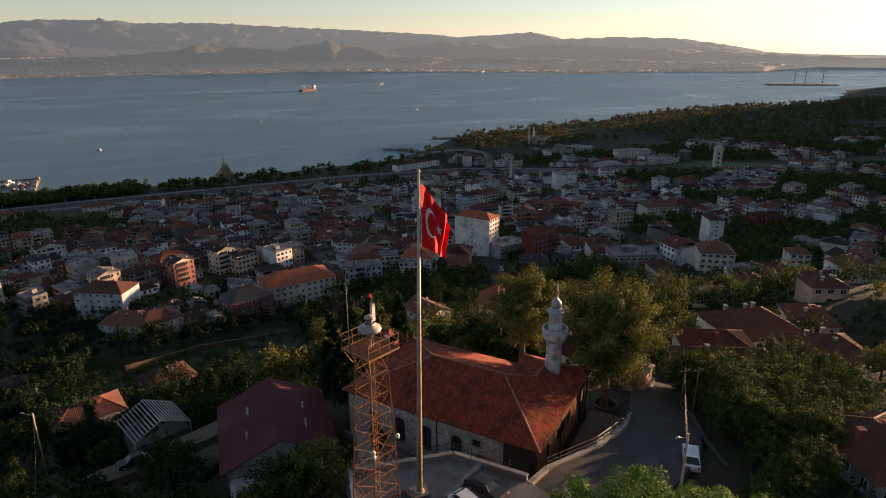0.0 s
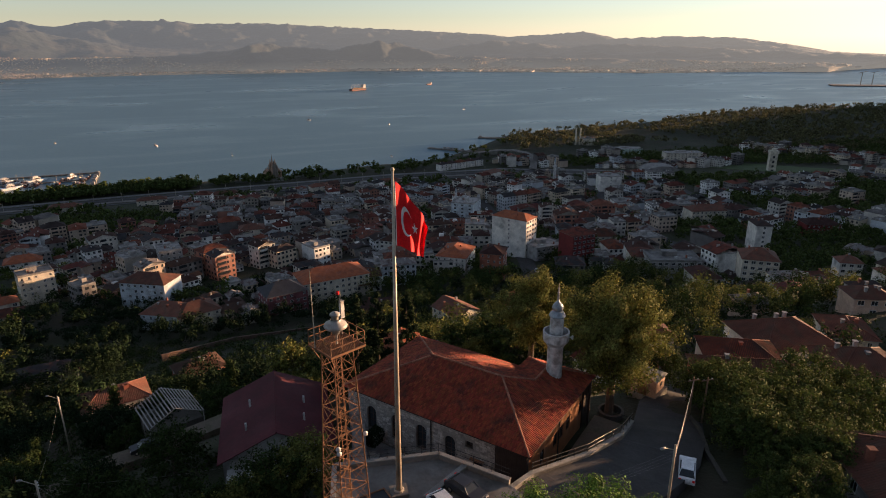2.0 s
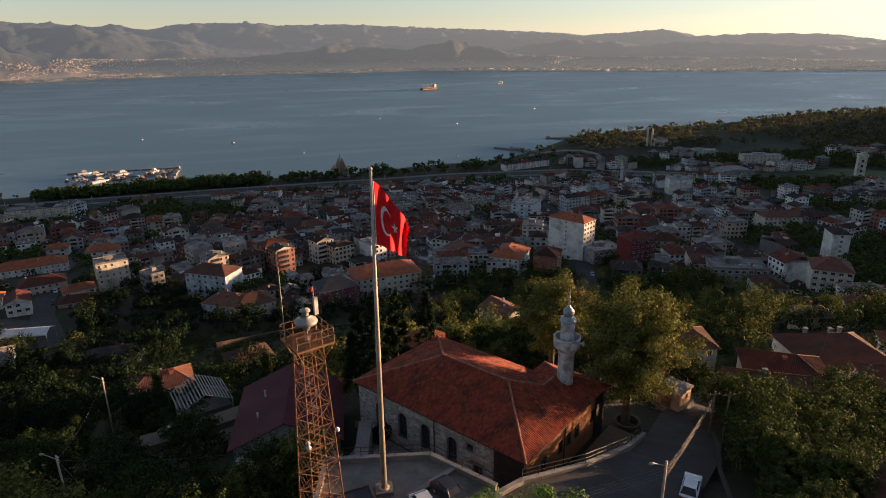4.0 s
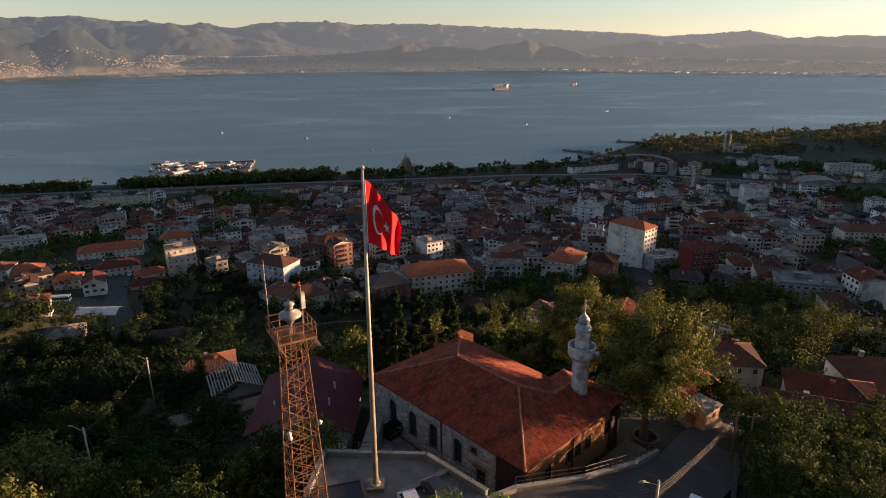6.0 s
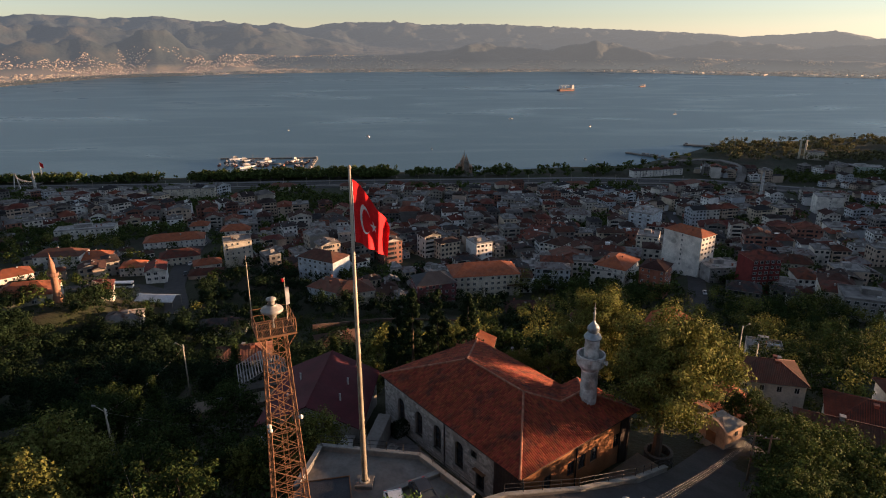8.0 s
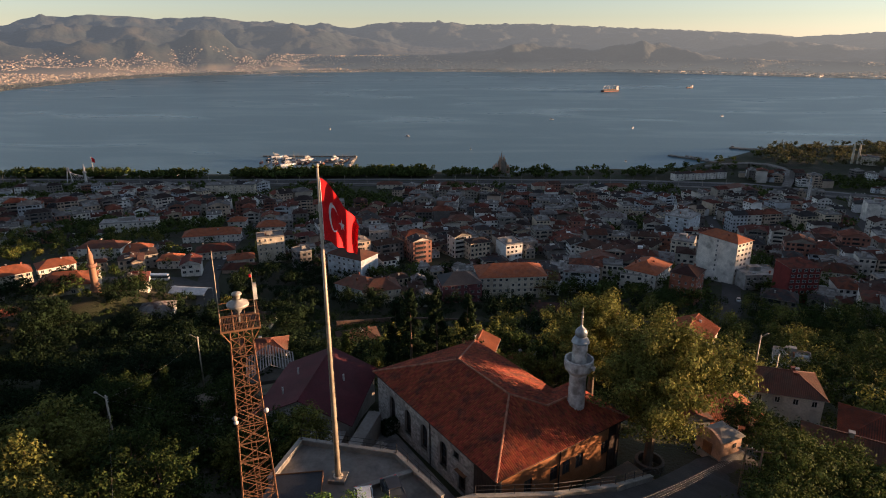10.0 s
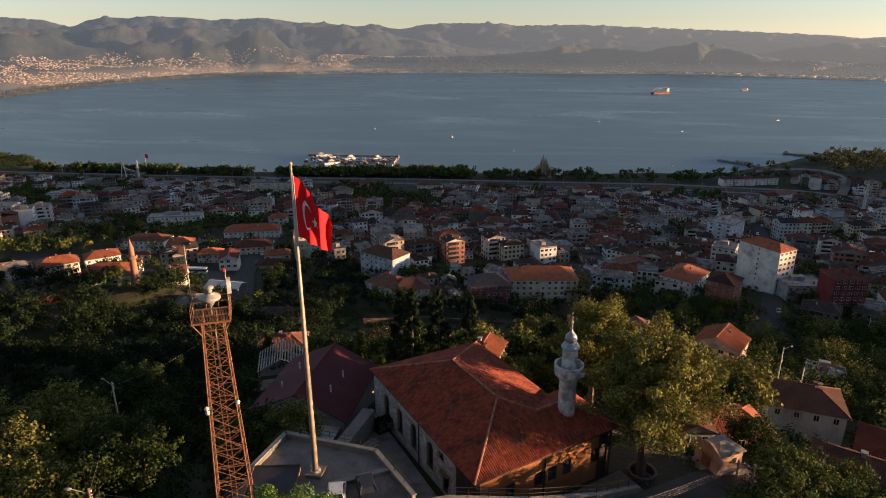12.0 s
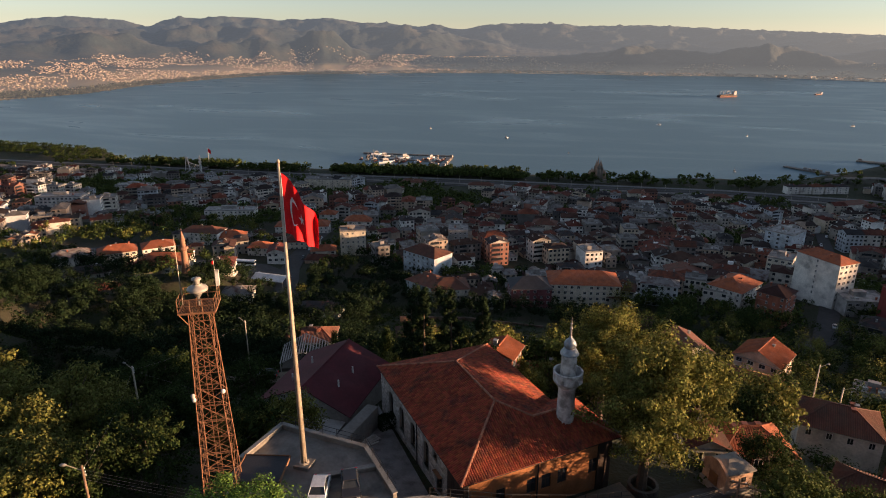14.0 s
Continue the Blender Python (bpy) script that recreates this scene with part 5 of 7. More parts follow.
building(138, 227, 10, 13.5, 12, 5, "hip", "darkred", "tile", "dark red painted apartment block with tiled roof", -66.5)
building(170, 259, -15, 16, 12, 3, "hip", "cream", "tile", "cream house with wide red roof")
building(129, 247, 10, 18, 14, 3, "flat", "concrete", "flat", "unfinished grey concrete house with flat roof")
building(163, 209, -22, 13, 13, 4, "hip", "white", "tile", "white four storey house with brownish tiled roof")
building(165, 186, -18, 23, 15, 4, "flat", "concrete", "flat", "bare concrete frame building with open storeys")
building(-84, 307, 12, 18, 14, 4, "hip", "peach", "tile", "peach apartment block with stepped tiled roof")
building(-64, 287, 15, 11, 14, 6, "flat", "concrete", "flat", "grey six storey block with flat roof")
building(-64, 231, -25, 21, 13, 5, "hip", "bluish", "tile_brown", "pale apartment block with brown tiled roof")
building(-52, 199, -25, 18, 13, 5, "hip", "bluish", "tile_brown", "blue-white apartment block with brown roof", -73.5)
building(-43, 197, 24, 16, 13, 5, "hip", "cream", "tile_brown", "beige apartment block with brown tiled roof", -73.5)
building(-117, 258, 26, 14, 10, 4, "flat", "cream", "flat", "sunlit cream four storey house with dark flat roof", -70)
building(-126, 240, 26, 13, 9, 3, "hip", "cream", "tile_orange", "sunlit cream house with orange roof", -74)
building(-123, 232, 14, 16, 9, 1, "hip", "peach", "tile", "low house with dull red roof")
building(-146, 329, 14, 18, 12, 3, "hip", "white", "tile_orange", "sunlit white house with orange roof")
building(-175, 305, 20, 34, 13, 2, "hip", "white", "tile_orange", "long white house with pale orange roof")
building(-161, 234, 14, 11, 10, 2, "hip", "white", "tile_orange", "small house with bright orange roof")
building(-150, 260, 24, 20, 11, 2, "hip", "cream", "tile", "long cream house with dull red hip roof")
building(-192, 252, 22, 16, 12, 2, "hip", "cream", "tile_orange", "house with sunlit orange hip roof")
building(-255, 499, 12, 45, 15, 5, "flat", "cream", "flat", "long grey-cream office block with flat roof")
building(-184, 359, 12, 12, 10, 2, "hip", "white", "tile_orange", "small white house with orange roof")
building(-207, 247, 8, 23, 12, 3, "hip", "white", "tile_brown", "white house beside the town minaret")
building(-243, 324, 20, 35, 11, 3, "flat", "white", "flat", "low white terrace with flat roof")
building(-120, 155, 22, 12, 10, 1, "hip", "white", "tile", "low house with dull red tiled roof")
building(-82, 153, 10, 17, 10, 1, "hip", "white", "tile", "low pale house with red tiled roof among trees")
building(-9, 204, 18, 17, 13, 4, "hip", "maroon_wall", "slate", "maroon and white block with dark slate roof", -69.3)
building(32, 189, 3, 20, 12, 2, "hip", "cream", "tile", "wide low house with red roof among trees", -70)
building(50, 147, 24, 11, 14, 2, "gable", "cream", "tile_brown", "cream gabled house with dark brown roof below the mosque", -56)
building(185, 156, -32, 14, 14, 5, "hip", "cream", "tile_brown", "five storey apartment row on a slope")
building(157, 199, -20, 10, 13, 4, "hip", "cream", "tile", "cream apartment house with tiled roof")
building(168, 121, -18, 13, 12, 3, "hip", "white", "tile", "white house with red roof")
building(300, 235, -20, 19, 12, 3, "hip", "darkred", "tile", "reddish house with hip roof among trees")
building(240, 216, -20, 8, 12, 6, "hip", "white", "tile", "tall white narrow apartment house")
building(493, 630, -14, 46, 16, 5, "flat", "cream", "flat", "long white institutional block with bands of windows")
building(462, 710, -14, 41, 16, 3, "flat", "greenish", "flat", "pale green institutional block")
building(236, 608, -8, 46, 20, 1, "gable", "white", "tile_brown", "long warehouse with brown roof")
building(408, 552, -10, 38, 22, 2, "vault", "concrete", "flat", "sports hall with pale vaulted roof")
building(299, 473, -12, 20, 14, 6, "flat", "white", "flat", "white apartment block with flat roof")
building(255, 375, -12, 16, 13, 3, "flat", "white", "flat", "white block with flat roof")
building(180, 386, -12, 27, 16, 2, "hip", "cream", "tile", "broad house with red roof")
building(269, 294, -10, 28, 13, 4, "hip", "cream", "tile_brown", "cream apartment row with brown roof")
building(108, 301, -20, 12, 13, 5, "flat", "cream", "flat", "cream five storey block")
building(-405, 408, 18, 32, 12, 3, "flat", "white", "flat", "pale low block with flat roof")
building(-359, 291, 20, 32, 13, 5, "flat", "white", "flat", "white apartment block with flat roof")
building(-222, 171, 42, 18, 11, 2, "hip", "white", "tile", "row house with dark red tiled roof", -62)
building(-208, 184, 44, 17, 11, 2, "hip", "cream", "tile_orange", "sunlit row house with bright orange roof", -62.5)
building(-196, 198, 46, 15, 11, 2, "hip", "white", "tile_orange", "white row house with orange hip roof", -63)
building(-191, 150, 42, 17, 10, 2, "hip", "white", "tile", "low row house with dull red tiled roof", -59.5)
building(-177, 163, 42, 13, 10, 2, "hip", "white", "tile", "low row house with dull red tiled roof", -60.5)
building(-167, 135, 38, 14, 9, 1, "hip", "cream", "tile", "low cottage with dull red hip roof", -56.5)
building(-143, 222, 24, 9, 12, 2, "gable", "white", "tile", "white gabled house with dark red roof", -68)
building(-348, 467, 10, 32, 14, 4, "flat", "white", "flat", "white office block with flat roof")
building(78, 406, -8, 30, 12, 4, "hip", "white", "tile", "white apartment row with red roofs")
building(4, 388, 4, 28, 12, 4, "hip", "white", "tile", "white apartment row with red roof")
building(-25, 368, 4, 16, 12, 4, "hip", "cream", "tile_brown", "cream apartment house with brown roof")
rng = random.Random(63)
for x, y, w, d, fl in ((135, 66, 12, 10, 2), (150, 78, 11, 9, 2), (168, 84, 12, 10, 3), (146, 98, 12, 10, 2), (188, 96, 13, 10, 2), (172, 112, 11, 9, 2), (205, 112, 12, 11, 3), (226, 118, 12, 9, 2), (196, 134, 12, 10, 2),
                       (246, 134, 13, 10, 2), (222, 146, 11, 10, 3), (268, 148, 12, 10, 2), (124, 92, 11, 9, 2), (160, 128, 12, 10, 2)):
    building(x, y, rng.uniform(-40, 0), w * 0.8, d * 0.8, fl, rng.choice(("hip", "hip", "gable")), rng.choice(("white", "cream", "peach", "concrete")), rng.choice(("tile", "tile_brown", "tile_brown")), "shaded two or three storey house with brown tiled roof")

def join_into(dst, src, m):
    """Adds one mesh to another at a place."""
    n0, T = len(dst.v), np.array(m)
    dst.v += (np.array(src.v) @ T[:3, :3].T + T[:3, 3]).tolist()
    dst.f += [tuple(i + n0 for i in f) for f in src.f]
    dst.mi += list(src.mi)

TH = 2.6
def house_data(seed, w, d, floors, roof, wing=0.0):
    """Meshes of a common town house, shared by many; wing: length of a side wing."""
    rng = random.Random(seed)
    H = floors * TH
    b, r = Mesh(), Mesh()
    b.box(-w / 2, -d / 2, -6, w / 2, d / 2, H)
    top = roof_mesh(r, w, d, H, roof, rng.uniform(0.34, 0.52))
    if wing:
        hw = H - TH * rng.choice((0, 1)) if floors > 2 else H
        b.box(w / 2 - 5, -d / 2 - wing, -6, w / 2, -d / 2, hw - 0.02)
        wr = Mesh()
        roof_mesh(wr, 5, wing + 3, hw, "gable" if roof != "flat" else "flat", 0.4)
        join_into(r, wr, pose(w / 2 - 2.5, -d / 2 - wing / 2 + 1.5, -0.03))
    for side in range(3):
        L = w if side == 0 else d
        n = max(2, int(L / 2.3))
        for fl in range(floors):
            for k in range(n):
                if rng.random() < 0.12:
                    continue
                x, ww = -L / 2 + (k + 0.5) * L / n, rng.choice((0.5, 0.6, 0.8))
                if wing and side == 0 and x > w / 2 - 7:
                    continue
                z0, z1 = fl * TH + 0.75, fl * TH + 2.0
                m = pose(x, -d / 2, 0) if side == 0 else pose(w / 2, x, 0, 0, 0, 90) if side == 1 else pose(-w / 2, -x, 0, 0, 0, -90)
                b.box(-ww, -0.05, z0, ww, 0.05, z1, 1, m)
    if floors > 2 and rng.random() < 0.75:
        x = rng.choice((-w / 4, -w / 6, 0))
        hw_ = rng.uniform(1.3, 2.6)
        for fl in range(1, floors):
            b.box(x - hw_, -d / 2 - 1.1, fl * TH - 0.1, x + hw_, -d / 2, fl * TH + 0.85, 0)
            b.box(x - hw_ + 0.2, -d / 2 - 0.06, fl * TH + 0.86, x + hw_ - 0.2, -d / 2 + 0.05, fl * TH + 2.2, 1)
    chimneys = []
    for i in range(rng.randrange(1, 4)):
        x, y = rng.uniform(-w / 3, w / 3), rng.uniform(-d / 4, d / 4)
        chimneys.append(Mesh().box(x - 0.3, y - 0.3, H, x + 0.3, y + 0.3, top + 1.0))
    if roof != "flat" and w > 10 and rng.random() < 0.6:
        x = rng.uniform(-w / 5, w / 5)
        r.box(x - 1.3, -d / 2 + 0.8, H, x + 1.3, -d / 6, H + 1.9, 2)
    return b, r, chimneys

rng = random.Random(5)
SHAPES, SIZES = [], []
for s in range(56):
    kind = s % 7
    if kind < 2:
        w, d, fl, wing = rng.uniform(10.5, 16), rng.uniform(8, 11), rng.choice((3, 3, 4, 4, 5)), 0
    elif kind < 4:
        w, d, fl, wing = rng.uniform(8, 11), rng.uniform(7.5, 10), rng.choice((2, 3, 3, 4)), 0
    elif kind == 4:
        w, d, fl, wing = rng.uniform(9.5, 12), rng.uniform(6.5, 8), rng.choice((2, 2, 3)), rng.uniform(3, 5)
    else:
        w, d, fl, wing = rng.uniform(5, 7.5), rng.uniform(5, 7), rng.choice((1, 1, 2, 2)), 0
    SIZES.append((w, d))
    SHAPES.append(house_data(s, w, d, fl, rng.choice(("hip", "hip", "hip", "gable", "gable", "gable", "flat")), wing))
SHARED = [(b.data("wall", [M["wall"], M["glass"]]), r.data("roof", [M["tile"], M["flat_roof"], M["wall"]])) for b, r, _ in SHAPES]
CHIMNEYS = [[c.data("chimney", [M["w_concrete"]]) for c in s[2]] for s in SHAPES]

def corridor_y(x):
    """The coast road and railway, along the shore."""
    return float(np.interp(x, [-1500, -900, -435, -150, 122, 260, 420, 700], [470, 500, 563, 612, 645, 640, 560, 470]))

OWN = [(o.location.x, o.location.y, max(o.children[0].dimensions.x, o.children[0].dimensions.y) / 2) for o in list(scene.objects) if o.name.startswith("house")]
STREETS = [
    ([(92, 183), (104, 200), (117, 243), (128, 290), (150, 360), (170, 470)], 8),
    ([(-108, 170), (-118, 190), (-130, 212), (-143, 245), (-160, 300), (-172, 380)], 9),
    ([(-250, 205), (-190, 196), (-145, 205), (-120, 190)], 16),
    ([(200, 190), (212, 260), (225, 330), (250, 420)], 7),
    ([(285, 645), (300, 560), (290, 480), (270, 420)], 12),
    ([(-60, 240), (-20, 262), (40, 285), (110, 300)], 6),
    ([(300, 250), (330, 330), (352, 420), (380, 500)], 9),
]
def below_wall(x, y):
    """The open strip in front of the garden wall."""
    return -62 < x < 8 and 134 + abs(x + 25) * 0.2 < y < 176

def near_street(x, y, margin=6):
    if below_wall(x, y):
        return True
    for pts, w in STREETS:
        for (x0, y0), (x1, y1) in zip(pts[:-1], pts[1:]):
            dx, dy = x1 - x0, y1 - y0
            t = max(0, min(1, ((x - x0) * dx + (y - y0) * dy) / (dx * dx + dy * dy)))
            if math.hypot(x - x0 - t * dx, y - y0 - t * dy) < w / 2 + margin:
                return True
    return False
for pts, w in STREETS:
    tagged(part("road_street", ribbon(pts, w, 0.3, 6), M["asphalt"]), "grey asphalt street between houses", "street", kind="structure")

def front(x, y):
    """Twelve metres downhill of a house towards the hilltop: kept open."""
    d = math.hypot(x + 14, y + 46)
    return (x + 14) / d * 12, (y + 46) / d * 12

def town():
    rng = random.Random(11)
    spots, green, cells = [], [], {}
    def free(x, y, r):
        cx, cy = int(x // 20), int(y // 20)
        return all(math.hypot(x - ox, y - oy) > (r + orad) * 0.98 for i in (-1, 0, 1) for j in (-1, 0, 1) for ox, oy, orad in cells.get((cx + i, cy + j), ()))
    for big in (True, False, None):
        y = 150.0
        while y < 700:
            x = -(y + 46) * 1.32 - 40
            while x < (y + 46) * 1.5 + 20:
                px, py = x + rng.uniform(-4, 4), y + rng.uniform(-4, 4)
                x += 9 if big else 6
                if abs(py - corridor_y(px)) < 42 or px < 250 and 0 < corridor_y(px) - py < 84 + 12 * noise.noise(Vector((px * 0.01, 3, 3))) or py > corridor_y(px) and (px < 260 or py > float(np.interp(px, SHORE_X, SHORE_Y)) - 90):
                    continue
                if -18 < px < 46 and py < 212 or 40 < px < 155 and py < 203 or -62 < px <= 40 and py < 192 or -140 < px < -62 and py < 238 or (-300 < px < -100 and py < 310 and rng.random() < 0.7):
                    continue
                q = noise.noise(Vector((px * 0.011, py * 0.011, 3))) + 0.35 * noise.noise(Vector((px * 0.04, py * 0.04, 7)))
                lim = 0.21 if px > -20 else 0.07
                if px > 330 or (px > 180 and py < 320) or py < 175 or px < -260 and py < 210:
                    lim = -0.1
                if px > 430 and py > 480:
                    lim = -0.25
                if any(math.hypot(px - ox, py - oy) < orad + 6 or math.hypot(px - ox + fx, py - oy + fy) < orad + 4 for ox, oy, orad in OWN for fx, fy in (front(ox, oy),)) or near_street(px, py) or math.hypot(px - 533, py - 524) < 60:
                    continue
                if q > lim:
                    if big is None and free(px, py, 2.5):
                        green.append((px, py))
                    continue
                k = rng.randrange(56)
                if (-320 < px < -95 and py < 330 or -66 < px < 10 and py < 255) and k % 7 < 4 or big and (k % 7 > 4 or rng.random() < 0.35) or not big and k % 7 < 5 and rng.random() < 0.7:
                    continue
                w, d = SIZES[k]
                rad = 0.5 * (min(w, d) + abs(w - d) * 0.55)
                if not free(px, py, rad):
                    if big is None and free(px, py, 2.2) and rng.random() < 0.35:
                        green.append((px, py))
                    continue
                turn = 8 + 55 * noise.noise(Vector((px * 0.005, py * 0.005, 9))) + rng.choice((0, 0, 0, 90, -90, 180)) + rng.uniform(-3, 3)
                if px < -110:
                    turn += 15
                cells.setdefault((int(px // 20), int(py // 20)), []).append((px, py, rad))
                spots.append((math.hypot(px, py + 46), px, py, turn, k))
            y += 9 if big else 6
    spots.sort()
    for _, px, py, turn, k in spots[:262]:
        h = thing("house", pose(px, py, float(ground_z(px, py)), 0, 0, turn), "painted town house with tiled roof and rows of windows", "house", "houses of the town")
        part("wall", SHARED[k][0], None, h)
        ro = part("roof", SHARED[k][1], None, h)
        for cd in CHIMNEYS[k]:
            part("chimney", cd, None, ro)
    walls, roofs = Mesh(), Mesh()
    nr, nw = len(ROOF_PAINTS), len(WALL_PAINTS)
    for _, px, py, turn, k in spots[262:]:
        T = np.array(pose(px, py, float(ground_z(px, py)), 0, 0, turn))
        tr, tw = rng.randrange(nr), rng.randrange(nw)
        for src, dst, table in ((SHAPES[k][0], walls, (tw, nw)), (SHAPES[k][1], roofs, (tr, nr, nr + 1 + tw))):
            n0 = len(dst.v)
            dst.v += (np.array(src.v) @ T[:3, :3].T + T[:3, 3]).tolist()
            keep = [j for j in range(len(src.f)) if dst is roofs or src.mi[j] == 0 or j % 6 == 2]
            dst.f += [tuple(i + n0 for i in src.f[j]) for j in keep]
            dst.mi += [table[src.mi[j]] for j in keep]
        for c in SHAPES[k][2]:
            n0 = len(roofs.v)
            roofs.v += (np.array(c.v) @ T[:3, :3].T + T[:3, 3]).tolist()
            roofs.f += [tuple(i + n0 for i in f) for f in c.f]
            roofs.mi += [nr + 1 + tw] * len(c.f)
    far = tagged(new("far_houses"), "crowded lower town of pale walls and red roofs", "houses", kind="stuff")
    paints = [M["wall_far_%d" % i] for i in range(nw)]
    part("walls", walls, paints + [M["glass"]], far)
    part("roofs", roofs, [M["tile_far_%d" % i] for i in range(nr)] + [M["flat_roof"]] + paints, far)
    return green, [o for c in cells.values() for o in c]
GREEN, BUILT = town()

# ---- vegetation ----
def far_tree_into(m, x, y, rng, s=1.0, n=38, leaf=1.0):
    z = float(ground_z(x, y))
    H, R = rng.uniform(5, 9) * s, rng.uniform(2.4, 4.2) * s
    lobes = [(rng.uniform(0, 6.28), rng.uniform(0.5, 0.8), rng.uniform(0.42, 0.8), rng.uniform(0.38, 0.6)) for _ in range(6)]
    for i in range(int(n * 1.7)):
        d = Vector((rng.gauss(0, 1), rng.gauss(0, 1), rng.gauss(0, 1))).normalized()
        w, out, up, k = lobes[i % 6]
        p = Vector((x + math.cos(w) * out * R, y + math.sin(w) * out * R, z + H * up)) + Vector((d.x * R, d.y * R, d.z * H * 0.45)) * k * rng.uniform(0.6, 1.05)
        a = Matrix.Rotation(rng.uniform(0, 6.28), 3, d) @ d.orthogonal().normalized()
        b = d.cross(a)
        q = R * rng.uniform(0.25, 0.45) * leaf
        m.quad([p - a * q, p + a * q * 0.35 - b * q * 0.6, p + a * q * 0.35 + b * q * 0.6])

def woods():
    rng = random.Random(77)
    m, m2 = Mesh(), Mesh()
    for x, y in GREEN:
        near = y < 330
        far_tree_into(m, x + rng.uniform(-2, 2), y + rng.uniform(-2, 2), rng, rng.uniform(0.7, 1.2), 64 if near else 22, 0.6 if near else 1.0)
    # belt between the coast road and the sea
    for k in range(1700):
        x = rng.uniform(-600, 330) if k % 3 == 1 else rng.uniform(-600, -90)
        lo, hi = corridor_y(x) + 26, float(np.interp(x, SHORE_X, SHORE_Y)) - 8
        y = rng.uniform(lo, hi) if hi > lo else lo
        if noise.noise(Vector((x * 0.02, y * 0.02, 1))) > (-0.38 if x < -110 else -0.25):
            far_tree_into(m, x, y, rng, rng.uniform(0.7, 1.5), 34)
    # belt on the town side of the road
    for k in range(620):
        x = rng.uniform(-800, 420)
        y = corridor_y(x) - rng.uniform(28, 82)
        if noise.noise(Vector((x * 0.012, 5, 1))) > -0.1:
            far_tree_into(m, x, y, rng, 1.0, 34)
    # wooded point to the west
    k = 0
    while k < 2300:
        x = rng.uniform(330, 1700)
        y = rng.uniform(560, 1120)
        if y > float(np.interp(x, SHORE_X, SHORE_Y)) - 14 or x > (y + 46) * 1.6:
            continue
        if x < 620 and y < 760 or noise.noise(Vector((x * 0.006, y * 0.006, 8))) < -0.28:
            continue
        k += 1
        far_tree_into(m2, x, y, rng, 1.5, 20)
    tagged(part("far_woods", m, M["leaf_olive"]), "dark green trees between houses and along the shore", "trees", kind="stuff")
    tagged(part("point_woods", m2, M["leaf_point"]), "woods on the low wooded point", "woods", kind="stuff")
    # shrubs and undergrowth on the near slopes
    u = Mesh()
    k = 0
    while k < 5400:
        x, y = rng.uniform(-200, 150) if k % 3 else rng.uniform(-120, -12), rng.uniform(-35, 175) if k % 3 else rng.uniform(10, 175)
        if -9 < x < 37 and -14 < y < 40 or -19 < x < -2 and 12 < y < 36 or x > (y + 46) * 1.6 or x < -(y + 70) * 1.4:
            continue
        if 28 < x < 48 and -8 < y < 24 or any(math.hypot(x - ox, y - oy) < orad + 1.0 for ox, oy, orad in OWN) or near_street(x, y) and not below_wall(x, y):
            continue
        k += 1
        if -42 < x < -17 and 32 < y < 43:
            continue
        z = float(ground_z(x, y))
        R = rng.uniform(1.0, 2.6)
        for i in range(46):
            d = Vector((rng.gauss(0, 1), rng.gauss(0, 1), abs(rng.gauss(0, 1)))).normalized()
            p = Vector((x, y, z)) + Vector((d.x, d.y, d.z * 1.1)) * R * rng.uniform(0.5, 1.05)
            a = Matrix.Rotation(rng.uniform(0, 6.28), 3, d) @ d.orthogonal().normalized()
            b = d.cross(a)
            q = rng.uniform(0.2, 0.42)
            u.quad([p - a * q, p + a * q * 0.35 - b * q * 0.6, p + a * q * 0.35 + b * q * 0.6])
    tagged(part("undergrowth", u, M["leaf"]), "tangled shrubs and weeds covering the slope", "shrubs", kind="stuff")
woods()

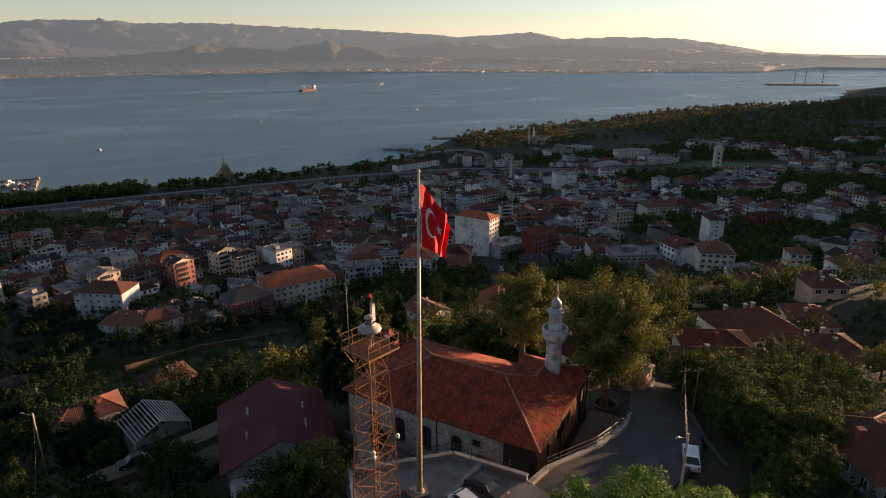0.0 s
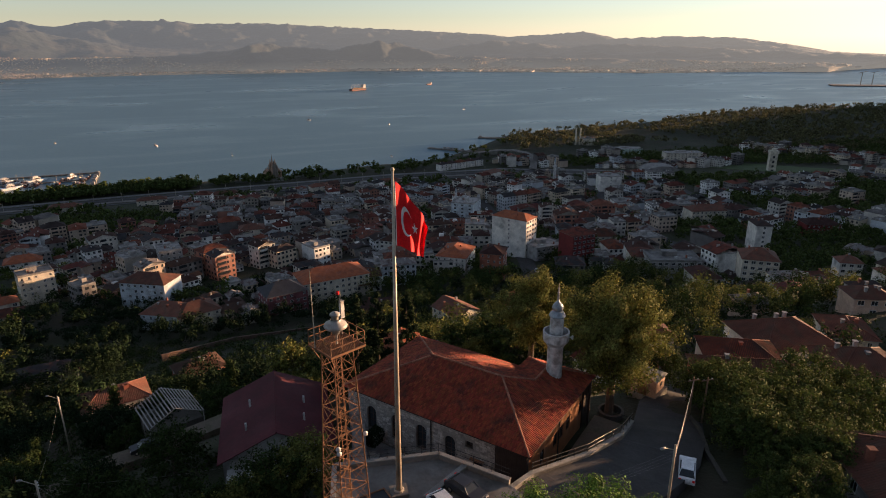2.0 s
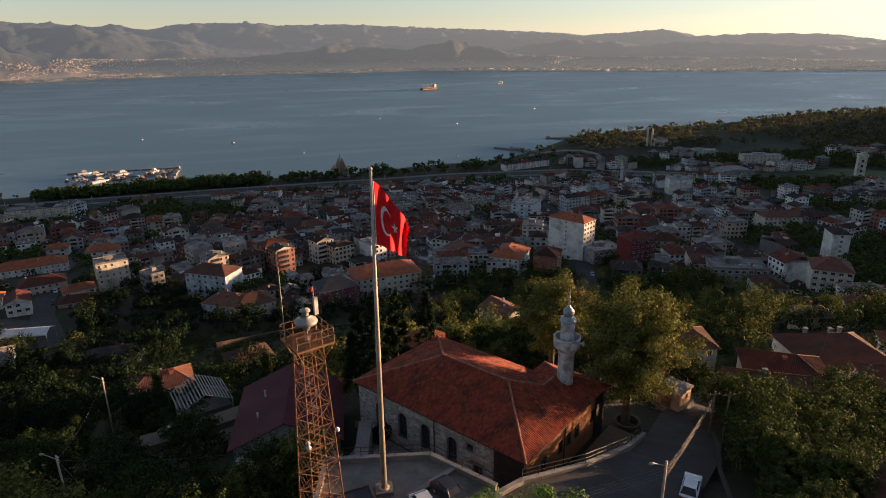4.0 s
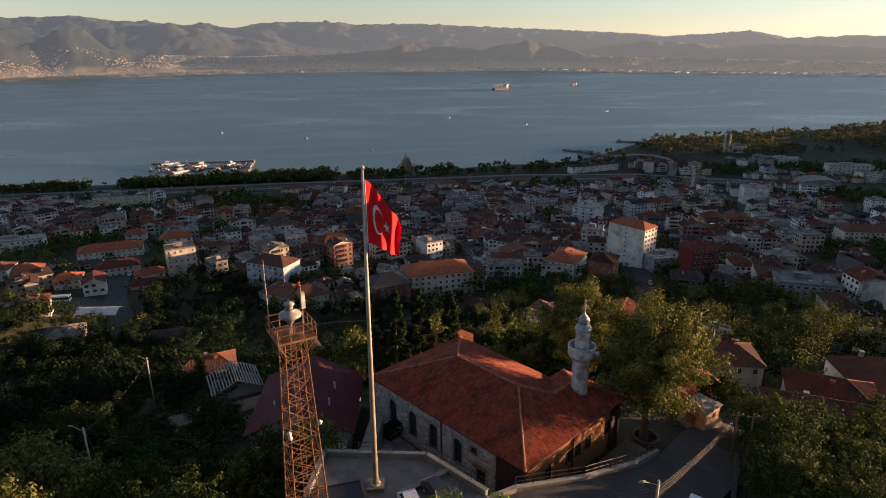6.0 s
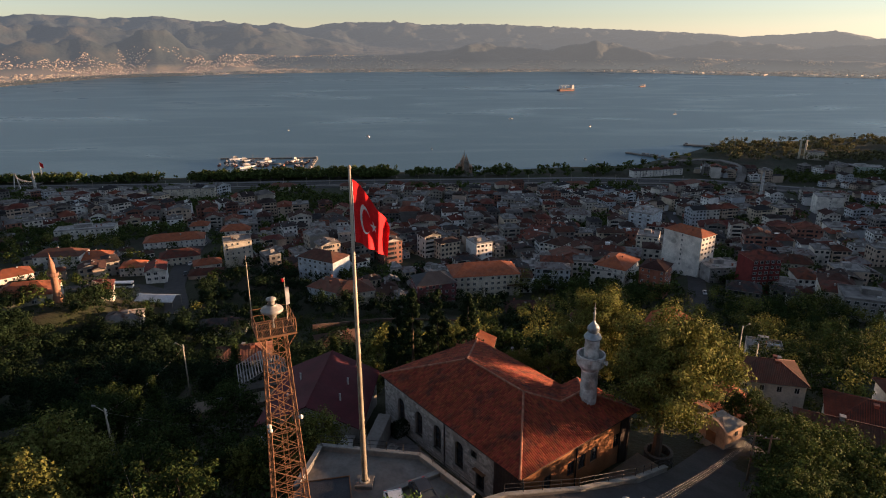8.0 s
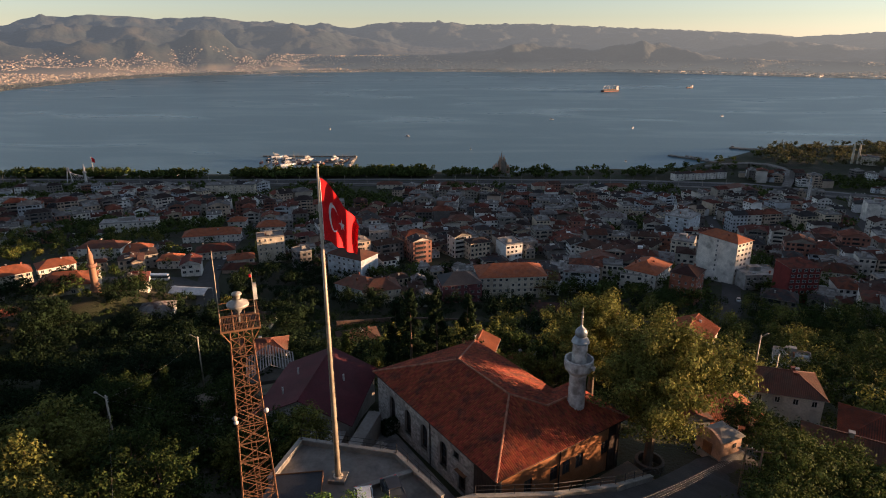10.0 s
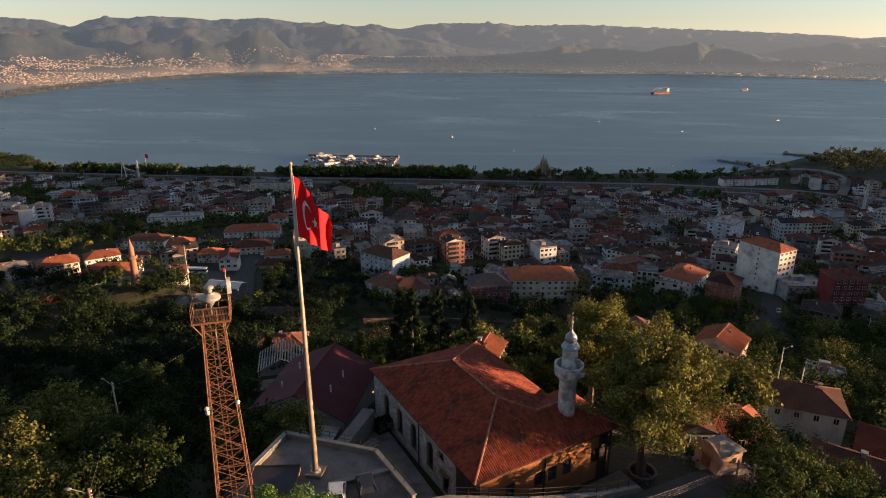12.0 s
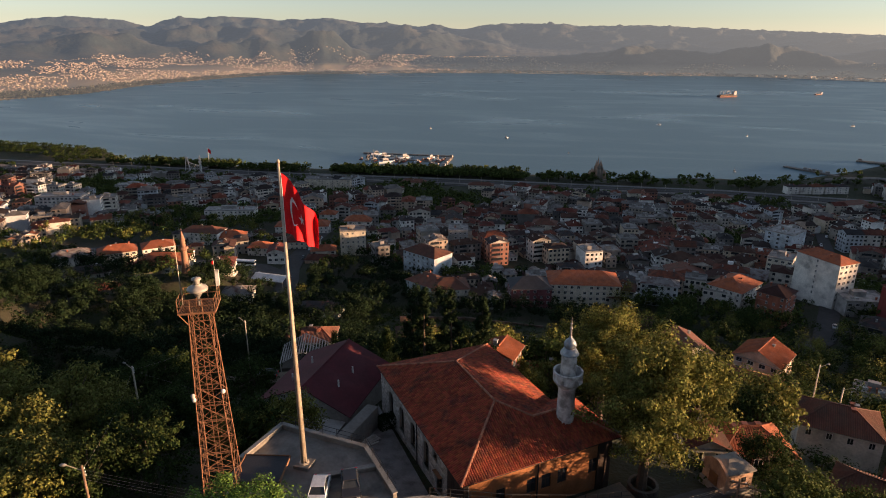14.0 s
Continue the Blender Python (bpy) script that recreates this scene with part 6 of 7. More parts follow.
def near_trees():
    rng = random.Random(31)
    plant("plane", 27.2, 32.3, 0.9, -8.6, "large old plane tree with autumn-tinted leaves behind the minaret")
    plant("plane", 32.8, 18.1, 1.12, -9.2, "large old plane tree in a round stone pit beside the lane")
    plant("near", 47.5, 27.5, 0.95, -12, "dark leafy tree beside the stone kiosk")
    for x, y, s, z in ((0.9, 34.5, 1.25, -10.5), (4.4, 37, 1.22, -11), (9.0, 38, 1.15, -11.0), (-1.8, 36.5, 1.05, -10.8)):
        plant("cone", x, y, s, z, "tall dark conifer behind the mosque")
    plant("pine", 8.6, -20.2, 1.2, -1.3, "bright green pine rising in front of the terrace")
    plant("pine", 5.8, -19.6, 1.16, -1.2, "bright green pine rising in front of the terrace")
    plant("pine", 14.4, -21.2, 1.08, -1.2, "bright green pine rising in front of the terrace")
    plant("pine", 12.6, -21.5, 1.12, -1.4, "bright green pine rising in front of the terrace")
    plant("pale", -8.6, 11.2, 1.1, -7.6, "pale-leaved tree in front of the hall")
    plant("near", -11.5, 10.0, 1.05, -8.2, "dark round tree in front of the hall")
    plant("near", -18.6, 12.5, 1.0, -12.2, "dark round tree in front of the hall")
    plant("pale", -13.8, 8.5, 0.95, -8.4, "pale-leaved tree in front of the hall")
    for x, y, s in ((-37, 6, 1.6), (-43, 2, 1.55), (-33, -2, 1.4), (-28, -6, 1.25), (-24, -10, 1.15), (-38, -8, 1.45), (-20, -7, 1.05), (-17, -2, 1.0), (-30, 4, 1.2), (-48, -5, 1.5),
                    (-53, 8, 1.5), (-23, 2, 1.05), (-14.5, -14, 0.8), (-45, -14, 1.5), (-32, -14, 1.3), (-58, -2, 1.5), (-26, 10, 1.0), (-40, 14, 1.2)):
        plant("pale" if s > 1.1 else "near", x, y, s, None, "sunlit yellow-green tree on the slope")
    for x, y, s in ((-18, 40, 1.0), (-24, 34, 1.05), (-33, 36, 1.1), (-38, 44, 1.0), (-30, 52, 1.1), (-20, 50, 1.0), (-44, 30, 1.1), (-52, 38, 1.1), (-24, 26, 0.95), (-34, 24, 1.0), (-46, 20, 1.0)):
        plant("near", x, y, s, None, "dark leafy tree below the hall")
    n = 0
    while n < 125:
        x, y = rng.uniform(-150, -14), rng.uniform(10, 140)
        if x < -(y + 60) * 1.4 or -20 < x < -1 and 10 < y < 38 or any(math.hypot(x - ox, y - oy) < orad + 2.5 for ox, oy, orad in OWN) or near_street(x, y):
            continue
        n += 1
        plant("near" if y < 40 and x > -60 else rng.choice(("mid_shaded", "mid_shaded", "mid", "poplar")), x, y, rng.uniform(0.75, 1.15), None, "dark green tree on the shaded slope")
    n = 0
    while n < 66:
        x, y = rng.uniform(39, 150), rng.uniform(-8, 150)
        if 50 < x < 71 and 34 < y < 58 or x > (y + 46) * 1.55 or y < 24 and x < 43 + y * 0.25 or any(math.hypot(x - ox, y - oy) < orad + 2 for ox, oy, orad in OWN) or near_street(x, y):
            continue
        n += 1
        plant("olive" if y < 30 and x < 75 else rng.choice(("mid", "mid_pale")), x, y, rng.uniform(0.8, 1.2), None, "leafy tree on the slope below the lane")
    for x, y, s in ((41, 2, 0.95), (45, 8, 1.05), (48, 14, 1.1), (52, 4, 1.1), (44, -3, 0.8), (58, 12, 1.2), (50, 20, 1.0), (63, 6, 1.1), (56, 20, 1.1), (40, -8, 0.7), (36, -9, 0.65), (66, 18, 1.2), (47, 1, 0.9), (38, -4.5, 0.55),
                    (49.5, 17, 1.0), (47.5, 11, 0.95), (43.5, 5, 0.95), (41.5, -0.5, 0.85), (46, -4, 0.9), (51.5, 9.5, 1.05), (57, 3, 1.05), (61, 12, 1.0), (33.5, -9.5, 0.55), (30.5, -10.5, 0.5), (50, -3, 0.9)):
        plant("olive", x, y, s, None, "dense olive-green tree beside the lane")
    for k in range(40):
        x, y = rng.uniform(10, 130), rng.uniform(75, 190)
        if 95 < y < 142 and abs(x - 32 - (y - 95) * 0.4) < 7 or any(math.hypot(x - ox, y - oy) < orad + 2 for ox, oy, orad in OWN) or near_street(x, y):
            continue
        plant("mid_pale" if rng.random() < 0.6 else "mid", x, y, rng.uniform(0.9, 1.5), None, "tall sunlit tree below the hill")
    for x, y, s in ((30, 47, 1.35), (36, 52, 1.5), (24, 57, 1.4), (43, 56, 1.6), (52, 50, 1.4), (33, 62, 1.6), (50, 66, 1.7), (63, 78, 1.5), (26, 68, 1.6), (41, 74, 1.6), (56, 84, 1.5), (15, 64, 1.5), (8, 58, 1.4), (0, 54, 1.3), (76, 76, 1.4), (84, 66, 1.3), (92, 70, 1.3), (5, 70, 1.5), (18, 78, 1.5), (-8, 64, 1.4), (-4, 78, 1.4), (30, 84, 1.5), (45, 92, 1.5)):
        if not any(math.hypot(x - ox, y - oy) < orad + 1.5 for ox, oy, orad in OWN):
            plant("mid_pale" if int(x) % 3 else "mid", x, y, s, None, "tall yellow-green tree below the mosque yard")
    n = 0
    while n < 70:
        x, y = rng.uniform(-120, -16), rng.uniform(4, 135)
        if x < -(y + 60) * 1.4 or -20 < x < -1 and 10 < y < 38 or any(math.hypot(x - ox, y - oy) < orad + 2 for ox, oy, orad in OWN) or near_street(x, y):
            continue
        n += 1
        plant("mid_shaded", x, y, rng.uniform(0.55, 1.0), None, "dark bushy tree on the shaded slope")
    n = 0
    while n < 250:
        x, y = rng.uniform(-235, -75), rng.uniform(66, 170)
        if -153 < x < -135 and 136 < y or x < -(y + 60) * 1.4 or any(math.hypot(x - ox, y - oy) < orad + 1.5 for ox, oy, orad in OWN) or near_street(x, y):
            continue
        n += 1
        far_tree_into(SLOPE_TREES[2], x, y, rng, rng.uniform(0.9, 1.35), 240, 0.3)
    n = 0
    while n < 130:
        x, y = rng.uniform(-300, -90), rng.uniform(160, 310)
        if any(math.hypot(x - ox, y - oy) < orad + 1.5 for ox, oy, orad in OWN) or near_street(x, y):
            continue
        n += 1
        far_tree_into(SLOPE_TREES[n % 2], x, y, rng, rng.uniform(0.9, 1.4), 160, 0.36)
    n = 0
    while n < 120:
        x, y = rng.uniform(-140, 36), rng.uniform(140, 232)
        if x > -62 and y > 192 or any(math.hypot(x - ox, y - oy) < orad + 2 or math.hypot(x - ox + front(ox, oy)[0], y - oy + front(ox, oy)[1]) < orad for ox, oy, orad in OWN) or near_street(x, y):
            continue
        n += 1
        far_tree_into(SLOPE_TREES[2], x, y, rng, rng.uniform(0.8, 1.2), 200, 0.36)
    n = 0
    while n < 235:
        x, y = rng.uniform(28, 165), rng.uniform(70, 212)
        if 95 < y < 142 and abs(x - 32 - (y - 95) * 0.4) < 7 or math.hypot(x + 14, y + 46) < 119 or any(math.hypot(x - ox, y - oy) < orad + 1.5 for ox, oy, orad in OWN) or near_street(x, y, 2.5):
            continue
        n += 1
        plant(rng.choice(("mid_pale", "mid", "mid")), x, y, rng.uniform(0.9, 1.6))
    n = 0
    while n < 150:
        x, y = rng.uniform(-190, -30), rng.uniform(20, 150)
        if x < -(y + 60) * 1.4 or math.hypot(x + 14, y + 46) < 119 or any(math.hypot(x - ox, y - oy) < orad + 2 for ox, oy, orad in OWN) or near_street(x, y):
            continue
        n += 1
        plant("mid", x, y, rng.uniform(0.8, 1.3))
    n = 0
    while n < 50:
        x, y = rng.uniform(110, 330), rng.uniform(55, 210)
        if x > (y + 46) * 1.6 or any(math.hypot(x - ox, y - oy) < orad + 2 for ox, oy, orad in OWN) or near_street(x, y):
            continue
        n += 1
        plant("mid", x, y, rng.uniform(0.8, 1.2), None, "dark green tree between houses below the lane")
    n = 0
    while n < 420:
        x, y = rng.uniform(-120, 165), rng.uniform(150, 262)
        if -62 < x < 8 and y < float(np.interp(x, [-49, -27, 2], [155, 169, 172])) + 2 or any(math.hypot(x - ox, y - oy) < orad + 1.2 for ox, oy, orad in OWN) or any(math.hypot(x - ox, y - oy) < orad + 0.6 for ox, oy, orad in BUILT):
            n += 0.02
            continue
        if not (-62 < x < 8 and y < 176) and near_street(x, y, 1.0):
            n += 0.02
            continue
        n += 1
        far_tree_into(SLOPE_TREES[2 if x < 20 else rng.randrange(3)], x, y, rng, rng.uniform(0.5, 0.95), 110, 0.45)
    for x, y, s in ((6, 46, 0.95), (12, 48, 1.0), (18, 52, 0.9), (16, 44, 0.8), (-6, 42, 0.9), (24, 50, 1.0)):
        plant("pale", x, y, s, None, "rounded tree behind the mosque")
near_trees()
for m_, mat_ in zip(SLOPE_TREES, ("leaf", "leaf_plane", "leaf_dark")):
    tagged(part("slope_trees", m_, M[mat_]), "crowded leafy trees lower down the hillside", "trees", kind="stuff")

# ---- things on the hilltop ----
def kiosk():
    k = thing("kiosk", pose(43.0, 24.0, -10.2, 0, 0, 33) @ Matrix.Scale(0.84, 4), "small peach stone fountain house with pale hipped roof", "fountain house")
    part("wall", Mesh().box(-2.2, -1.9, -1.5, 2.2, 1.9, 3.0), M["peach_stone"], k)
    r = Mesh()
    z, h = 3.0, 0.9
    c = [(-2.5, -2.2, z), (2.5, -2.2, z), (2.5, 2.2, z), (-2.5, 2.2, z)]
    a, b = (-0.5, 0, z + h), (0.5, 0, z + h)
    r.quad([c[0], c[1], b, a]); r.quad([c[1], c[2], b]); r.quad([c[2], c[3], a, b]); r.quad([c[3], c[0], a])
    r.box(-2.5, -2.2, z - 0.18, 2.5, 2.2, z - 0.004)
    part("roof", r, M["pale_stone"], k)
    g = Mesh()
    n = 10
    prof = [(-2.3, 0)] + [(-2.3 + 4.6 * i / n, 3.1 + 1.2 * math.sin(math.pi * i / n)) for i in range(n + 1)] + [(2.3, 0)]
    for y, s in ((-2.0, 1), (-1.6, -1)):
        p = [(y, x, q) for x, q in prof]
        g.quad(p if s < 0 else p[::-1])
    for (x0, z0), (x1, z1) in zip(prof[:-1], prof[1:]):
        g.quad([(-2.0, x0, z0), (-2.0, x1, z1), (-1.6, x1, z1), (-1.6, x0, z0)])
    part("gable", g, M["peach_stone"], k, m=pose(-0.7, 0, 0))
    part("window", Mesh().box(0.4, -2.0, 1.3, 1.0, -1.86, 2.0), M["black"], k)
    part("niche", Mesh().box(-2.85, -0.8, 0.3, -2.68, 0.8, 2.2), M["rust"], k)
    part("plinth", Mesh().box(-3.0, -2.4, -1.5, 2.6, 2.4, 0.25), M["pale_stone"], k)
kiosk()

def tree_pit():
    t = thing("tree_pit", pose(33.0, 17.9, -8.6), "round rubble wall ring round a tree", "planter")
    part("ring", Mesh().lathe([(1.75, -1), (1.75, 0.4), (1.4, 0.45), (1.4, -0.2)], 18), M["dark_rubble"], t)
tree_pit()

def car(x, y, z, turn, paint, label):
    c = thing("car", pose(x, y, z, 0, 0, turn), label, "car", "parked cars")
    prof = [(-2.05, 0.32), (-2.1, 0.62), (-1.95, 0.86), (-1.2, 0.95), (-0.7, 1.0), (1.3, 1.02), (1.95, 0.9), (2.05, 0.6), (2.0, 0.3)]
    b = Mesh()
    n = len(prof)
    for s in (-1, 1):
        p = [(q, s * (0.84 if h < 0.9 else 0.8), h) for q, h in prof]
        b.quad(p if s < 0 else p[::-1])
    for i in range(n):
        (x0, z0), (x1, z1) = prof[i], prof[(i + 1) % n]
        w0, w1 = (0.84 if z0 < 0.9 else 0.8), (0.84 if z1 < 0.9 else 0.8)
        b.quad([(x0, -w0, z0), (x0, w0, z0), (x1, w1, z1), (x1, -w1, z1)])
    body = part("body", b, M[paint], c)
    cab = [(-0.95, 0.97), (-0.35, 1.42), (1.05, 1.44), (1.75, 0.98)]
    g = Mesh()
    for s in (-1, 1):
        p = [(q, s * (0.76 if h < 1.2 else 0.6), h) for q, h in cab]
        g.quad(p if s < 0 else p[::-1])
    for (x0, z0), (x1, z1) in ((cab[0], cab[1]), (cab[2], cab[3])):
        w0, w1 = (0.76 if z0 < 1.2 else 0.6), (0.76 if z1 < 1.2 else 0.6)
        g.quad([(x0, -w0, z0), (x0, w0, z0), (x1, w1, z1), (x1, -w1, z1)])
    part("glazing", g, M["glass"], body)
    part("roof", Mesh().box(-0.42, -0.62, 1.42, 1.12, 0.62, 1.47), M[paint], body)
    for px in (-0.38, 1.1):
        for s in (-1, 1):
            part("pillar", Mesh().tube((px, s * 0.61, 1.42), (px * 1.55 - (0.35 if px < 0 else 0.0), s * 0.77, 0.98), 0.04, n=5), M[paint], body)
    for px in (-1.3, 1.25):
        for s in (-1, 1):
            wh = part("wheel", Mesh().tube((px, s * 0.88, 0.31), (px, s * 0.68, 0.31), 0.31, n=16), M["black"], c)
            part("rim", Mesh().tube((px, s * 0.89, 0.31), (px, s * 0.86, 0.31), 0.18, n=12), M["steel"], wh)
    for s in (-1, 1):
        part("headlight", Mesh().box(-2.12, s * 0.62 - 0.16, 0.62, -2.0, s * 0.62 + 0.16, 0.78), M["white_paint"], c)
        part("tail_light", Mesh().box(1.96, s * 0.66 - 0.12, 0.66, 2.08, s * 0.66 + 0.12, 0.86), M["flag_red"], c)
    return c
car(30.2, -1.6, -3.25, 232, "car_white", "white hatchback parked at the side of the lane")
car(5.9, -1.9, 0.02, 118, "car_dark", "dark hatchback parked on the terrace")
car(3.5, -3.6, 0.02, 108, "car_white", "white hatchback parked on the terrace")

car(-30.0, 38.4, -16.55, 18, "car_dark", "dark car parked on the path across the slope")

def hut():
    h = thing("hut", pose(-3.1, -2.6, 0, 0, 0, 15), "low hut with dark flat roof and rusty edge", "hut")
    part("wall", Mesh().box(-2.0, -1.7, -0.5, 2.0, 1.7, 0.75), M["rock"], h)
    part("roof", Mesh().box(-2.2, -1.9, 0.75, 2.2, 1.9, 0.9), M["slate"], h)
    for a, b in (((-2.2, 1.9), (2.2, 2.0)), ((2.2, -1.9), (2.3, 2.0)), ((-2.3, -1.9), (-2.2, 2.0))):
        part("edging", Mesh().box(a[0], a[1], 0.72, b[0], b[1], 1.0), M["rust"], h)
hut()

def plank_pile():
    p = thing("plank_pile", pose(-0.6, 15.2, -8.3, 0, 0, 58), "pile of pale weathered planks in the yard", "planks")
    rng = random.Random(2)
    for i in range(14):
        part("plank", Mesh().box(-1.9, -0.12, 0, 1.9, 0.12, 0.06), M["pale_wood"], p, m=pose(rng.uniform(-0.4, 0.4), rng.uniform(-0.6, 0.6), 0.07 * (i // 3), 0, rng.uniform(-3, 3), rng.uniform(-8, 8)))
plank_pile()

def hedge():
    h = thing("hedge", pose(1.6, 20.4, -8.3, 0, 0, 40), "clipped dark hedge by the mosque wall", "hedge")
    rng = random.Random(9)
    m = Mesh()
    for i in range(2600):
        p = Vector((rng.uniform(-2.2, 2.2), rng.uniform(-0.7, 0.7), rng.uniform(0, 1.7)))
        k = rng.randrange(3)
        p[k] = (2.2, 0.7, 1.7)[k] * (rng.choice((-1, 1)) if k < 2 else 1) + rng.uniform(-0.1, 0.1)
        d = Vector((rng.gauss(0, 1), rng.gauss(0, 1), rng.gauss(0, 1))).normalized()
        a = d.orthogonal().normalized() * 0.14
        b = d.cross(a) * 0.6
        m.quad([p - a, p - b, p + a, p + b])
    part("foliage", m, M["leaf_dark"], h)
hedge()

def utility_pole(x, y, z, top, label, lamp=None, wood=True):
    p = thing("utility_pole", pose(x, y, z), label, "pole", "utility poles")
    H = top - z
    part("pole", Mesh().tube((0, 0, -1), (0, 0, H), 0.15, 0.1, 10), M["pole_wood" if wood else "steel"], p, smooth=True)
    if lamp is not None:
        d = Vector((math.cos(radians(lamp)), math.sin(radians(lamp)), 0))
        part("arm", Mesh().tube((0, 0, H - 0.5), d * 1.3 + Vector((0, 0, H + 0.1)), 0.035, n=6), M["steel"], p)
        part("lamp_head", Mesh().lathe([(0.02, -0.32), (0.11, -0.18), (0.14, 0.15), (0.02, 0.35)], 12), M["pale_metal"], p, "grey lamp head", True, m=Matrix.Translation(d * 1.5 + Vector((0, 0, H + 0.12))) @ d.to_track_quat("Z", "Y").to_matrix().to_4x4())
    else:
        part("cross_arm", Mesh().box(-0.9, -0.05, H - 0.5, 0.9, 0.05, H - 0.38), M["pole_wood"], p)
    for i in range(3):
        part("insulator", Mesh().lathe([(0.03, 0), (0.07, 0.05), (0.05, 0.16), (0.01, 0.18)], 8), M["white_paint"], p, m=pose(-0.6 + 0.6 * i if lamp is None else 0.12, 0 if lamp is None else 0.1, H - 0.38 - (0 if lamp is None else 0.35 * i)))
utility_pole(23.8, -7.2, -2.2, 5.6, "concrete pole with street lamp beside the lane", 190, False)
utility_pole(41.7, 13.0, -9.4, -1.8, "wooden pole at the bend of the lane", None)
utility_pole(43.0, 12.0, -9.4, -1.4, "wooden pole at the bend of the lane", None)
utility_pole(-14.5, -11.8, -4.5, 5.4, "weathered wooden pole with street lamp in the trees", 200)
utility_pole(-34.7, 14.6, -11.5, -2.4, "grey pole with street lamp on the slope", 170, False)
utility_pole(-46, 56, -26, -15.5, "grey pole with street lamp on the slope", 170, False)
utility_pole(64, 69.3, -29, -15.1, "slim steel lamp post among trees", 20, False)
utility_pole(70.5, 75.2, -32, -22, "slim steel lamp post beside a house", 0, False)

def wire(p, q, sag, label="thin overhead wire between poles"):
    c = Mesh()
    p, q = Vector(p), Vector(q)
    n = 12
    pts = [p.lerp(q, i / n) - Vector((0, 0, sag * 4 * (i / n) * (1 - i / n))) for i in range(n + 1)]
    s = (q - p).cross(Vector((0, 0, 1))).normalized() * 0.008
    for a in pts:
        c.v += [tuple(a + s), tuple(a + Vector((0, 0, 0.008))), tuple(a - s), tuple(a - Vector((0, 0, 0.008)))]
    for i in range(n):
        for k in range(4):
            c.f.append((i * 4 + k, i * 4 + (k + 1) % 4, i * 4 + 4 + (k + 1) % 4, i * 4 + 4 + k))
            c.mi.append(0)
    tagged(part("overhead_wire", c, M["wire"]), label, "wire", "overhead wires")
for dz in (0, 0.35, 0.7, 1.0):
    wire((41.7, 13.0, -2.2 - dz * 0.6), (23.9, -7.2, 5.0 - dz), 0.5)
    wire((23.8, -7.2, 5.0 - dz), (-14.5, -11.8, 5.0 - dz), 0.9)
wire((-14.5, -11.8, 5.0), (-34.7, 14.6, -3.0), 0.8)
wire((-34.7, 14.6, -3.0), (-46, 56, -16), 1.0)
wire((-34.7, 14.6, -3.0), (-11, 18, -6.8), 0.8)

def slatted_shed():
    s = thing("slatted_shed", pose(-28.2, 49, -18.8, 0, 0, 24) @ Matrix.Diagonal((1.25, 1.1, 0.8, 1)), "derelict greenhouse frame of white slats", "greenhouse")
    for sx in (-1, 1):
        for i in range(9):
            t = i / 8
            x, z = sx * (0.15 + 3.2 * t), 5.2 - 2.6 * t
            part("slat", Mesh().box(x - 0.075, -3.6, z, x + 0.075, 3.6, z + 0.05), M["w_concrete"], s)
    part("wall", Mesh().box(-3.2, -3.4, -6, 3.2, 3.4, 1.2), M["dark_rubble"], s)
    for y in (-3.5, 0, 3.5):
        for sx in (-1, 1):
            part("post", Mesh().box(sx * 3.3 - 0.06, y - 0.06, -1, sx * 3.3 + 0.06, y + 0.06, 2.7), M["w_concrete"], s)
            part("rafter", Mesh().tube((0, y, 5.15), (sx * 3.35, y, 2.55), 0.06, n=5), M["w_concrete"], s)
slatted_shed()

# low houses on the shaded slope
building(-44, 79, 18, 12, 8, 1, "hip", "concrete", "tile_brown", "low house with dull red roof on the slope", -32.0, True)
building(-93, 97, 25, 12, 8, 1, "gable", "white", "tile", "white gabled cottage with red roof", None, True)
building(-35, 132, 24, 13, 10, 1, "hip", "brick", "tile", "low house with red hip roof above the garden wall", -55.0)
building(-50, 23, 24, 8, 6, 1, "gable", "white", "tile_brown", "small white shed with brown roof among trees", -18.0)
building(18, 60, 12, 10, 8, 1, "hip", "cream", "tile_orange", "low house with orange roof behind the mosque", -22.0, True)
building(10.2, 47.5, -8, 5.5, 5, 1, "gable", "brick", "tile_orange", "small brick outbuilding with orange tiled roof behind the mosque", -11.9, True)

# ---- mosque of the lower town ----
def town_mosque():
    m = thing("town_mosque", pose(-158, 158, -53, 0, 0, 20), "town mosque with orange tiled roof", "mosque")
    part("wall", Mesh().box(-10, -7, -4, 10, 7, 4.5), M["w_cream"], m)
    r = Mesh()
    roof_mesh(r, 20, 14, 4.5, "hip", 0.45)
    part("roof", r, [M["tile_orange"], M["flat_roof"], M["w_cream"]], m)
    for k in range(5):
        part("window", WINDOWS[1], None, m, m=pose(-8 + 4 * k, -7, 1.2))
    t = thing("minaret", pose(-144, 155, -53), "slender stone minaret glowing in the low sun", "minaret")
    part("shaft", Mesh().lathe([(1.8, -2), (1.8, 3), (1.35, 5), (1.2, 11)], 18), M["brick_stone"], t, smooth=True)
    part("balcony", Mesh().lathe([(1.2, 11), (1.9, 11.8), (1.9, 12.8), (1.75, 12.8), (1.7, 11.9), (0, 11.9)], 18), M["brick_stone"], t)
    part("upper_shaft", Mesh().lathe([(1.05, 11.9), (1.0, 15.5)], 18), M["brick_stone"], t, smooth=True)
    part("spire", Mesh().lathe([(1.15, 15.5), (0.6, 17.5), (0.08, 19.5), (0.03, 20.3)], 18), M["brick_stone"], t, smooth=True)
town_mosque()

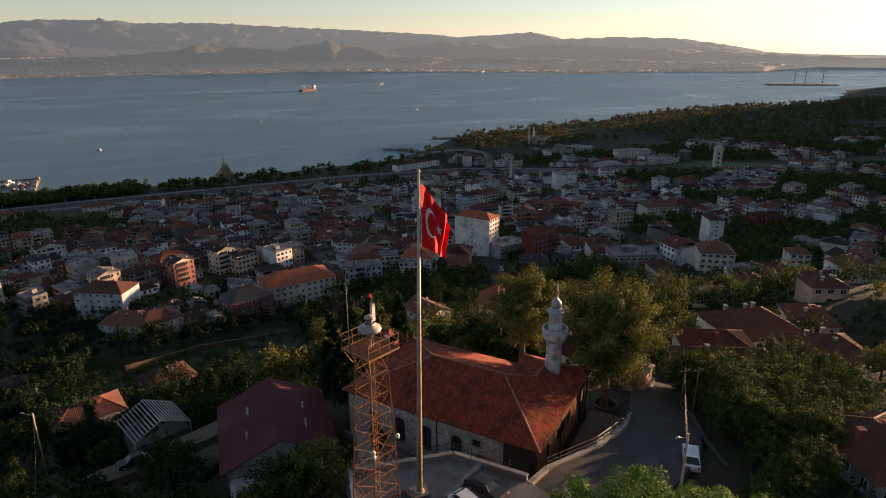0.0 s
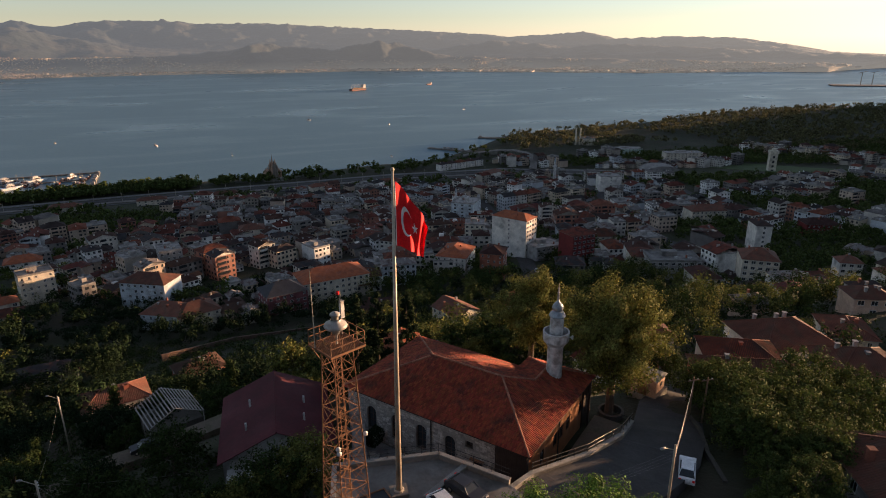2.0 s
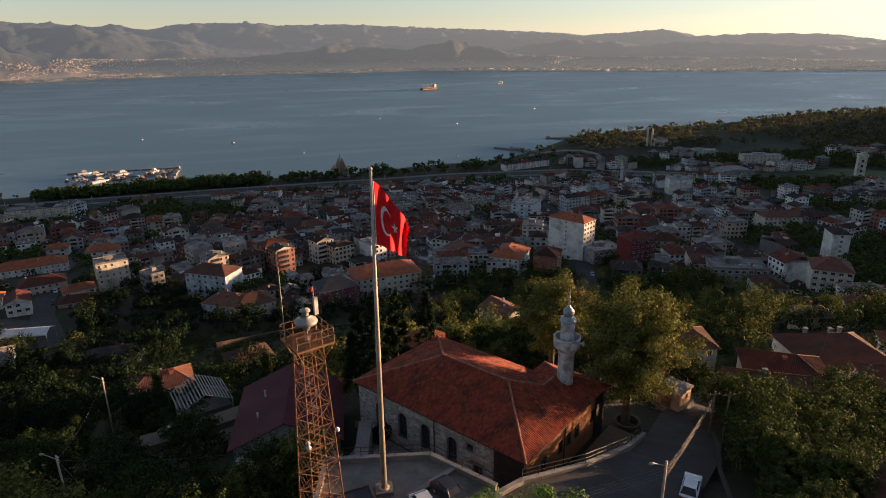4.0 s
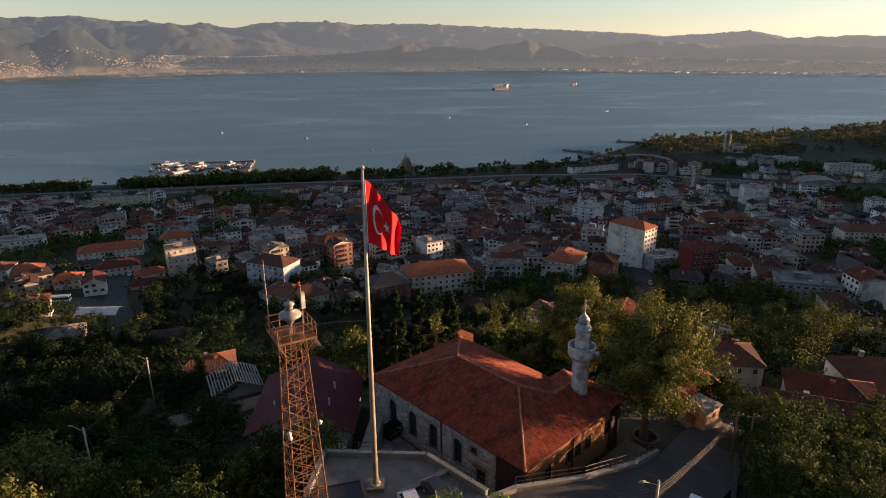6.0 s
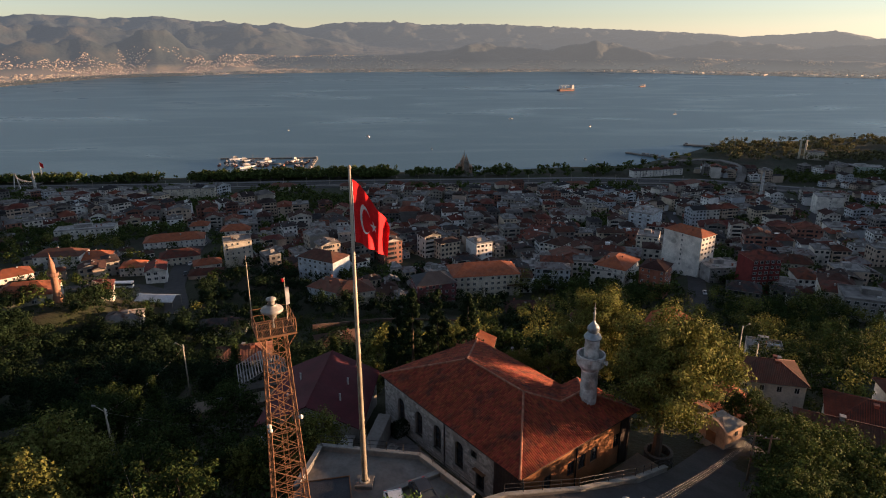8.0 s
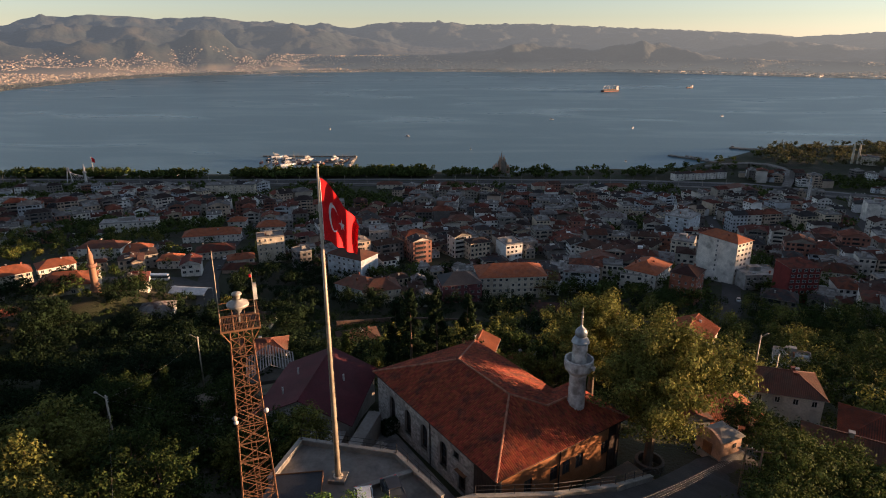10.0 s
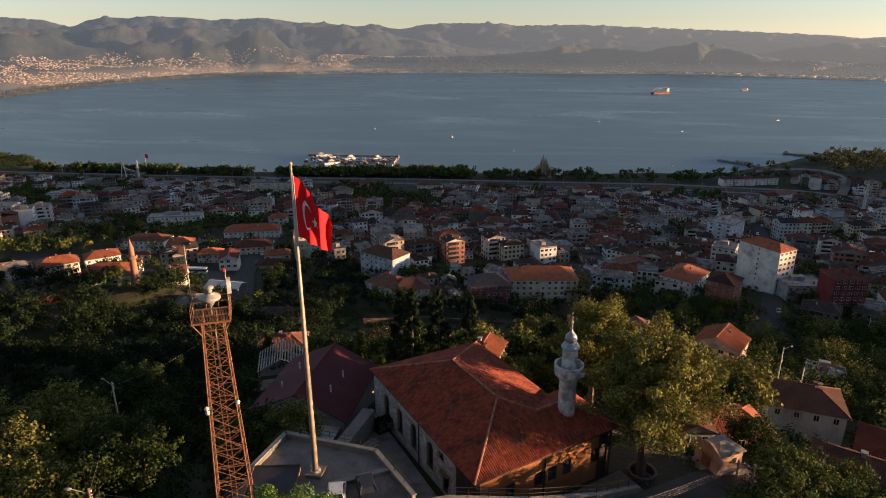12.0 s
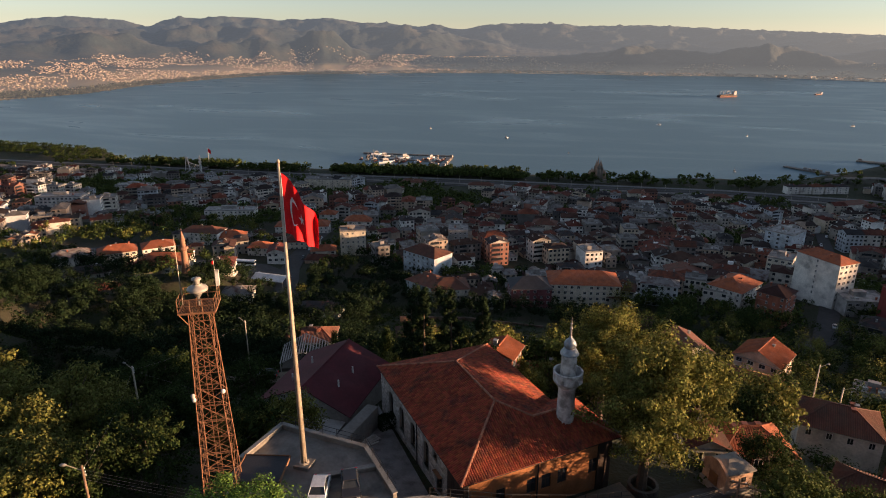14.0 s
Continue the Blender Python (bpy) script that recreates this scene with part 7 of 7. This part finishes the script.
for x, y, z, h, lab in ((126, 402, -94, 25, "white"), (265, 520, -102, 28, "pale"), (-420, 520, -104, 26, "pale")):
    t = thing("minaret", pose(x, y, z), lab + " minaret rising out of the town roofs", "minaret")
    part("shaft", Mesh().lathe([(1.3, -2), (1.2, h * 0.62), (1.9, h * 0.66), (1.9, h * 0.7), (1.0, h * 0.7), (1.0, h * 0.84)], 14), M["white_paint"], t)
    part("spire", Mesh().lathe([(1.1, h * 0.84), (0.5, h * 0.93), (0.05, h)], 14), M["lead"], t)

# ---- cars and vans in the streets ----
rng = random.Random(41)
car_data = None
for pts, w in STREETS[:4]:
    for (x0, y0), (x1, y1) in zip(pts[:-1], pts[1:]):
        L = math.hypot(x1 - x0, y1 - y0)
        for k in range(int(L / 26)):
            t = (k + rng.uniform(0.2, 0.8)) / max(1, int(L / 26))
            s = rng.choice((-1, 1)) * (w / 2 - 1.2)
            px, py = x0 + (x1 - x0) * t - (y1 - y0) / L * s, y0 + (y1 - y0) * t + (x1 - x0) / L * s
            car(px, py, float(ground_z(px, py)) + 0.32, math.degrees(math.atan2(y1 - y0, x1 - x0)) + rng.uniform(-4, 4), rng.choice(("car_white", "car_white", "car_dark", "car_silver", "car_red")), "small car parked along the street")

def bus(x, y, turn):
    b = thing("bus", pose(x, y, float(ground_z(x, y)) + 0.3, 0, 0, turn), "white coach parked on the open square", "bus")
    part("body", Mesh().box(-5.5, -1.25, 0.4, 5.5, 1.25, 3.1), M["car_white"], b)
    part("window_band", Mesh().box(-5.3, -1.28, 1.6, 5.52, 1.28, 2.5), M["glass"], b)
    for px in (-3.6, 3.4):
        for s in (-1, 1):
            part("wheel", Mesh().tube((px, s * 1.27, 0.5), (px, s * 1.0, 0.5), 0.5, n=12), M["black"], b)
bus(-150, 203, 8)
bus(-196, 199, -10)
t_ = thing("market_tent", pose(-121, 181, float(ground_z(-121, 181))), "pale blue canvas market tent", "tent")
m_ = Mesh()
m_.quad([(-8, -4, 3), (8, -4, 3), (8, 0, 4.4), (-8, 0, 4.4)]); m_.quad([(8, 4, 3), (-8, 4, 3), (-8, 0, 4.4), (8, 0, 4.4)])
m_.box(-8, -4, 2.7, 8, -3.9, 3.0).box(-8, 3.9, 2.7, 8, 4, 3.0)
part("canopy", m_, M["w_bluish"], t_)
for sx in (-7.8, 0, 7.8):
    for sy in (-3.8, 3.8):
        part("post", Mesh().tube((sx, sy, -1.5), (sx, sy, 3.0), 0.06, n=6), M["steel"], t_)

# ---- coast: road, railway, bridge, piers ----
xs_ = [-1200, -900, -650, -435, -300, -150, 0, 122, 260, 420]
tagged(part("road_coast", ribbon([(x, corridor_y(x) + 3) for x in xs_], 12, 0.4, 20), M["asphalt"]), "wide grey coast road", "road", kind="structure")
tagged(part("road_railway", ribbon([(x, corridor_y(x) - 10) for x in xs_], 10, 0.4, 20), M["ballast"]), "railway tracks on pale ballast", "railway", kind="structure")
tagged(part("road_quay", ribbon([(x, corridor_y(x) + 18) for x in xs_], 8, 0.4, 20), M["paving"]), "pale waterfront road", "road", kind="structure")
tagged(part("road_service", ribbon([(x, corridor_y(x) - 24) for x in xs_], 7, 0.4, 20), M["asphalt"]), "service road beside the railway", "road", kind="structure")
for i in range(34):
    x = -560 + i * 24
    p = thing("catenary_mast", pose(x, corridor_y(x) - 4, float(ground_z(x, corridor_y(x)))), "thin grey railway mast beside the tracks", "mast", "railway masts")
    part("mast", Mesh().tube((0, 0, -1), (0, 0, 8.5), 0.16, 0.12, 6), M["steel"], p)
    part("arm", Mesh().tube((0, 0, 7.6), (0, -4, 7.9), 0.07, n=5), M["steel"], p)

def flyover():
    f = thing("flyover", pose(0, 0, 0), "grey concrete flyover curving over the railway", "bridge")
    pts = [(236, 742), (262, 746), (290, 747), (308, 738), (316, 718), (314, 690), (304, 660), (292, 636)]
    part("deck", ribbon(pts, 9, heights=[-109, -106.5, -105, -104.5, -104.5, -105, -107, -109.5], skirt=1.2, step=3), M["concrete"], f)
    for (x, y), z in zip(pts[1:-1], [-107, -105.5, -105, -105, -105.5, -107.5]):
        part("pier", Mesh().tube((x, y, -114), (x, y, z), 1.0, n=10), M["concrete"], f)
flyover()

def pier(x0, y0, x1, y1, w, label, huts):
    p = thing("pier", pose(0, 0, 0), label, "pier", "piers")
    a, b = Vector((x0, y0, 0)), Vector((x1, y1, 0))
    d = (b - a).normalized()
    n = Vector((-d.y, d.x, 0)) * w / 2
    q = [a + n, a - n, b - n, b + n]
    part("deck", prism([(v.x, v.y) for v in reversed(q)], SEA + 0.4, SEA + 1.6), M["concrete"], p)
    L = (b - a).length
    for k in range(int(L / 7)):
        for s in (-0.8, 0.8):
            c = a + d * (k * 7 + 2) + n * s
            part("pile", Mesh().tube((c.x, c.y, SEA - 3), (c.x, c.y, SEA + 0.5), 0.4, n=6), M["rock"], p)
    rng = random.Random(int(x0))
    for k in range(huts):
        c = a.lerp(b, rng.uniform(0.05, 0.8))
        part("shelter", Mesh().box(c.x - 2, c.y - 1.5, SEA + 1.6, c.x + 2, c.y + 1.5, SEA + 4.2), M["w_concrete"], p)
pier(216, 842, 273, 786, 7, "long dark pier reaching into the bay", 6)
pier(316, 914, 372, 898, 8, "short concrete breakwater pier", 2)
pier(326, 902, 362, 892, 4, "short concrete breakwater pier", 0)
pier(-340, 772, -212, 784, 3.5, "floating pontoon of the marina", 0)
pier(-212, 784, -199, 692, 5, "marina breakwater with pale edge", 5)
pier(-300, 735, -215, 742, 2.5, "floating pontoon of the marina", 0)

def boat(x, y, L, turn, label="small motor boat moored in the marina", group="moored boats", paint="car_white"):
    b = thing("boat", pose(x, y, SEA, 0, 0, turn), label, "boat", group)
    w, h = L * 0.15, L * 0.1 + 0.4
    hull = Mesh()
    top = [(-L / 2, -w), (L * 0.2, -w), (L / 2, 0), (L * 0.2, w), (-L / 2, w)]
    bot = [(-L / 2 + 0.3, -w * 0.7), (L * 0.15, -w * 0.7), (L * 0.42, 0), (L * 0.15, w * 0.7), (-L / 2 + 0.3, w * 0.7)]
    hull.quad([(x_, y_, h) for x_, y_ in top])
    for i in range(5):
        j = (i + 1) % 5
        hull.quad([(*bot[i], -0.4), (*bot[j], -0.4), (*top[j], h), (*top[i], h)])
    part("hull", hull, M[paint], b)
    part("cabin", Mesh().box(-L * 0.25, -w * 0.65, h, L * 0.12, w * 0.65, h + L * 0.09 + 0.5), M["w_concrete" if L < 14 else "white_paint"], b)
    part("window_band", Mesh().box(-L * 0.24, -w * 0.67, h + L * 0.04, L * 0.125, w * 0.67, h + L * 0.07 + 0.2), M["glass"], b)
    if L > 14:
        part("upper_deck", Mesh().box(-L * 0.2, -w * 0.5, h + L * 0.09 + 0.5, L * 0.04, w * 0.5, h + L * 0.15 + 0.8), M["white_paint"], b)
    else:
        part("mast", Mesh().tube((0, 0, h), (0, 0, h + L * 0.8), 0.06, n=5), M["steel"], b)
rng = random.Random(17)
for i in range(44):
    x = rng.uniform(-330, -212)
    boat(x, rng.choice((762, 750, 731, 724, 742)) + rng.uniform(-3, 3), rng.uniform(8, 13), rng.choice((90, -90)) + rng.uniform(-8, 8), paint=rng.choice(("car_white", "ship_red", "dark_wood", "car_dark", "w_cream", "w_brick")))
for x, y, L, tn in ((-300, 756, 20, 30), (-268, 752, 23, 40), (-282, 716, 22, 35), (-235, 762, 18, 70), (-318, 770, 17, 25)):
    boat(x, y, L, tn, "white ferry moored at the marina")
for x, y, L in ((-176, 979, 9), (70, 1229, 9), (-330, 1050, 8), (210, 1120, 8), (-60, 860, 7), (420, 1320, 9), (150, 790, 7)):
    boat(x, y, L, rng.uniform(0, 180), "small white boat out on the water", "boats on the water")

def cargo_ship(x, y, L, turn, label):
    s = thing("cargo_ship", pose(x, y, SEA, 0, 0, turn), label, "ship", "cargo ships")
    w, h = L * 0.075, L * 0.075
    hull = Mesh()
    top = [(-L / 2, -w), (L * 0.38, -w), (L / 2, 0), (L * 0.38, w), (-L / 2, w)]
    for i in range(5):
        j = (i + 1) % 5
        hull.quad([(top[i][0] * 0.96, top[i][1] * 0.9, -1), (top[j][0] * 0.96, top[j][1] * 0.9, -1), (*top[j], h), (*top[i], h)])
    hull.quad([(*p, h) for p in top])
    part("hull", hull, M["ship_red"], s)
    side = Mesh()
    for i in range(5):
        j = (i + 1) % 5
        side.quad([(top[i][0] * 1.004, top[i][1] * 1.02, h * 0.42), (top[j][0] * 1.004, top[j][1] * 1.02, h * 0.42), (top[j][0] * 1.004, top[j][1] * 1.02, h * 1.04), (top[i][0] * 1.004, top[i][1] * 1.02, h * 1.04)])
    part("topside", side, M["slate"], s, "black upper hull")
    house_ = part("deckhouse", Mesh().box(-L * 0.46, -w * 0.9, h, -L * 0.32, w * 0.9, h + L * 0.13), M["white_paint"], s)
    part("bridge", Mesh().box(-L * 0.45, -w * 1.05, h + L * 0.13, -L * 0.34, w * 1.05, h + L * 0.165), M["white_paint"], house_)
    part("funnel", Mesh().box(-L * 0.49, -w * 0.25, h, -L * 0.465, w * 0.25, h + L * 0.17), M["slate"], s)
    for k in range(4):
        px = -L * 0.24 + k * L * 0.17
        part("hatch", Mesh().box(px - L * 0.06, -w * 0.7, h, px + L * 0.06, w * 0.7, h + L * 0.025), M["rust"], s)
        cr = part("crane", Mesh().tube((px + L * 0.08, 0, h), (px + L * 0.08, 0, h + L * 0.14), L * 0.016, n=6), M["white_paint"], s)
        part("jib", Mesh().tube((px + L * 0.08, 0, h + L * 0.13), (px - L * 0.04, 0, h + L * 0.19), L * 0.01, n=5), M["white_paint"], cr)
cargo_ship(267, 1935, 68, 215, "red hulled cargo ship with deck cranes at anchor")
cargo_ship(537, 2100, 32, 220, "small orange freighter at anchor far out")

def monument():
    m = thing("ship_monument", pose(-8, 672, -113.5), "tall jagged ship-like waterfront building with spire", "monument")
    rng = random.Random(6)
    part("base", Mesh().box(-11, -7, -2, 11, 7, 4), M["pale_stone"], m)
    for i in range(15):
        x, y, r = rng.uniform(-9, 9), rng.uniform(-5, 5), rng.uniform(1.2, 2.4)
        h = 22 * (1 - abs(x) / 13) * rng.uniform(0.6, 1.0) + 3
        tw = part("turret", Mesh().lathe([(r, 0), (r * 0.85, h * 0.75), (r * 1.1, h * 0.78), (r * 0.3, h * 0.95), (0.05, h + 2)], 8), M["peach_stone" if i % 3 else "rock"], m, m=pose(x, y, 3))
    part("spire", Mesh().lathe([(1.6, 4), (1.1, 20), (0.4, 26), (0.05, 31)], 10), M["rock"], m)
monument()

def shore_tower():
    t = thing("water_tower", pose(533, 524, -112, 0, 0, -25), "tall cream tower block at the edge of a field", "tower")
    part("shaft", Mesh().box(-4, -3.5, -2, 4, 3.5, 28), M["w_cream"], t)
    part("crown", Mesh().box(-4.6, -4.1, 28, 4.6, 4.1, 31).box(-2, -2, 31, 2, 2, 33), M["w_cream"], t)
    for k in range(5):
        part("window", Mesh().box(-1.1, -3.62, 2 + k * 5.2, 1.1, -3.5, 4.6 + k * 5.2), M["glass"], t)
shore_tower()
for x in (429, 436):
    c = thing("factory_chimney", pose(x, 795, -113), "tall pale factory chimney by the shore", "chimney", "factory chimneys")
    part("shaft", Mesh().lathe([(1.5, -1), (1.1, 24), (1.25, 24.2), (1.25, 25), (0.9, 25)], 14), M["w_cream"], c)
building(448, 792, -15, 18, 12, 4, "flat", "cream", "flat", "cream boiler house beside the chimneys")

F_ = ribbon([(520, 590), (552, 530), (585, 470)], 62, 0.3, 12)
tagged(part("ground_field", F_, M["grass"]), "mown green playing field", "field", kind="structure")

for k in range(5):
    building(190 + 12.5 * k, 673 + 4.2 * k, 18, 11.6, 10, 3, "hip", "white", "tile", "white shore block with red roof in a row")
building(-394, 633, 10, 12, 9, 1, "hip", "white", "tile_orange", "small white waterfront restaurant with red roof")
for k, (x, y) in enumerate(((-190, 586), (-120, 598), (-55, 606), (40, 618), (110, 622))):
    building(x, y - 22, 6 + 2 * k, 26, 11, 2, "hip", "cream", "tile_brown", "long low railway building with dark roof")

def cable_pylon():
    c = thing("footbridge", pose(-460, 548, -112), "white cable-stayed footbridge over the coast road", "footbridge")
    for s in (-1, 1):
        part("leg", Mesh().tube((s * 5, 0, -2), (s * 0.5, 0, 24), 0.6, 0.4, 8), M["white_paint"], c)
    part("deck", Mesh().box(-2, -22, 5.5, 2, 34, 6.2), M["concrete"], c)
    for k in range(7):
        for s in (-1, 1):
            part("cable", Mesh().tube((0, 0, 23 - k * 0.8), (s * 1.8, 6 + 4.3 * k, 6.2), 0.12, n=4), M["white_paint"], c)
cable_pylon()

def palm(x, y):
    p = thing("palm", pose(x, y, float(ground_z(x, y))), "palm tree in a row on the waterfront", "palm", "waterfront palms")
    part("trunk", Mesh().tube((0, 0, -0.5), (0.1, 0, 7), 0.25, 0.18, 6), M["bark"], p)
    f = Mesh()
    for i in range(12):
        w = i * math.pi / 6
        d = Vector((math.cos(w), math.sin(w), 0))
        s = Vector((-d.y, d.x, 0)) * 0.3
        a, b, c_ = Vector((0.1, 0, 7)), Vector((0.1, 0, 7.6)) + d * 1.4, Vector((0.1, 0, 6.6)) + d * 2.6
        f.quad([a - s * 0.3, b - s, b + s, a + s * 0.3]); f.quad([b - s, c_ - s * 0.2, c_ + s * 0.2, b + s])
    part("crown", f, M["leaf"], p)
for k in range(14):
    palm(-174 + 4.9 * k, 664 + 0.9 * k)

f2 = thing("flagpole", pose(-470, 600, -112.5), "far red flag on a white mast by the shore", "flagpole")
part("pole", Mesh().tube((0, 0, -1), (0, 0, 26), 0.35, 0.2, 8), M["white_paint"], f2)
fm = Mesh()
fm.quad([(0.3, 0, 25.5), (0.3, 0, 20.5), (3.4, 0.6, 18.6), (3.9, 0.4, 23.4)]); fm.quad([(0.3, 0.06, 20.5), (0.3, 0.06, 25.5), (3.9, 0.46, 23.4), (3.4, 0.66, 18.6)])
part("flag", fm, M["flag_red"], f2, "small red flag")

# harbour cranes far to the west
for x, y in ((1850, 1600), (1880, 1585), (1930, 1560)):
    c = thing("harbour_crane", pose(x, y, -114), "thin harbour crane far along the shore", "crane", "harbour cranes")
    part("tower", Mesh().tube((0, 0, -1), (0, 0, 42), 1.6, 1.0, 6), M["steel"], c)
    part("jib", Mesh().tube((-14, 0, 40), (22, 0, 46), 0.9, n=5), M["steel"], c)
q_ = prism([(1760, 1620), (1960, 1520), (1990, 1560), (1790, 1665)], SEA - 3, SEA + 3)
tagged(part("pavement_quay", q_, M["concrete"]), "long concrete harbour quay", "quay", kind="structure")

# earth bank of the point to the east
def earth_bank():
    rng = random.Random(8)
    m = Mesh()
    xs = np.linspace(-1500, -606, 130)
    row = []
    for x in xs:
        y = float(np.interp(x, SHORE_X, SHORE_Y))
        h = float(np.interp(x, [-1500, -900, -700, -640, -606], [3, 4, 7, 6, 1])) 
        row.append([(x, y + 2 + rng.uniform(-1, 1), SEA - 1), (x, y - 2 + rng.uniform(-1, 1), SEA + h * 0.6), (x, y - 6, SEA + h), (x, y - 55, SEA + h * 0.9), (x, y - 75, SEA - 1)])
    for p, q in zip(row[:-1], row[1:]):
        for i in range(4):
            m.quad([p[i], q[i], q[i + 1], p[i + 1]], 0 if i < 2 else 1)
    tagged(part("ground_bank", m, [M["earth_bank"], M["ground"]]), "low orange earth bank along the point", "bank", kind="structure")
    m = Mesh()
    for k in range(1700):
        x = rng.uniform(-1200, -608)
        y = float(np.interp(x, SHORE_X, SHORE_Y)) - rng.uniform(7, 95)
        far_tree_into(m, x, y, rng, rng.uniform(0.4, 0.8), 24)
    for i, v in enumerate(m.v):
        m.v[i] = (v[0], v[1], v[2] + 4.5)
    tagged(part("bank_trees", m, M["leaf"]), "low trees and scrub on the point", "trees", kind="stuff")
earth_bank()

# ---- single stones and tiles, last ----
for parent_, name_, data_, m_ in STONES_LATER:
    o_ = new(name_, data_)
    o_.parent = parent_
    o_.matrix_basis = m_
